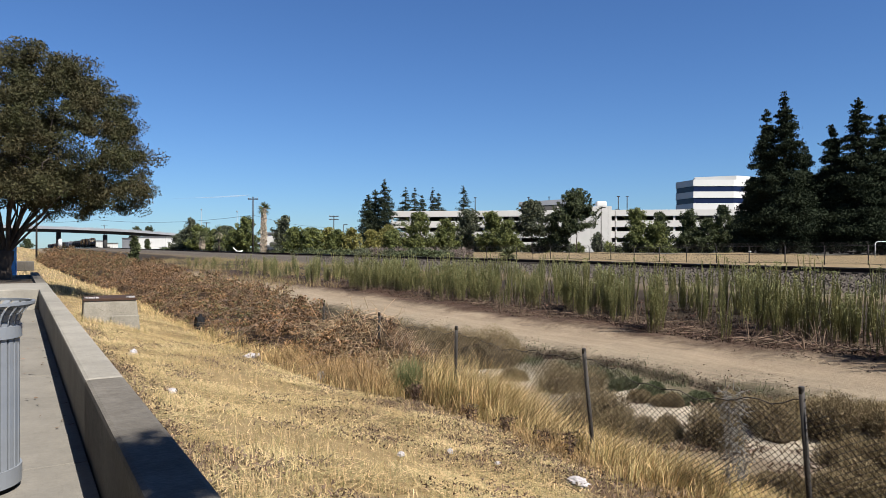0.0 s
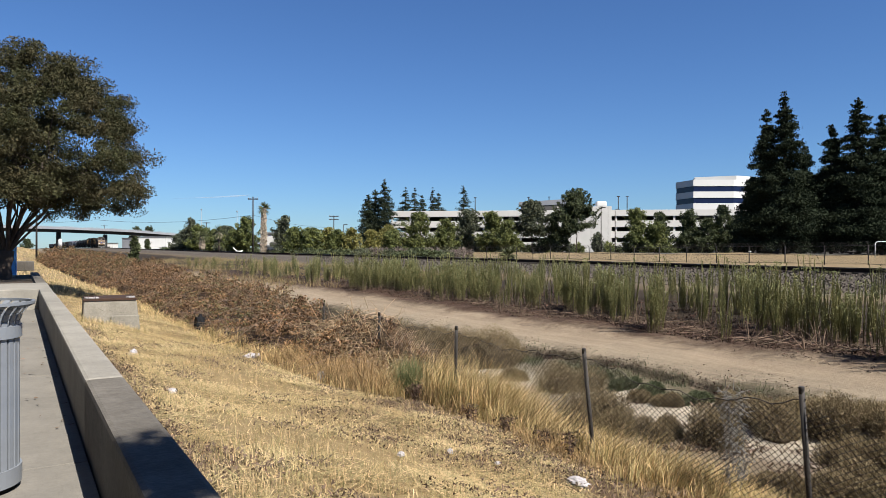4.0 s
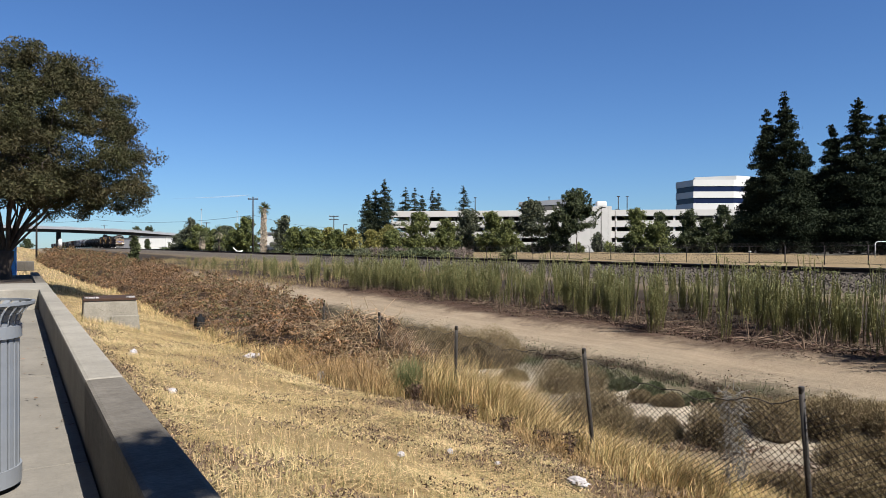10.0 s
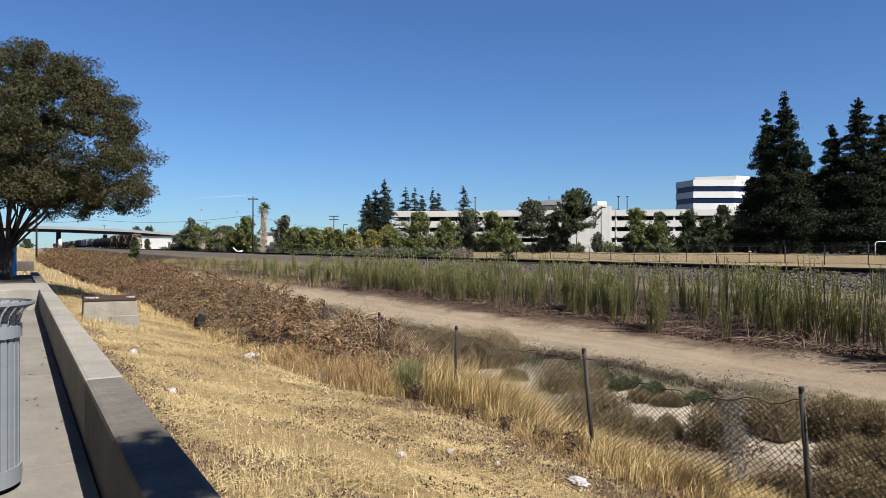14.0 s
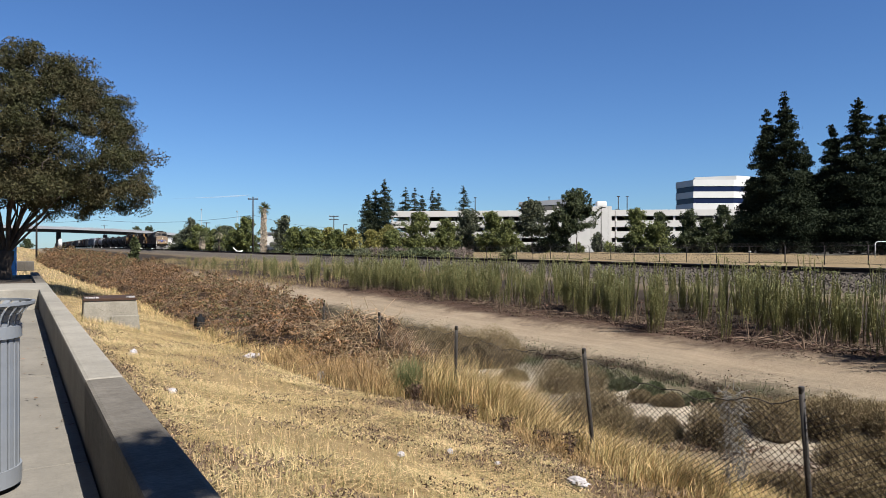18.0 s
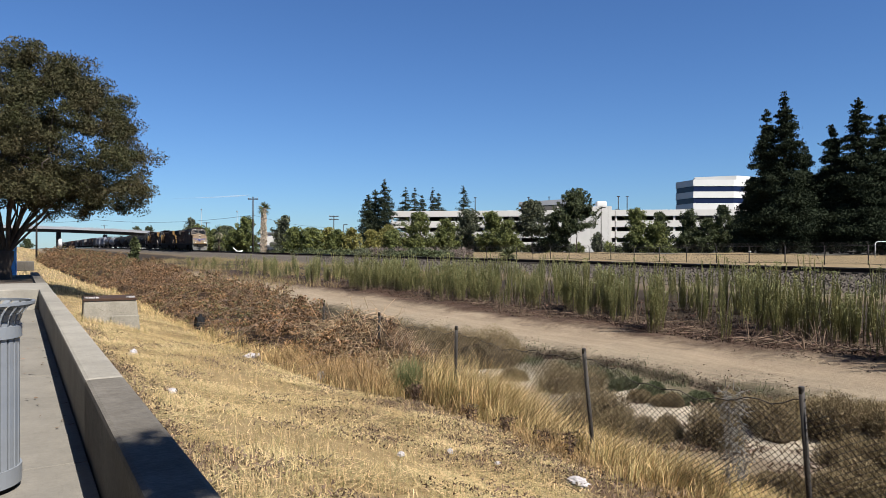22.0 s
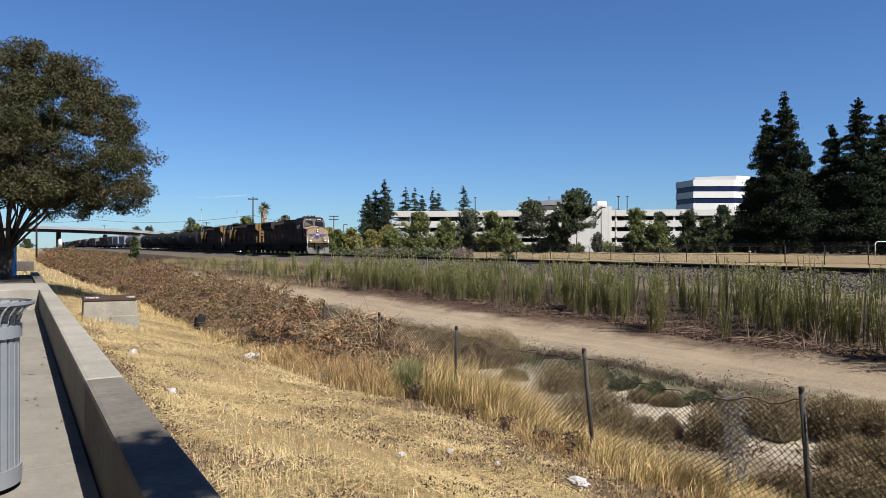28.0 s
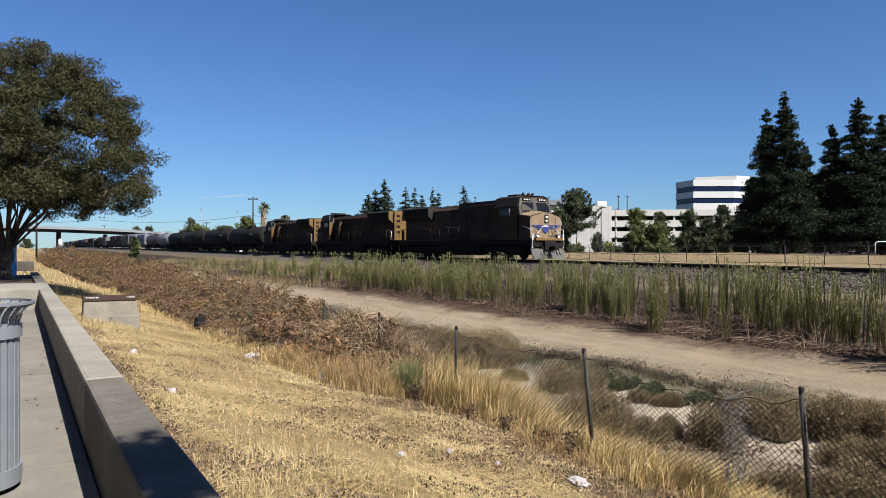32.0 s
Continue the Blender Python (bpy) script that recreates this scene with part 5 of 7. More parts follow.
solid("ditch_twigs", array_mesh("ditch_twigs", twigs, 4, M_CANE), M_CANE, "dead twigs strewn on the sandy ditch floor", "litter", kind="stuff")
# dark bits strewn in a narrow line along the ledge
n = 2400
y = 3 + 20 * rng.random(n) ** 1.1
x = 12.2 - 0.09 * np.sin(0.9 * y) - 0.06 * np.sin(2.3 * y + 1) - 0.03 * np.sin(6.1 * y) + rng.normal(0, 0.045, n)
keep = rng.random(n) < np.interp(field(y, y * 0, 1.2, 36), [0.35, 0.6], [0.1, 1])
x, y = x[keep], y[keep]
roots = leaves(rng, np.stack([x, y, lift(x, y) + rng.uniform(0.0, 0.05, len(x))], 1), 0.022, 2.2)
solid("ledge_roots", array_mesh("ledge_roots", roots, 4, M_LITTER), M_LITTER, "dark bits in a line along the broken track edge", "roots", kind="stuff")
solid("bank_clods", array_mesh("bank_clods", clods, 4, M_CLOD), M_CLOD, "crumbling clods and pebbles along the ditch edge", "stones", kind="stuff")
n = 15000
y, x = 1 + 26 * rng.random(n) ** 1.1, rng.normal(11.8, 0.26, n)
keep = np.sin(1.7 * y + x) + np.sin(3.9 * y - 2.2 * x) + np.sin(0.8 * y + 4 * x) > -0.5
x, y = x[keep], y[keep]
solid("ditch_stubble", array_mesh("ditch_stubble", blades(rng, np.stack([x, y, lift(x, y) - 0.01], 1), 0.11, 0.012, 0.6, 0.7), 4, M_GREENSHRUB), M_GREENSHRUB, "low olive-green stubble on the damp ditch floor", "grass", kind="stuff")
for x, y, spread, h, n in ((5.36, 9.95, 0.16, 0.66, 2400), (5.55, 8.95, 0.11, 0.52, 1200)):
    rad, a = spread * np.sqrt(rng.random(n)), rng.uniform(0, 2 * np.pi, n)
    foot = np.stack([rad * np.cos(a), rad * np.sin(a), np.full(n, -0.05)], 1)
    broom = thing("broom_bush", "feathery grey-green bush in the dry grass by the fence", "shrub", Matrix.Translation((x, y, float(lift(x, y)))))
    tagged(part("foliage", array_mesh("foliage", blades(rng, foot, h, 0.005, 0.42, 0.6), 4, M_BROOM), M_BROOM, broom), kind="stuff")

# ---- near things ----
FENCE_X = 5.7


def chain_link(shape, y0, y1, z0, z1, sag, r=0.0030, cell=0.072):
    """Zigzag wires woven into diamonds between y0 and y1; sag(y, z) gives the place of each knot."""
    n = int((y1 - y0) / (cell / 2))
    rows = int((z1 - z0) / (cell / 2))
    for k in range(0, n + rows, 2):
        for way in (1, -1):
            pts = []
            for j in range(rows + 1):
                i = k - rows + j if way > 0 else k - j
                if 0 <= i <= n:
                    pts.append(sag(y0 + i * cell / 2, z0 + j * cell / 2))
            if len(pts) > 2:
                shape.tube(pts[::2] if len(pts) % 2 else pts[::2] + pts[-1:], r, 3, False)


def build_fence():
    fence = thing("wire_fence", "old sagging chain-link fence on steel posts", "fence")
    posts = [(0.85, 0.03, 0.02), (3.56, -0.05, 0.0), (6.24, -0.075, 0.0), (9.14, 0.01, 0.0), (11.81, 0.0, 0.0), (14.6, 0.02, 0.0)]
    for y, lean, w in posts:
        g = float(lift(FENCE_X, y))
        post = part("post", Shape().tube([(FENCE_X - lean, y + lean, g - 0.3), (FENCE_X + w, y - lean * 0.8, 0.20)], 0.024, 10), M_GALV, fence)
        part("post_cap", Shape().tube([(FENCE_X + w, y - lean * 0.8, 0.17), (FENCE_X + w, y - lean * 0.8, 0.225), (FENCE_X + w, y - lean * 0.8, 0.235)], [0.0244, 0.0244, 0.021], 10), M_GALV, post)

    def bay(y0, y1, dip, slack):
        def sag(y, z):
            f = (y - y0) / (y1 - y0)
            g = float(lift(FENCE_X, y))
            t = (z + 1.15) / 1.30
            top = 0.13 - dip * math.sin(math.pi * f) - 0.02 * math.sin(9 * f * (1 + slack))
            return Vector((FENCE_X + slack * 0.10 * math.sin(math.pi * f) * math.sin(math.pi * t) + 0.015 * math.sin(7 * y), y, g + 0.02 + t * (top - g - 0.02)))
        return sag

    for y0, y1, dip, slack in ((9.14, 11.81, 0.05, 0.3), (6.24, 9.14, 0.08, 0.5), (3.56, 6.24, 0.18, 1.2), (11.81, 14.6, 0.06, 0.3)):
        wires = Shape()
        s = bay(y0, y1, dip, slack)
        chain_link(wires, y0, y1, -1.15, 0.15, s)
        mesh_part = part("chain_link", wires, M_WIRE, fence, "rusted diamond mesh")
        top = Shape().tube([s(y0 + (y1 - y0) * i / 24, 0.15) + Vector((0, 0, 0.02 * math.sin(i * 1.7))) for i in range(25)], 0.005, 4, False)
        part("top_wire", top, M_WIRE, mesh_part)
    # the last bay has fallen away from its post
    wires = Shape()

    def fallen(y, z):
        f = (3.56 - y) / 2.7
        t = (z + 1.15) / 1.30
        g = float(lift(FENCE_X, y))
        top = 0.10 - 0.62 * f ** 0.8
        return Vector((FENCE_X + 0.35 * f * t, y, g + 0.02 + t * max(top - g - 0.02, 0.1)))

    chain_link(wires, 0.86, 3.56, -1.15, 0.15, fallen)
    part("chain_link", wires, M_WIRE, fence, "mesh fallen from its post")
    # a loose roll of mesh in the sagging bay
    rng = np.random.default_rng(8)
    roll = Shape()
    for i in range(420):
        z = rng.uniform(-0.85, 0.04)
        a = rng.uniform(0, 6.28)
        c = Vector((FENCE_X + 0.22 + 0.085 * math.cos(a), 4.42 + 0.085 * math.sin(a), z))
        roll.tube([c, c + Vector((rng.normal(0, 0.05), rng.normal(0, 0.05), rng.normal(0, 0.06)))], 0.0032, 3, False)
    part("loose_roll", roll, M_PALEWIRE, fence, "loose rolled-up wire mesh")


build_fence()


def build_block():
    g = float(lift(1.9, 17.8))
    vault = thing("utility_vault", "cracked concrete utility vault with a rusty steel lid", "utility vault", pose(1.79, 18.05, g + 0.10, 0, 0, -3) @ Matrix.Scale(0.92, 4, (1, 0, 0)))
    body = Shape().soft_box(-0.58, 0.60, -0.45, 1.0, -0.3, 0.52, 0.035)
    body.v = [(x + (0.52 - z) * (0.13 if x > 0 else -0.02), y + (0.52 - z) * (0.10 if y > 0 else -0.02), z + 0.012 * noise.noise(Vector((x * 3, y * 3, z * 5)))) for x, y, z in body.v]
    part("body", body, M_BLOCK, vault, "leaning weathered concrete box")
    part("footing", Shape().soft_box(0.02, 0.66, -0.53, -0.45, -0.3, 0.17, 0.02), M_BLOCK, vault, "broken step of the footing")
    lid = part("lid", Shape().soft_box(-0.56, 0.58, -0.43, 0.98, 0.52, 0.55, 0.008), M_RUST, vault, "flat rust-brown steel lid")
    part("lid_frame", Shape().soft_box(-0.59, 0.61, -0.47, -0.43, 0.51, 0.565, 0.008), M_RUST, lid)
    part("crack", Shape().tube([(-0.25, -0.452, 0.34), (-0.12, -0.452, 0.27), (0.02, -0.452, 0.29), (0.14, -0.452, 0.22), (0.3, -0.452, 0.235), (0.42, -0.452, 0.19), (0.6, -0.452, 0.21)], 0.0045, 4), M_SOIL, vault, "long dark crack")
    rag = Shape()
    rng = np.random.default_rng(3)
    for i in range(6):
        rag.soft_box(-0.06, 0.06, -0.04, 0.04, 0, 0.035, 0.01, Matrix.Translation((rng.uniform(-0.1, 0.1), rng.uniform(-0.05, 0.05), 0.0)) @ Matrix.Rotation(rng.uniform(0, 3), 4, "Z"))
    foot = np.stack([rng.uniform(-0.8, 0.8, 2600), rng.choice([-0.62, 1.2], 2600) + rng.normal(0, 0.10, 2600)], 1)
    c, w = math.cos(radians(-3)), math.sin(radians(-3))
    x, y = 1.79 + c * foot[:, 0] - w * foot[:, 1], 18.05 + w * foot[:, 0] + c * foot[:, 1]
    solid("vault_grass", array_mesh("vault_grass", spears(rng, np.stack([x, y, lift(x, y) - 0.02], 1), 0.16, 0.009, 0.6), 3, M_STRAW), M_STRAW, "dry grass grown up round the concrete vault", "grass", kind="stuff")
    solid("grey_rag", rag, M_PLASTIC, "crumpled pale rag lying on the vault lid", "litter", pose(1.42, 17.85, g + 0.655))
    solid("grey_rag", rag, M_PLASTIC, "crumpled pale rag lying on the vault lid", "litter", pose(2.2, 17.75, g + 0.655, 0, 0, 70))


build_block()


def build_bin():
    """Round slatted litter bin with a flared top."""
    can = thing("litter_bin", "grey metal slatted litter bin with flared top", "litter bin", pose(-0.265, 4.93, 0))
    n = 30
    part("base", Shape().ring((0, 0), 0.02, 0.255, 0.0, 0.05), M_BLACK, can, "black base ring")
    part("liner", Shape().ring((0, 0), 0.235, 0.25, 0.06, 0.93, 36), M_BLACK, can, "black inner liner")
    part("lower_band", Shape().ring((0, 0), 0.272, 0.284, 0.035, 0.135, 48), M_BIN, can)
    part("upper_band", Shape().ring((0, 0), 0.272, 0.284, 0.885, 0.955, 48), M_BIN, can)
    slat = Shape()
    slat.soft_box(0.257, 0.2705, -0.021, 0.021, 0.06, 0.96, 0.004)
    pts = [(0.264, 0.95), (0.268, 0.99), (0.284, 1.035), (0.310, 1.065), (0.345, 1.085)]
    for a, b in zip(pts, pts[1:]):
        slat.add([(a[0], -0.019, a[1]), (a[0], 0.019, a[1]), (b[0], 0.019, b[1]), (b[0], -0.019, b[1]),
                  (a[0] + 0.009, -0.019, a[1] - 0.006), (a[0] + 0.009, 0.019, a[1] - 0.006), (b[0] + 0.006, 0.019, b[1] - 0.010), (b[0] + 0.006, -0.019, b[1] - 0.010)],
                 [(0, 1, 2, 3), (7, 6, 5, 4), (0, 3, 7, 4), (1, 5, 6, 2)])
    me = slat.mesh("slat", M_BIN)
    for i in range(n):
        part("slat", me, M_BIN, can, m=pose(0, 0, 0, 0, 0, i * 360 / n + 4))
    part("rim", Shape().ring((0, 0), 0.335, 0.352, 1.078, 1.094, 48), M_BIN, can)


build_bin()


def crumple(seed, rx, ry, h):
    """A thin crumpled bag or sheet of paper."""
    rng = np.random.default_rng(seed)
    bm = bmesh.new()
    bmesh.ops.create_icosphere(bm, subdivisions=3, radius=1)
    for p in bm.verts:
        k = 1 + 0.28 * noise.noise(p.co * 2.3 + Vector((seed, 0, 0))) + 0.22 * noise.noise(p.co * 6 + Vector((0, seed, 0)))
        p.co = Vector((p.co.x * rx * k, p.co.y * ry * k, max(p.co.z, -0.3) * h * k))
    me = bpy.data.meshes.new("crumple")
    bm.to_mesh(me)
    bm.free()
    me.materials.append(M_PLASTIC)
    return me


# litter: side, ahead, half sizes
for i, (r, d, rx, ry, h) in enumerate([(-3.81, 14.18, 0.22, 0.11, 0.07), (-2.13, 12.35, 0.10, 0.08, 0.17), (-5.02, 11.49, 0.10, 0.06, 0.07), (-3.07, 8.03, 0.07, 0.05, 0.05), (-2.58, 12.8, 0.06, 0.04, 0.03),
                                       (-0.39, 6.57, 0.035, 0.03, 0.03), (0.07, 7.04, 0.035, 0.03, 0.035), (0.53, 6.92, 0.025, 0.03, 0.02), (1.28, 6.76, 0.12, 0.085, 0.05), (1.5, 6.4, 0.05, 0.03, 0.02)]):
    p = plant_at(r, d)
    solid("plastic_bag" if rx > 0.065 else "paper_scrap", crumple(300 + i, rx, ry, h), M_PLASTIC, "crumpled white plastic bag dropped on dry grass" if rx > 0.065 else "small pale scrap of paper in dry grass",
          "litter", Matrix.Translation(p + Vector((0, 0, 0.03))) @ Matrix.Rotation(0.6 * i, 4, "Z"), "litter on the verge")

# rust-brown dead docks at the fence foot
rng = np.random.default_rng(93)
for i in range(14):
    y = 4.6 + 5.2 * rng.random()
    x = 5.35 + rng.normal(0, 0.14)
    n, h = 260, rng.uniform(0.18, 0.36)
    f = rng.random(n)
    at = np.stack([rng.normal(0, 0.05, n) * (0.4 + f), rng.normal(0, 0.05, n) * (0.4 + f), h * f], 1)
    dock = thing("dead_dock", "rust-brown dead dock among the golden grass", "weed", Matrix.Translation((x, y, float(lift(x, y)))), "dead docks by the fence")
    part("foliage", array_mesh("foliage", leaves(rng, at, 0.018, 1.6), 4, M_LITTER), M_LITTER, dock)
    part("stem", Shape().tube([(0, 0, -0.05), (0.01, 0, h * 0.6), (0.03, 0.01, h)], [0.006, 0.004, 0.002], 4, False), M_CANE, dock)

# leaves fallen on the path
rng = np.random.default_rng(77)
n = 70
at = np.stack([0.36 - 0.5 * rng.random(n) ** 2, 6 + 10 * rng.random(n), np.full(n, 0.012)], 1)
d = leaves(rng, at, 0.03, 1.8)
d[:, :, 2] = 0.012 + np.abs(d[:, :, 2] - 0.012) * 0.35
solid("fallen_leaves", array_mesh("fallen_leaves", d, 4, M_CANE), M_CANE, "brown fallen leaves on the path by the wall", "leaves", kind="stuff")

# blue sign panel and stone block in the planter behind the trunk
panel = thing("blue_panel", "tall narrow blue panel behind the tree trunk", "sign", Matrix.Translation(plan(-16.12, 26.6, 0.36)))
part("board", Shape().soft_box(-0.11, 0.11, -0.03, 0.03, 0.05, 1.45, 0.01, Matrix.Rotation(-radians(HEADING), 4, "Z")), M_BLUE, panel)
part("foot", Shape().soft_box(-0.14, 0.14, -0.08, 0.08, 0.0, 0.06, 0.01, Matrix.Rotation(-radians(HEADING), 4, "Z")), M_GREYMETAL, panel)
solid("stone_bench", Shape().soft_box(-0.7, 0.7, -0.35, 0.35, 0, 0.45, 0.03), M_WALL, "plain concrete bench block in the planter", "bench", Matrix.Translation(plan(-20.5, 34, 0.36)) @ Matrix.Rotation(-radians(HEADING), 4, "Z"))

bag = crumple(350, 0.15, 0.15, 0.36)
bag.materials.clear()
bag.materials.append(M_BLACK)
solid("black_bag", bag, M_BLACK, "crumpled black rubbish bag at the foot of the brambles", "litter", Matrix.Translation((4.2, 19.75, float(lift(4.2, 19.75)) + 0.13)))
marker = thing("marker_post", "small white lineside marker post", "post", Matrix.Translation(plant_at(-46.0, 90)))
part("post", Shape().tube([(0, 0, -0.2), (0, 0, 1.5)], 0.06, 6), M_WHITE, marker)

# ---- parking garage ----
def build_garage():
    a, b = plan(-15.4, 210), plan(48.6, 203)
    d = (b - a).normalized()
    m = Matrix.Translation(a) @ d.to_track_quat("X", "Z").to_matrix().to_4x4()
    garage = thing("parking_garage", "beige concrete parking garage with open decks", "parking garage", m)
    length, deep, bays = 103.0, 34.0, 19
    tops = [12.6, 9.55, 6.45, 3.35]
    stair0, stair1 = 48.6, 64.0
    for k, z in enumerate(tops):
        h = 1.85 if k else 1.75
        for x0, x1 in ((0.0, 37.6), (37.6, stair0), (stair1, length)):
            part("spandrel", Shape().soft_box(x0 + 0.02, x1 - 0.02, 0.0, 0.35, z - h, z, 0.03), M_GARAGE, garage)
        part("spandrel", Shape().soft_box(0.0, 0.35, 0.36, deep, z - h, z, 0.03), M_GARAGE, garage)
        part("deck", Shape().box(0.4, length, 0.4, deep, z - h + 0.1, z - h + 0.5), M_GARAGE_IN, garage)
    for x in np.arange(0.3, length, 5.42):
        if not stair0 - 0.5 < x < stair1 + 0.5:
            part("column", Shape().soft_box(x - 0.28, x + 0.28, 0.38, 0.95, -0.5, 11.2, 0.03), M_GARAGE, garage)
    for x in np.arange(8, length, 16):
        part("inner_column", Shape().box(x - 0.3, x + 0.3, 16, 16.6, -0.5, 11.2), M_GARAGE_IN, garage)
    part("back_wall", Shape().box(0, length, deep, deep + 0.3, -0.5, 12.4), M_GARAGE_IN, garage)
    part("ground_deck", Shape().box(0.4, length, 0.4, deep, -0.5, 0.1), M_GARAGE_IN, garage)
    tower = part("stair_tower", Shape().soft_box(stair0, stair1, -0.6, 8, -0.5, 13.6, 0.04), M_GARAGE, garage, "blank pale stair tower")
    for x in (52.4, 58.2, 61.0, 63.0):
        part("joint", Shape().box(x - 0.03, x + 0.03, -0.63, -0.6, 0, 13.6), M_GARAGE_IN, tower)
    part("stair_cap", Shape().soft_box(60.0, 62.9, 1.5, 6, 13.6, 15.2, 0.4), M_OFFICE, tower, "white rooftop housing")
    # the ramp that climbs to the roof
    ramp = part("ramp", Shape().prism([(37.6, 13.9), (52.6, 14.6), (52.6, 16.1), (37.6, 15.2)], 3.0, 3.35), M_BRIDGE, garage)
    part("ramp_deck", Shape().box(37.6, 52.6, 3.4, 12, 12.2, 13.2), M_GARAGE_IN, ramp)
    # solid dark panel stands in for the shade below the ramp parapet
    part("ramp_opening", Shape().prism([(38.2, 12.65), (52.4, 12.65), (52.4, 14.6), (38.2, 13.9)], 3.2, 3.3), M_GARAGE_IN, ramp, "dark panel painted as the shade under the ramp")
    for x in (24.7, 40.5, 46.5, 66.5, 69.0):
        lamp = part("lamp_pole", Shape().tube([(x, 4, 12), (x, 4, 16.6)], 0.12, 6), M_POLE, garage)
        part("lamp_head", Shape().soft_box(x - 0.4, x + 0.4, 3.8, 4.2, 16.6, 16.8, 0.03), M_POLE, lamp)


build_garage()


def build_office():
    office = thing("office_tower", "rounded white office block with dark blue window bands", "office building")
    corners = [(87.0, 265), (89.7, 254), (104, 253.5), (117, 258), (124, 270), (118, 288), (97, 290)]
    cx, cy = 105, 268

    def ring(z0, z1, out, name, mat, label=""):
        pts = [plan(cx + (r - cx) * out, cy + (d - cy) * out) for r, d in corners]
        n = len(pts)
        vs = [(p.x, p.y, z) for z in (z0, z1) for p in pts]
        fs = [(i, (i + 1) % n, n + (i + 1) % n, n + i) for i in range(n)] + [tuple(reversed(range(n))), tuple(range(n, 2 * n))]
        return part(name, Shape().add(vs, fs), mat, office, label)

    ring(-0.5, 1.1, 1.0, "plinth", M_OFFICE)
    z = 26.2
    for k in range(6):
        ring(z - 2.25, z, 1.0, "panel_band", M_OFFICE)
        ring(z - 4.2, z - 2.25, 0.985, "window_band", M_BLUEGLASS, "dark blue ribbon glazing")
        z -= 4.2
    pent = [(93, 262), (106, 256), (117, 262), (114, 280), (98, 280)]
    pts = [plan(r, d) for r, d in pent]
    n = len(pts)
    part("penthouse", Shape().add([(p.x, p.y, zz) for zz in (26.2, 27.9) for p in pts], [(i, (i + 1) % n, n + (i + 1) % n, n + i) for i in range(n)] + [tuple(range(n, 2 * n))]), M_OFFICE, office)


build_office()


def low_building(r, d, w, deep, h, mat, label, doors=3):
    m = Matrix.Translation(plan(r, d)) @ Matrix.Rotation(-radians(HEADING), 4, "Z")
    b = thing("low_building", label, "building", m)
    part("wall", Shape().soft_box(-w / 2, w / 2, 0, deep, -0.5, h, 0.05), mat, b)
    part("roof", Shape().box(-w / 2 - 0.3, w / 2 + 0.3, -0.3, deep + 0.3, h, h + 0.25), M_GREYMETAL, b)
    for i in range(doors):
        x = -w / 2 + w * (i + 0.5) / doors
        part("door", Shape().soft_box(x - 1.2, x + 1.2, -0.05, 0.02, 0, min(2.8, h - 0.6), 0.02), M_GARAGE_IN, b)


low_building(-125, 305, 12, 14, 6.5, M_WHITE, "long low white warehouse by the overpass", 0)
low_building(-136.5, 306, 4, 9, 6.0, M_TANKGREY, "low grey shed by the overpass", 0)
low_building(-203, 415, 4.4, 6, 6.2, M_WHITE, "small white house beyond the railway", 1)
low_building(-190, 402, 6.0, 6, 4.6, M_WHITE, "low white hut beside the overpass column", 1)
low_building(-176, 424, 9, 8, 6.0, M_TANKGREY, "distant grey building beyond the railway", 2)
silo = thing("storage_tank", "small white upright storage tank beside the railway", "tank", Matrix.Translation(plan(-162, 300, 1.6)))
part("shell", Shape().tube([(0, 0, 0), (0, 0, 3.4), (0, 0, 3.9), (0, 0, 4.1)], [0.8, 0.8, 0.55, 0.15], 16), M_WHITE, silo)
part("band", Shape().tube([(0, 0, 1.6), (0, 0, 1.7)], 0.82, 16), M_GREYMETAL, silo)
low_building(-34.4, 146, 4.6, 9, 4.6, M_GARAGE, "low beige building behind the palm", 1)
low_building(-31.8, 140, 7.5, 4, 1.9, M_WHITE, "white flat-roofed shed beside the tracks", 2)


def van(r, d, turn, mat, label, length=5.0, h=1.5):
    v = thing("parked_car", label, "car", Matrix.Translation(plant_at(r, d)) @ Matrix.Rotation(radians(turn - HEADING), 4, "Z"), "parked cars")
    body = [(-length / 2, 0.3), (length / 2, 0.3), (length / 2, 0.85), (length * 0.32, 0.98), (length * 0.18, h), (-length * 0.34, h), (-length * 0.46, 0.95), (-length / 2, 0.9)]
    part("body", Shape().prism(body, -0.85, 0.85), mat, v)
    part("windows", Shape().prism([(length * 0.29, 1.0), (length * 0.17, h - 0.08), (-length * 0.33, h - 0.08), (-length * 0.43, 1.0)], -0.87, 0.87), M_DARKGLASS, v, "dark car windows")
    for x in (-length * 0.31, length * 0.31):
        for y in (-0.8, 0.8):
            part("wheel", Shape().tube([(x, y - 0.1, 0.31), (x, y + 0.1, 0.31)], 0.31, 12), M_BLACK, v)


for i in range(7):
    van(54 + i * 3.4, 118 + (i % 2) * 2, 0 if i % 3 else 90, (M_BOXGREY, M_FRAME, M_TANKGREY, M_TANKBROWN)[i % 4], "parked car in the shade of the redwoods")


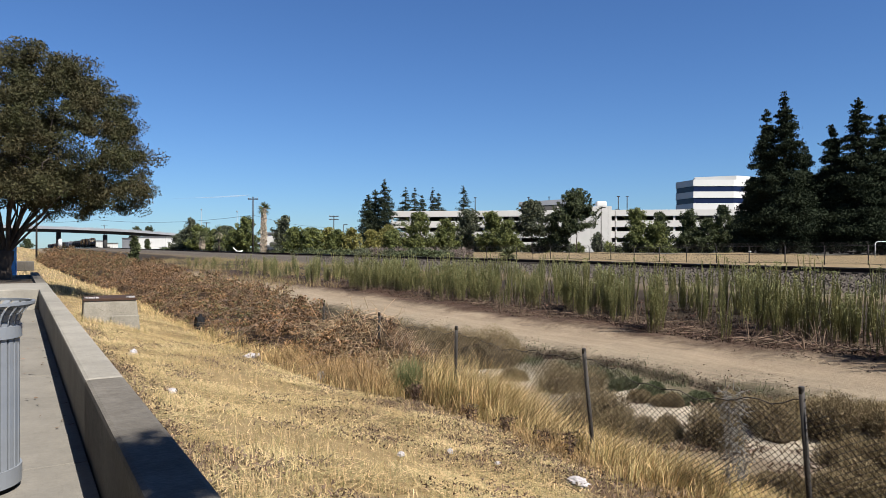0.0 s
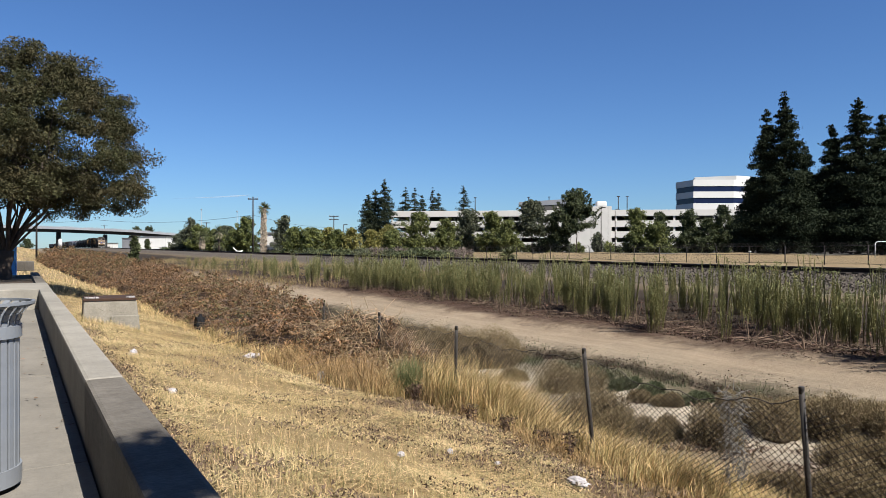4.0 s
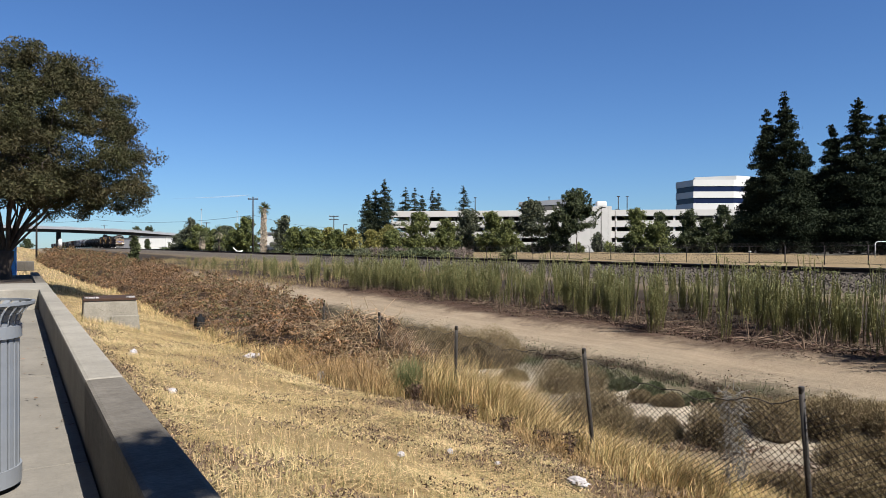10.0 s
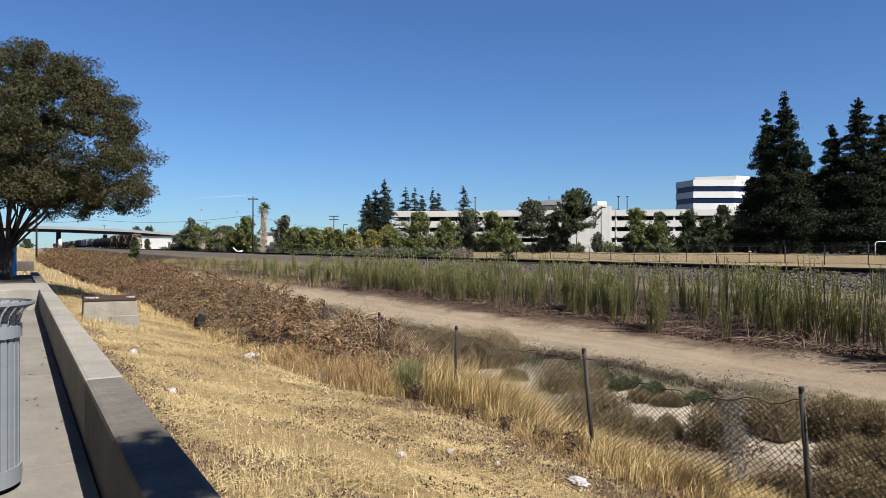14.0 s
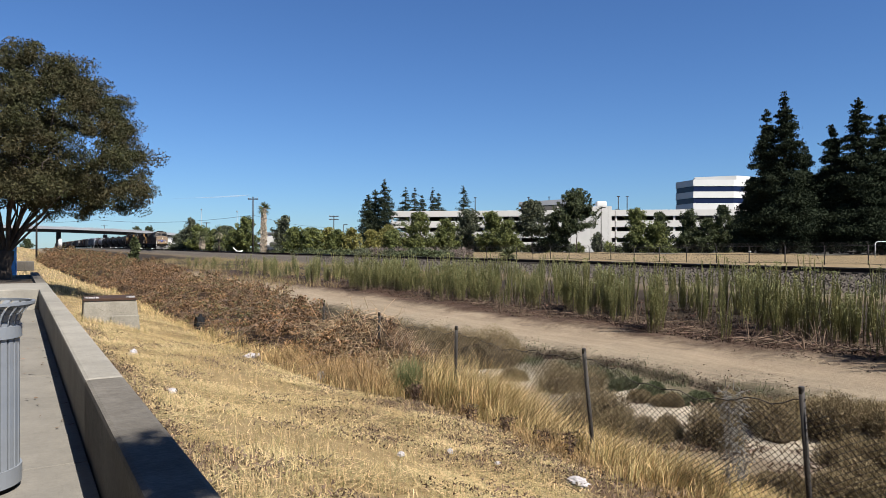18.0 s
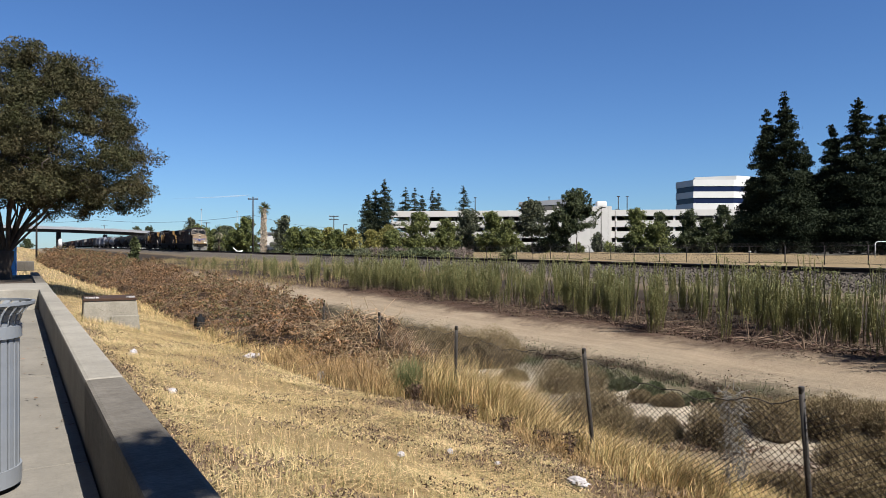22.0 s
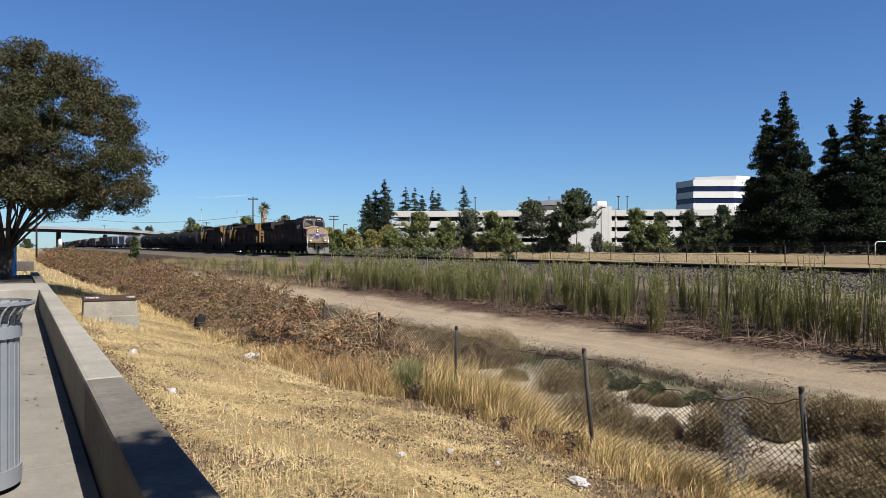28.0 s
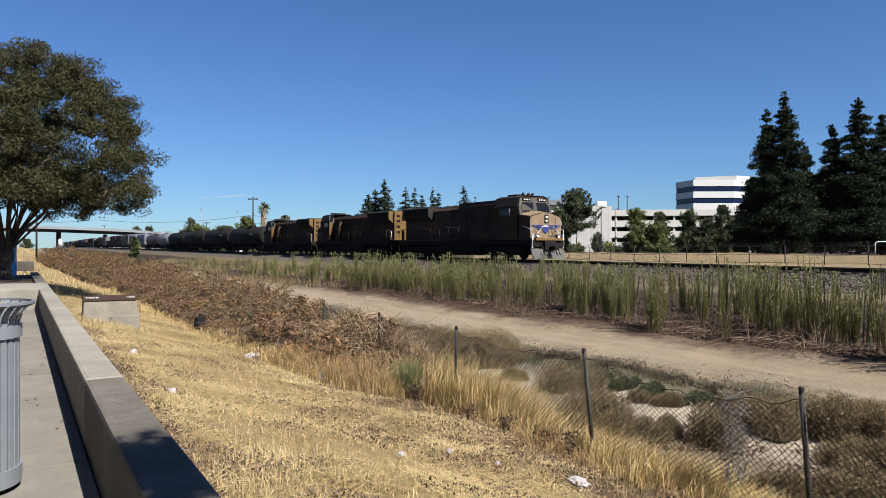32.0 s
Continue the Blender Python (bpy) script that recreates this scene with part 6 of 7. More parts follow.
# ---- poles and wires ----
def utility_pole(r, d, h, arms, label, w=1.1):
    p = plan(r, d)
    pole = thing("utility_pole", label, "utility pole", Matrix.Translation(p) @ Matrix.Rotation(-radians(HEADING), 4, "Z"), "utility poles")
    part("pole", Shape().tube([(0, 0, -0.5), (0, 0, h)], [0.15, 0.10], 8), M_POLE, pole)
    for z in arms:
        arm = part("crossarm", Shape().soft_box(-w, w, -0.07, 0.07, z - 0.09, z + 0.09, 0.02), M_POLE, pole)
        for x in (-w + 0.1, -w * 0.45, w * 0.45, w - 0.1):
            part("insulator", Shape().tube([(x, 0, z + 0.09), (x, 0, z + 0.28)], [0.05, 0.035], 6), M_GREYMETAL, arm)


utility_pole(-33.5, 125, 10.6, (10.2,), "tall brown timber utility pole by the railway", 0.9)
utility_pole(-25.4, 165, 9.2, (9.0, 8.3), "timber utility pole with two crossarms", 1.1)
utility_pole(-73.4, 220, 9.8, (9.5,), "distant timber utility pole", 1.2)
utility_pole(-60.2, 105, 10.5, (10.0,), "timber utility pole behind the street tree", 1.0)
utility_pole(-191, 400, 15.0, (14.5,), "distant timber utility pole by the overpass", 1.6)


def cable(a, b, sag, label, r=0.03):
    a, b = Vector(a), Vector(b)
    pts = [a.lerp(b, i / 24) - Vector((0, 0, sag * 4 * (i / 24) * (1 - i / 24))) for i in range(25)]
    solid("overhead_wire", Shape().tube(pts, r, 4, False), M_POLE, label, "cable", group="overhead wires")


cable(plan(-33.5, 125, 7.4), plan(-73.4, 150, 7.6), 0.9, "thin overhead wire between poles", 0.025)
cable(plan(-73.4, 150, 7.6), plan(-125, 180, 9.0), 0.9, "thin overhead wire between poles", 0.025)
cable(plan(-33.5, 125, 7.4), plan(-25.4, 165, 6.4), 0.6, "thin overhead wire between poles", 0.025)


def lamp_post(r, d, h, label):
    m = Matrix.Translation(plan(r, d)) @ Matrix.Rotation(-radians(HEADING), 4, "Z")
    lamp = thing("street_lamp", label, "street lamp", m, "street lamps")
    part("pole", Shape().tube([(0, 0, -0.3), (0, 0, h)], [0.10, 0.06], 8), M_POLE, lamp)
    part("arm", Shape().tube([(0, 0, h), (0.5, 0, h + 0.05)], 0.04, 6), M_POLE, lamp)
    part("head", Shape().soft_box(0.2, 0.85, -0.13, 0.13, h - 0.02, h + 0.12, 0.03), M_POLE, lamp)


lamp_post(-20.8, 148, 6.5, "dark slim parking-lot lamp post")
lamp_post(34.0, 140, 9.2, "dark slim parking-lot lamp post")
lamp_post(29.0, 130, 9.0, "dark slim parking-lot lamp post")
for r, d, h in ((-105, 308, 18.5), (-75.5, 260, 15.0)):
    mast = thing("slim_mast", "slim pale mast with a small head in the distance", "mast", Matrix.Translation(plan(r, d)))
    part("pole", Shape().tube([(0, 0, -0.5), (0, 0, h)], [0.12, 0.08], 6), M_GREYMETAL, mast)
    part("head", Shape().tube([(0, 0, h - 0.2), (0, 0, h + 0.4)], [0.22, 0.26], 8), M_GREYMETAL, mast)


# ---- palms ----
def fan_palm(r, d, h, crown, skirt, label, seed, girth=0.28):
    rng = np.random.default_rng(seed)
    palm = thing("fan_palm", label, "palm tree", Matrix.Translation(plant_at(r, d)))
    part("trunk", Shape().tube([(0, 0, -0.4), (0.1, 0, h * 0.5), (0, 0, h)], [girth, girth * 0.8, girth * 0.7], 10), M_BARK, palm)
    if skirt:
        n = int(900 * skirt)
        z = h - 0.5 - skirt * rng.random(n)
        a = rng.uniform(0, 6.28, n)
        rad = girth + (0.16 + 0.2 * (h - z) / max(skirt, 1)) * rng.random(n) ** 0.8
        at = np.stack([np.cos(a) * rad, np.sin(a) * rad, z], 1)
        part("skirt", array_mesh("skirt", leaves(rng, at, 0.16, 4.0, droop=2.2), 4, M_PALMSKIRT), M_PALMSKIRT, palm, "hanging skirt of dead fronds")
    fr = []
    for i in range(30):
        a, e = rng.uniform(0, 6.28), rng.uniform(-0.8, 1.35)
        way = np.array([math.cos(a) * math.cos(e), math.sin(a) * math.cos(e), math.sin(e)])
        c = np.array([0, 0, h]) + way * crown * 0.25
        for k in range(12):
            w2 = way + rng.normal(0, 0.32, 3)
            w2 /= np.linalg.norm(w2)
            s = np.cross(w2, unit(rng, 1)[0]) * 0.055
            tip = c + w2 * crown * 0.8 * rng.uniform(0.75, 1.1) - np.array([0, 0, 0.22 * crown * (1.3 - way[2])])
            fr.append([c - s, c + s, tip + s * 0.2, tip - s * 0.2])
        s = np.cross(way, [0.3, 0.2, 1]) * 0.03
        fr.append([np.array([0, 0, h]) - s, np.array([0, 0, h]) + s, c + s, c - s])
    part("fronds", array_mesh("fronds", np.array(fr), 4, M_PALM), M_PALM, palm)


fan_palm(-35.4, 140, 9.3, 1.3, 8.4, "tall fan palm with a shaggy dead skirt", 5, 0.2)
fan_palm(-56.4, 166, 3.9, 1.7, 2.2, "short fan palm with a pale skirt", 6, 0.25)
fan_palm(-50.6, 160, 4.8, 1.9, 0.8, "bushy palm among trees", 7, 0.3)
fan_palm(7.0, 76, 0.6, 1.15, 0, "young palm beside the railway", 9, 0.15)


# ---- far fence behind the railway ----
def build_far_fence():
    X, step = 56.0, 3.45
    fence = thing("security_fence", "chain-link security fence with angled barbed-wire arms", "fence")
    ys = [-8 + i * step for i in range(32)]
    for i, y in enumerate(ys):
        g = float(lift(X, y))
        post = part("post", Shape().tube([(X, y, g - 0.2), (X, y, g + 1.5)], 0.045, 6), M_GALV, fence)
        part("barb_arm", Shape().tube([(X, y, g + 1.5), (X - 0.22, y + 0.05, g + 1.78)], 0.022, 5), M_GALV, post)
    for z in (1.48, 0.75, 0.06):
        part("rail", Shape().tube([(X, y, float(lift(X, y)) + z) for y in ys], 0.017, 5), M_GALV, fence)
    for k in range(3):
        part("barbed_wire", Shape().tube([(X - 0.06 - 0.07 * k, y, float(lift(X, y)) + 1.58 + 0.09 * k) for y in ys], 0.006, 3, False), M_WIRE, fence)
    for y0, y1 in zip(ys, ys[1:]):
        g = float(lift(X, y0))
        w = Shape()
        for k in range(26):
            y = y0 + (y1 - y0) * k / 26
            for s in (-1, 1):
                a = Vector((X, y, g + 0.06))
                b = Vector((X, min(max(y + s * 1.42, y0), y1), g + 0.06 + min(1.42, abs(min(max(y + s * 1.42, y0), y1) - y))))
                w.tube([a, b], 0.0035, 3, False)
        part("chain_link", w, M_WIRE, fence)


build_far_fence()
# a folded white frame dumped beyond the track
junk = thing("folded_frame", "dumped white folded metal frame by the railway", "junk", Matrix.Translation(plant_at(-43.5, 150)) @ Matrix.Rotation(-radians(HEADING), 4, "Z"))
for a, b in (((-0.9, 0, 1.3), (0.3, 0, 0.1)), ((0.3, 0, 0.1), (1.1, 0, 0.75)), ((-0.2, 0, 0.55), (0.9, 0, 0.5))):
    part("bar", Shape().tube([a, b], 0.13, 8), M_WHITE, junk)
# a bent pale steel hoop at the edge of the lot
hoop = thing("steel_hoop", "pale bent steel hoop behind the fence", "barrier", Matrix.Translation(plant_at(44.5, 73)))
part("hoop", Shape().tube([(0, 0, -0.1), (0, 0, 1.35), (0.15, -0.05, 1.55), (0.6, -0.3, 1.6), (1.3, -0.7, 1.6)], 0.04, 6), M_WHITE, hoop)


# a thin high vapour trail
vapour = bpy.data.materials.new("vapour")
vapour.use_nodes = True
vn, vl = vapour.node_tree.nodes, vapour.node_tree.links
vn["Principled BSDF"].inputs["Base Color"].default_value = (0.45, 0.47, 0.49, 1)
vn["Principled BSDF"].inputs["Alpha"].default_value = 0.22
trail_line = [plan(-1500 + 425 * i / 30, 3950, 284 + 4 * i / 30 + 14 * (i / 30) ** 2) for i in range(31)]
trail = Shape().tube(trail_line, [0.5 + 5.0 * (i / 30) ** 1.5 * (1 - max(0, i - 24) / 7) for i in range(31)], 8)
solid("vapour_trail", trail, vapour, "thin white vapour trail low in the sky", "cloud", kind="structure")

# ---- train ----
def wheelset(r):
    s = Shape()
    for x in (-0.78, 0.66):
        s.tube([(x, 0, 0), (x + 0.12, 0, 0)], r, 20)
    s.tube([(-0.75, 0, 0), (0.75, 0, 0)], 0.09, 8)
    for k in range(5):
        a = k * 2 * math.pi / 5
        for x in (-0.80, 0.79):
            s.box(x - 0.005, x + 0.015, math.cos(a) * r * 0.5 - 0.05, math.cos(a) * r * 0.5 + 0.05, math.sin(a) * r * 0.5 - 0.05, math.sin(a) * r * 0.5 + 0.05)
    return s.mesh("wheelset", M_FRAME)


WHEEL_BIG, WHEEL_SMALL = wheelset(0.53), wheelset(0.46)


def bogie(car, y, axles, r, mesh, spread):
    b = part("bogie", Shape().soft_box(-1.12, -0.98, y - spread - 0.55, y + spread + 0.55, r - 0.18, r + 0.48, 0.04)
             .soft_box(0.98, 1.12, y - spread - 0.55, y + spread + 0.55, r - 0.18, r + 0.48, 0.04).box(-1.0, 1.0, y - 0.3, y + 0.3, r, r + 0.45), M_FRAME, car)
    for i in range(axles):
        yy = y - spread + 2 * spread * i / (axles - 1)
        part("wheelset", mesh, M_FRAME, b, m=pose(0, yy, r))
        part("axle_box", Shape().soft_box(-1.2, -1.1, yy - 0.17, yy + 0.17, r - 0.15, r + 0.17, 0.03), M_FRAME, b)
    return b


def handrail(car, pts, mat=None, r=0.017):
    part("handrail", Shape().tube(pts, r, 5), mat or M_SHADEDSIDE, car)


def locomotive(label, side_mat, seed, lit):
    """A six-axle diesel; y runs from the nose to the rear, z from the rail up."""
    L = 21.6
    loco = thing("locomotive", label, "locomotive", group="locomotives")
    part("underframe", Shape().soft_box(-1.52, 1.52, 0.55, L - 0.35, 1.12, 1.60, 0.03), M_FRAME, loco)
    part("traction_gear", Shape().soft_box(-0.95, 0.95, 0.9, L - 0.9, 0.42, 1.14, 0.05), M_FRAME, loco, "dark underbody block added to close the bright gap between the wheels")
    part("sill_stripe", Shape().box(-1.53, 1.53, 0.6, L - 0.4, 1.50, 1.60), side_mat, loco, "side sill in the grimy, shade-darkened paint")
    tank = [(-1.45, 0.62), (-1.2, 0.28), (1.2, 0.28), (1.45, 0.62), (1.45, 1.18), (-1.45, 1.18)]
    part("fuel_tank", Shape().prism(tank, 7.3, 14.3), M_FRAME, loco)
    for y in (4.4, L - 4.4):
        bogie(loco, y, 3, 0.53, WHEEL_BIG, 1.95)
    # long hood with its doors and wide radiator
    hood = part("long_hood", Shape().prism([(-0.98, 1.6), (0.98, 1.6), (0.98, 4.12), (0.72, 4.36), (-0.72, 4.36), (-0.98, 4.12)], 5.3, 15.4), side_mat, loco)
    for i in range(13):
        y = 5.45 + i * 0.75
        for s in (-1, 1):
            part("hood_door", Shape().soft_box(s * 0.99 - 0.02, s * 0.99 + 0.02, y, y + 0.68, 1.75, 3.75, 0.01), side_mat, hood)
    if lit:
        for k in range(6):
            z = 3.12 - 0.2 * k
            wave = [(-1.022, 9.9 + 0.31 * i, z + 0.06 * math.sin(0.75 * i)) for i in range(11)]
            part("emblem_stripe", Shape().add([(x, y, z + 0.045) for x, y, z in wave] + [(x, y, z - 0.045) for x, y, z in wave] + [(x + 0.02, y, z + 0.045) for x, y, z in wave] + [(x + 0.02, y, z - 0.045) for x, y, z in wave],
                 [(i, i + 11, i + 12, i + 1) for i in range(10)] + [(i + 22, i + 23, i + 34, i + 33) for i in range(10)] + [(i, i + 1, i + 23, i + 22) for i in range(10)] + [(i + 11, i + 33, i + 34, i + 12) for i in range(10)]), M_EMBLEM, hood, "faded grey waving stripe")
        part("dynamic_brake_housing", Shape().prism([(-1.05, 4.1), (1.05, 4.1), (0.92, 4.62), (-0.92, 4.62)], 5.25, 11.2), M_ROOFGREY, loco, "raised grey housing on the hood")
        part("inverter_cab", Shape().soft_box(-1.5, -0.985, 4.85, 8.7, 1.62, 4.28, 0.05), side_mat, loco, "equipment cabinet behind the cab")
    else:
        # sun-facing panels keep the yellow; the sides use the darkened copy
        for s in (-1, 1):
            x0, x1 = sorted((s * 0.99, s * 1.54))
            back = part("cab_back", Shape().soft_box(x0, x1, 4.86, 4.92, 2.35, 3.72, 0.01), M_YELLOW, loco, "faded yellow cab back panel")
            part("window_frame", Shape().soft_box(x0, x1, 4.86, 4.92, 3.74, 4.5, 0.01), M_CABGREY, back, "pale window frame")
            part("cab_door_window", Shape().box(s * 1.27 - 0.17, s * 1.27 + 0.17, 4.92, 4.935, 3.84, 4.4), M_DARKGLASS, back)
            part("air_filter_cabinet", Shape().soft_box(min(s * 0.98, s * 1.4), max(s * 0.98, s * 1.4), 6.6, 7.6, 1.62, 3.9, 0.03), side_mat, loco)
            handrail(loco, [(s * 1.46, 7.68, 1.62), (s * 1.46, 7.68, 3.3), (s * 1.1, 7.68, 3.7)], M_YELLOW, 0.05)
    part("roof_strip", Shape().prism([(-0.74, 4.355), (0.74, 4.355), (0.6, 4.47), (-0.6, 4.47)], 5.3, 15.4), M_ROOFGREY, loco)
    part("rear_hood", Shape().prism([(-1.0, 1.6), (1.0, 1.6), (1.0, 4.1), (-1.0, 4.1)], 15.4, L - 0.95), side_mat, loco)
    wings = part("radiator", Shape().prism([(-1.0, 3.25), (1.0, 3.25), (1.52, 3.72), (1.52, 4.42), (1.35, 4.56), (-1.35, 4.56), (-1.52, 4.42), (-1.52, 3.72)], 15.5, L - 1.15), M_ROOFGREY, loco, "wide overhanging radiator housing")
    for s in (-1, 1):
        part("radiator_grille", Shape().box(s * 1.525 - 0.01, s * 1.525 + 0.01, 15.8, L - 1.5, 3.8, 4.35), M_FRAME, wings)
        part("wing_end", Shape().prism([(s * 1.0, 3.3), (s * 1.5, 3.74), (s * 1.5, 4.4), (s * 1.34, 4.52), (s * 1.0, 4.52)], L - 1.15, L - 1.11), M_YELLOW, wings, "faded yellow radiator end")
    rear = part("rear_end", Shape().soft_box(-0.98, 0.98, L - 0.96, L - 0.84, 1.6, 4.5, 0.03), M_YELLOW, loco, "faded yellow hood end")
    for z in (2.3, 2.85, 3.4, 3.9):
        part("dark_hatch", Shape().box(0.35, 0.75, L - 0.84, L - 0.825, z, z + 0.22), M_FRAME, rear)
    for z in (1.9, 2.2, 2.5, 2.8, 3.1, 3.4, 3.7, 4.0):
        part("grab_rung", Shape().tube([(-0.85, L - 0.80, z), (-0.45, L - 0.80, z)], 0.02, 5), M_FRAME, rear)
    part("rear_louvre", Shape().box(-0.35, 0.15, L - 0.84, L - 0.82, 3.55, 4.1), M_FRAME, rear)
    # side colour on these end panels stands for the shadow across them
    for x in (-1.45, 1.2):
        part("end_walkway_panel", Shape().soft_box(x, x + 0.25, L - 0.95, L - 0.85, 1.3, 2.55, 0.02), side_mat, rear)
    part("exhaust", Shape().soft_box(-0.35, 0.35, 9.6, 10.6, 4.44, 4.62, 0.03), M_FRAME, loco)
    for y in (7.2, 12.3, 13.6):
        part("roof_hatch", Shape().soft_box(-0.5, 0.5, y, y + 0.8, 4.44, 4.55, 0.02), M_ROOFGREY, loco)
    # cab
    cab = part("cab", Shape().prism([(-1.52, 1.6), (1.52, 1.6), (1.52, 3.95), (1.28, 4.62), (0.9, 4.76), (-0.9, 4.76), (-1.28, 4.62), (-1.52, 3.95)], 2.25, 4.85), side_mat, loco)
    part("cab_roof", Shape().prism([(-1.56, 3.98), (-1.31, 4.66), (-0.92, 4.80), (0.92, 4.80), (1.31, 4.66), (1.56, 3.98), (1.50, 3.98), (1.26, 4.62), (0.88, 4.762), (-0.88, 4.762), (-1.26, 4.62), (-1.50, 3.98)], 2.2, 5.2), M_ROOFGREY, cab)
    # the front of the cab leans back: a grey panel with two windscreens
    slope = [(-1.50, 1.95, 3.30), (1.50, 1.95, 3.30), (1.50, 2.05, 3.95), (1.25, 2.26, 4.62), (0.88, 2.30, 4.78), (-0.88, 2.30, 4.78), (-1.25, 2.26, 4.62), (-1.50, 2.05, 3.95)]
    back = [(x, 2.6, z) for x, y, z in slope]
    n = len(slope)
    part("cab_front", Shape().add(slope + back, [tuple(range(n)), tuple(range(2 * n - 1, n - 1, -1))] + [(i, n + i, n + (i + 1) % n, (i + 1) % n) for i in range(n)]), M_CABFRONT, cab)
    for s in (-1, 1):
        pane = [(s * 0.16, 1.985, 3.56), (s * 1.30, 1.985, 3.56), (s * 1.30, 2.045, 3.95), (s * 1.12, 2.13, 4.26), (s * 0.16, 2.13, 4.26)]
        inner = [(x, y + 0.09, z) for x, y, z in pane]
        part("windscreen", Shape().add(pane + inner, [(0, 1, 2, 3, 4) if s > 0 else (4, 3, 2, 1, 0), (5, 6, 7, 8, 9)] + [(i, (i + 1) % 5, 5 + (i + 1) % 5, 5 + i) for i in range(5)]), M_DARKGLASS, cab, "dark windscreen")
        part("number_board", Shape().soft_box(s * 0.72 - 0.38, s * 0.72 + 0.38, 2.14, 2.24, 4.36, 4.58, 0.02), M_FRAME, cab, "black number board")
        for k in range(4):
            x = s * 0.72 - 0.24 + k * 0.16
            part("board_bar", Shape().box(x - 0.04, x + 0.04, 2.125, 2.14, 4.42, 4.53), M_WHITE, cab)
    for s in (-1, 1):
        part("side_window", Shape().box(s * 1.525 - 0.01, s * 1.525 + 0.01, 3.3, 4.4, 3.3, 3.8), M_DARKGLASS, cab, "dark side window")
    part("mirror", Shape().soft_box(-1.68, -1.60, 3.0, 3.1, 3.3, 3.8, 0.02), M_GREYMETAL, cab)
    for x in (-0.5, 0.0, 0.4):
        part("horn", Shape().tube([(x, 3.2, 4.80), (x, 2.8, 4.98)], [0.05, 0.10], 6), M_ROOFGREY, cab)
    part("roof_unit", Shape().soft_box(-0.7, 0.7, 3.4, 4.6, 4.79, 4.95, 0.04), M_ROOFGREY, cab)
    # nose
    low = [(-1.45, 0.82, 1.6), (1.45, 0.82, 1.6), (1.46, 2.1, 1.6), (-1.46, 2.1, 1.6)]
    high = [(-1.43, 0.86, 3.16), (1.43, 0.86, 3.16), (1.46, 2.1, 3.34), (-1.46, 2.1, 3.34)]
    peak = [(-0.35, 0.88, 3.44), (0.35, 0.88, 3.44), (0.35, 2.1, 3.62), (-0.35, 2.1, 3.62)]
    nose = part("nose", Shape().add(low + high + peak, [(3, 2, 1, 0), (0, 1, 5, 9, 8, 4), (1, 2, 6, 5), (3, 0, 4, 7), (5, 6, 10, 9), (4, 8, 11, 7), (8, 9, 10, 11)]), side_mat, loco, "blunt low nose")
    plate = [(-1.44, 1.62), (1.44, 1.62), (1.44, 2.95), (1.28, 3.16), (0.40, 3.42), (-0.40, 3.42), (-1.28, 3.16), (-1.44, 2.95)]
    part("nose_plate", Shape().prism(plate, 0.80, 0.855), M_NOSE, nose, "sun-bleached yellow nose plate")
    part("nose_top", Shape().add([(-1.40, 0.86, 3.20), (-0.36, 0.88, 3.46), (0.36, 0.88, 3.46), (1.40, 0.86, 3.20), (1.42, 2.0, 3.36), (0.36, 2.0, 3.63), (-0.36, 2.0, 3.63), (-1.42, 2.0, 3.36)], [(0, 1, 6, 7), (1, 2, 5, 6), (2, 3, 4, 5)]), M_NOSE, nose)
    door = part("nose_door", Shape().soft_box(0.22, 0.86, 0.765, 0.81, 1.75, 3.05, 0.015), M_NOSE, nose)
    for x in (0.20, 0.87):
        part("door_seal", Shape().box(x, x + 0.03, 0.785, 0.80, 1.72, 3.08), M_FRAME, door)
    part("nose_light_housing", Shape().soft_box(-0.13, 0.13, 0.72, 0.82, 2.74, 3.30, 0.03), M_ROOFGREY, nose)
    for z in (2.88, 3.14):
        part("headlight", Shape().tube([(0, 0.70, z), (0, 0.76, z)], 0.062, 12), M_LAMP if lit else M_GREYMETAL, nose, "round headlight")
    # shield and wings in blue and red, as plain shapes
    y = 0.735
    part("shield", Shape().prism([(-0.30, 2.15), (-0.05, 1.95), (0.20, 2.15), (0.24, 2.55), (-0.34, 2.55)], y, y + 0.05), M_DECAL, nose, "blue shield decal")
    part("shield_band", Shape().prism([(-0.28, 2.44), (0.18, 2.44), (0.18, 2.52), (-0.28, 2.52)], y - 0.01, y), M_WHITE, nose)
    for s in (-1, 1):
        for k in range(3):
            z = 2.52 - 0.11 * k
            x0, x1 = sorted((s * 0.30, s * (1.30 - 0.24 * k)))
            part("wing_bar", Shape().box(x0, x1, y + 0.005, y + 0.066, z - 0.035, z + 0.035), M_DECAL, nose)
    part("anticlimber", Shape().soft_box(-1.25, 1.25, 0.35, 0.85, 1.42, 1.60, 0.03), M_YELLOW, loco)
    part("front_step_panel", Shape().soft_box(-1.45, 1.45, 0.48, 0.62, 0.95, 1.45, 0.03), M_FRAME, loco)
    for x in (-1.02, 0.90):
        part("light_housing", Shape().soft_box(x - 0.14, x + 0.14, 0.44, 0.62, 1.58, 1.86, 0.02), M_FRAME, loco)
        part("ditch_light", Shape().tube([(x, 0.36, 1.72), (x, 0.46, 1.72)], 0.065, 12), M_LAMP if lit else M_GREYMETAL, loco, "round ditch light")
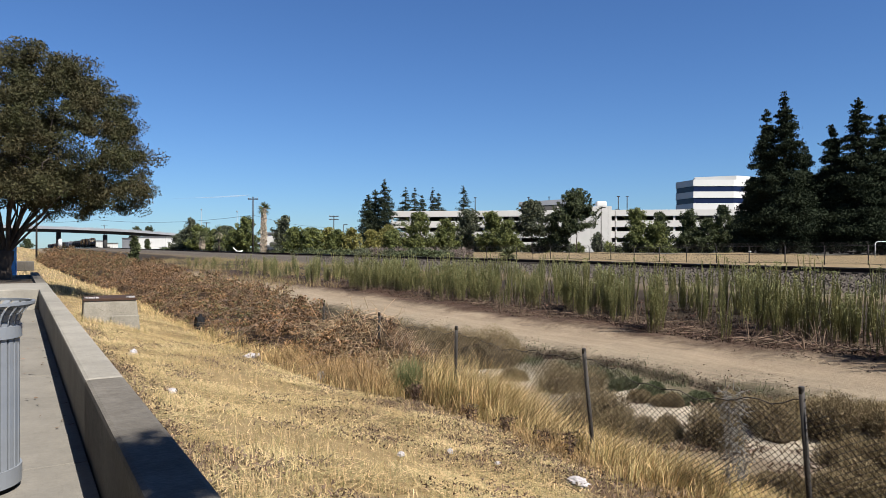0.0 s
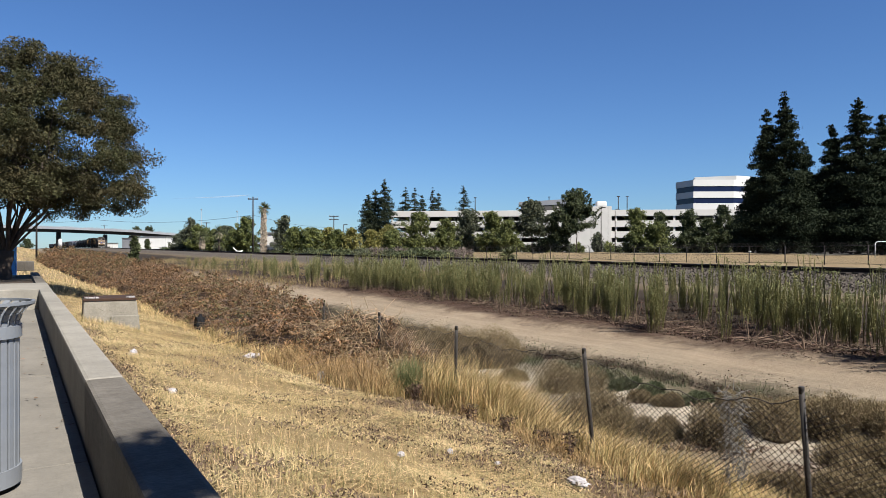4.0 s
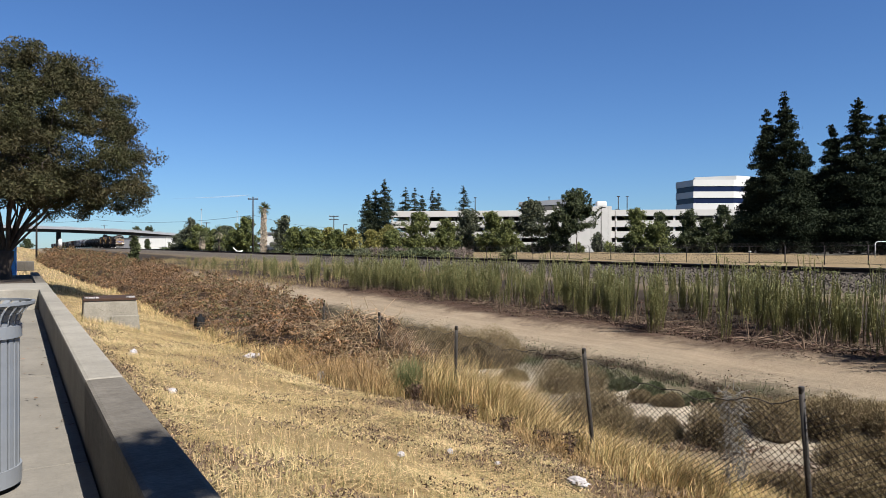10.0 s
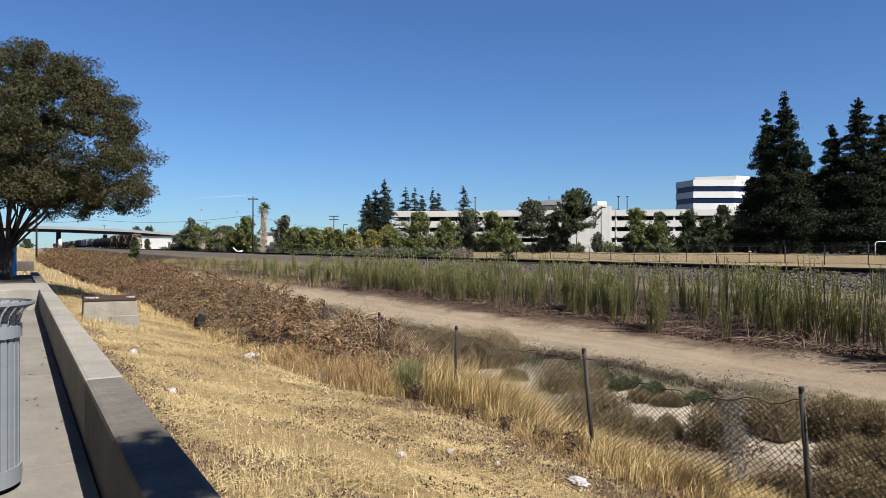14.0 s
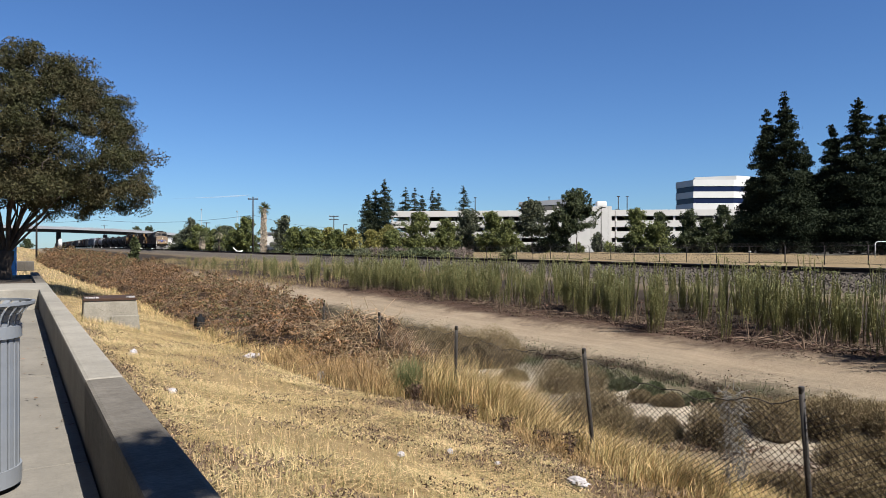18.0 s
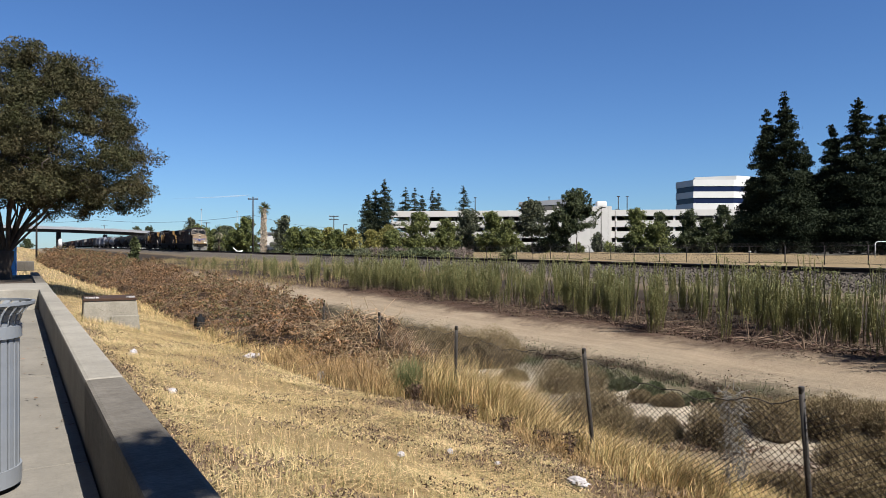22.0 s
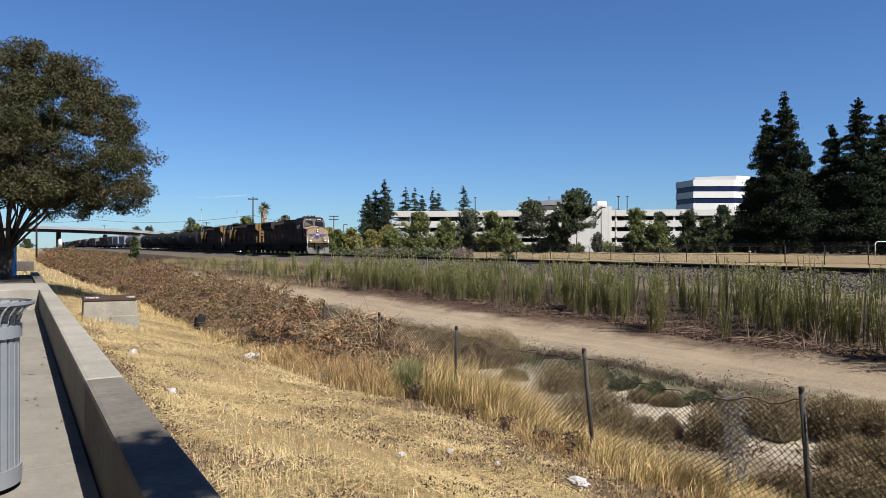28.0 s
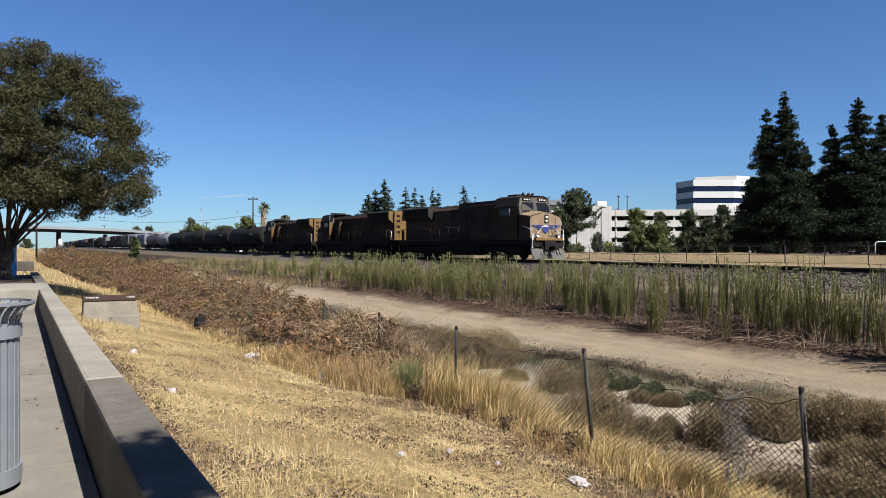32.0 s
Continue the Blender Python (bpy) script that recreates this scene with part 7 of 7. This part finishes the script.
    part("plough", Shape().add([(-1.53, 0.62, 0.86), (0, 0.40, 0.80), (1.53, 0.62, 0.86), (-1.40, 0.40, 0.10), (0, 0.02, 0.08), (1.40, 0.40, 0.10),
                                    (-1.53, 0.70, 0.86), (0, 0.50, 0.80), (1.53, 0.70, 0.86), (-1.40, 0.50, 0.10), (0, 0.12, 0.08), (1.40, 0.50, 0.10)],
                                   [(0, 3, 4, 1), (1, 4, 5, 2), (6, 7, 10, 9), (7, 8, 11, 10), (0, 1, 7, 6), (1, 2, 8, 7), (3, 9, 10, 4), (4, 10, 11, 5), (0, 6, 9, 3), (2, 5, 11, 8)]), M_PLOUGH, loco, "grey snow plough")
    part("drawbar_pocket", Shape().soft_box(-0.55, 0.5, 0.20, 0.55, 0.72, 1.38, 0.04), M_FRAME, loco)
    part("coupler", Shape().soft_box(-0.15, 0.15, -0.35, 0.6, 0.78, 1.02, 0.04).soft_box(-0.22, 0.18, -0.50, -0.25, 0.74, 1.06, 0.05), M_FRAME, loco)
    part("rear_coupler", Shape().soft_box(-0.15, 0.15, L - 0.5, L + 0.35, 0.78, 1.02, 0.04), M_FRAME, loco)
    for x in (-0.75, -0.5, 0.45, 0.7):
        part("brake_hose", Shape().tube([(x, 0.48, 1.2), (x, 0.22, 0.95), (x + 0.05, 0.16, 0.5), (x + 0.16, 0.12, 0.38)], 0.04, 6), M_BLACK, loco)
    for s in (-1, 1):
        handrail(loco, [(s * 1.30, 0.40, 1.6), (s * 1.30, 0.40, 2.55), (s * 0.95, 0.42, 2.60), (s * 0.55, 0.44, 2.15), (s * 0.55, 0.46, 1.6)], M_CABGREY)
        handrail(loco, [(s * 1.32, 0.42, 1.62), (s * 0.50, 0.56, 2.42), (s * 0.50, 0.74, 2.42)], M_WHITE, 0.024)
        part("corner_post", Shape().box(s * 1.42 - 0.05, s * 1.42 + 0.05, 0.50, 0.60, 0.9, 1.9), M_WHITE, loco)
        handrail(loco, [(s * 1.46, 0.62, 0.6), (s * 1.46, 0.55, 2.2), (s * 1.46, 1.9, 2.55)], M_WHITE)
        for k in range(4):
            part("step", Shape().box(s * 1.44 - 0.14, s * 1.44 + 0.14, 0.62, 0.95, 0.45 + k * 0.28, 0.48 + k * 0.28), M_FRAME, loco)
            part("rear_step", Shape().box(s * 1.44 - 0.14, s * 1.44 + 0.14, L - 0.9, L - 0.5, 0.45 + k * 0.28, 0.48 + k * 0.28), M_FRAME, loco)
        handrail(loco, [(s * 1.48, 8.8, 2.6), (s * 1.48, L - 0.8, 2.6)])
        for y in np.arange(8.8, L - 0.6, 1.6):
            part("stanchion", Shape().tube([(s * 1.48, y, 1.6), (s * 1.48, y, 2.6)], 0.018, 4), M_SHADEDSIDE, loco)
        handrail(loco, [(s * 1.48, L - 0.5, 0.6), (s * 1.48, L - 0.5, 2.5), (s * 1.48, L - 1.4, 2.6)], M_WHITE)
    return loco


def wagon_base(name, label, category, length, deck=1.05):
    car = thing(name, label, category, group="goods wagons")
    part("underframe", Shape().soft_box(-0.35, 0.35, 0.35, length - 0.35, 0.78, deck, 0.03), M_FRAME, car)
    for y in (2.1, length - 2.1):
        bogie(car, y, 2, 0.46, WHEEL_SMALL, 0.9)
    for y0, y1 in ((-0.1, 0.5), (length - 0.5, length + 0.1)):
        part("coupler", Shape().soft_box(-0.14, 0.14, y0, y1, 0.78, 1.0, 0.03), M_FRAME, car)
    return car


def tank_wagon(mat, label, length=18.9, r=1.60):
    car = wagon_base("tank_wagon", label, "railway wagon", length)
    zc = 0.92 + r
    y0, y1 = 0.22, length - 0.22
    pts = [(0, y0, zc), (0, y0 + 0.15, zc), (0, y0 + 0.45, zc), (0, y1 - 0.45, zc), (0, y1 - 0.15, zc), (0, y1, zc)]
    barrel = part("barrel", Shape().tube(pts, [r * 0.62, r * 0.88, r, r, r * 0.88, r * 0.62], 28), mat, car)
    for y in (length * 0.3, length * 0.5, length * 0.7):
        part("band", Shape().tube([(0, y - 0.06, zc), (0, y + 0.06, zc)], r + 0.012, 28), mat, barrel)
    dome = part("manway", Shape().tube([(0, length / 2, zc + r - 0.1), (0, length / 2, zc + r + 0.32)], 0.5, 14), mat, car)
    part("dome_platform", Shape().soft_box(-0.9, 0.9, length / 2 - 1.3, length / 2 + 1.3, zc + r + 0.02, zc + r + 0.07, 0.01), M_FRAME, dome)
    for y in (length / 2 - 1.3, length / 2 + 1.3):
        part("platform_rail", Shape().tube([(-0.9, y, zc + r + 0.05), (-0.9, y, zc + r + 0.6), (0.9, y, zc + r + 0.6), (0.9, y, zc + r + 0.05)], 0.022, 5), M_FRAME, dome)
    for s in (-1, 1):
        part("ladder", Shape().tube([(s * 1.5, length / 2 - 0.25, 1.0), (s * 1.56, length / 2 - 0.25, zc), (s * 1.1, length / 2 - 0.25, zc + r)], 0.02, 5)
             .tube([(s * 1.5, length / 2 + 0.25, 1.0), (s * 1.56, length / 2 + 0.25, zc), (s * 1.1, length / 2 + 0.25, zc + r)], 0.02, 5), M_FRAME, car)
        handrail(car, [(s * 1.42, 0.5, 1.9), (s * 1.56, 1.6, 1.9), (s * 1.58, length - 1.6, 1.9), (s * 1.42, length - 0.5, 1.9)])
    for y in (1.0, length - 2.2):
        part("saddle", Shape().box(-1.3, 1.3, y, y + 1.2, 0.75, 1.5), M_FRAME, car)
    # dark box added below the barrel, where the underside should look shaded
    part("side_gear", Shape().soft_box(-1.2, 1.2, 4.2, length - 4.2, 0.55, 0.98, 0.05), M_FRAME, car, "dark block added under the barrel to deepen the shade")
    for k in range(2):
        part("mark_bar", Shape().box(-r * 0.97 - 0.02, -r * 0.97, length * 0.22 + k * 1.0, length * 0.22 + k * 1.0 + 0.7, zc + 0.25, zc + 0.5), M_TANKGREY, barrel)
    return car


def hopper_wagon(mat, label, length=18.3, top=4.6):
    car = wagon_base("hopper_wagon", label, "railway wagon", length)
    part("body", Shape().prism([(-1.52, 1.5), (1.52, 1.5), (1.52, top - 0.45), (1.15, top), (-1.15, top), (-1.52, top - 0.45)], 1.3, length - 1.3), mat, car)
    for k in range(3):
        y = 2.6 + k * (length - 5.2) / 3
        w = (length - 5.2) / 3
        part("chute", Shape().add([(-1.3, y, 1.5), (1.3, y, 1.5), (1.3, y + w, 1.5), (-1.3, y + w, 1.5), (-0.5, y + w * 0.4, 0.5), (0.5, y + w * 0.4, 0.5), (0.5, y + w * 0.6, 0.5), (-0.5, y + w * 0.6, 0.5)],
                                  [(0, 1, 5, 4), (1, 2, 6, 5), (2, 3, 7, 6), (3, 0, 4, 7), (4, 5, 6, 7)]), mat, car)
    for y in np.arange(1.5, length - 1.4, 1.15):
        part("side_rib", Shape().box(-1.58, -1.52, y - 0.05, y + 0.05, 1.5, top - 0.5), mat, car)
    part("running_board", Shape().soft_box(-0.6, 0.6, 1.0, length - 1.0, top, top + 0.1, 0.01), M_GREYMETAL, car)
    for y in (0.7, length - 0.8):
        part("end_platform", Shape().box(-1.45, 1.45, y - 0.4, y + 0.5, 1.05, 1.15), mat, car)
        part("end_ladder", Shape().tube([(-1.4, y, 1.1), (-1.4, y, top - 0.3)], 0.025, 5), M_FRAME, car)
    return car


def box_wagon(mat, label, length=17.5, top=4.7, open_top=False):
    car = wagon_base("box_wagon", label, "railway wagon", length)
    if open_top:
        body = part("body", Shape().box(-1.5, -1.42, 0.3, length - 0.3, 1.0, top).box(1.42, 1.5, 0.3, length - 0.3, 1.0, top).box(-1.42, 1.42, 0.3, 0.4, 1.0, top)
                    .box(-1.42, 1.42, length - 0.4, length - 0.3, 1.0, top).box(-1.42, 1.42, 0.4, length - 0.4, 1.0, 1.2), mat, car)
    else:
        body = part("body", Shape().prism([(-1.5, 1.0), (1.5, 1.0), (1.5, top - 0.2), (0.9, top), (-0.9, top), (-1.5, top - 0.2)], 0.3, length - 0.3), mat, car)
        part("door", Shape().soft_box(-1.56, -1.50, length / 2 - 1.5, length / 2 + 1.5, 1.1, top - 0.4, 0.01), mat, body)
    for y in np.arange(0.6, length - 0.4, 1.3):
        part("side_rib", Shape().box(-1.57, -1.5, y - 0.06, y + 0.06, 1.05, top - 0.3), mat, body)
    return car


NOSE_END, SPEED = 39.8, 11.54
TRAIN = []
pitch = 22.35


def build_train():
    at = 0.0
    lead = locomotive("lead diesel locomotive, sooty sides darkened for shade, sun-bleached yellow nose, lit headlights", M_SHADEDSIDE, 1, True)
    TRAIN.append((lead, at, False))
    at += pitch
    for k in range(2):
        unit_ = locomotive("trailing diesel locomotive, grimy yellow darkened for shade, coupled cab to the rear", M_SHADEDSIDE_DULL, 2 + k, False)
        TRAIN.append((unit_, at + 21.6, True))
        at += pitch
    base = {"tank": tank_wagon(M_TANK, "long black tank wagon with top platform"), "grey": tank_wagon(M_TANKGREY, "grey-white tank wagon with top platform", 16.5),
            "brown": tank_wagon(M_TANKBROWN, "dark brown tank wagon with top platform", 17.5), "hop": hopper_wagon(M_HOPPER, "pale blue covered hopper wagon with white top"),
            "box": box_wagon(M_BOXBROWN, "rust-brown ribbed box wagon"), "dull": box_wagon(M_BOXGREY, "dull grey ribbed box wagon"), "gon": box_wagon(M_BOXBROWN, "brown open gondola wagon", 16.0, 2.9, True)}
    sizes = {"tank": 18.9, "grey": 16.5, "brown": 17.5, "hop": 18.3, "box": 17.5, "dull": 17.5, "gon": 16.0}
    used = set()
    order = ["tank", "tank", "tank", "tank", "grey", "brown", "hop", "hop", "dull", "box", "box", "gon", "dull", "box", "tank", "dull", "box", "gon", "box", "dull", "box", "gon", "tank", "tank", "dull", "box", "hop", "box", "dull", "box"]
    for k in order:
        car = base[k] if k not in used else copy_thing(base[k], Matrix.Identity(4))
        used.add(k)
        TRAIN.append((car, at, False))
        at += sizes[k] + 0.75


build_train()


# ---- what moves ----
def motions():
    for car, offset, reverse in TRAIN:
        rows = []
        for t in range(33):
            y = NOSE_END + SPEED * (32 - t) + offset
            far = y - 20 if reverse else y + 20
            tilt = math.degrees(math.atan((grade(far) - grade(y)) / 20))
            rows.append((t, pose(TRACK_X, y, RAIL_TOP + float(grade(y)), tilt, 0, 180 if reverse else 0)))
        walk(car, rows)
    # the wind moves the top and the outer boughs of the street tree, in hundredths of a metre
    top = [(0, 2), (1, 12), (2, -9), (3, -2), (6, -9), (8, -4), (10, -2), (12, -4), (14, 6), (16, 0), (18, -8), (20, -2), (22, -2), (23, -1), (24, 8), (25, 13), (28, 2), (29, 11), (30, -2), (31, -8), (32, 13)]
    outer = [(0, 6), (1, 2), (2, 0), (3, -11), (6, -6), (8, -4), (10, 0), (12, -4), (14, 2), (17, 6), (19, 6), (21, -6), (22, 2), (25, 2), (28, 0), (30, 2), (32, 6)]
    for bough, rows in zip(SWAYING, (top, outer)):
        walk(bough, [(t, pose(0.01 * d * COS, -0.01 * d * SIN, -0.003 * abs(d))) for t, d in rows])
    # the wheels roll
    step = radians(85) * 0.46 / SPEED
    count = int(32 / step) + 1
    for car, offset, reverse in TRAIN:
        way = -1 if reverse else 1
        for w in car.children_recursive:
            if w.name.startswith("wheelset"):
                y, r = w.location.y, w.location.z
                walk(w, [(32 * i / count, pose(0, y, r, way * (math.degrees(SPEED * 32 * i / count / r) % 360))) for i in range(count + 1)])


motions()
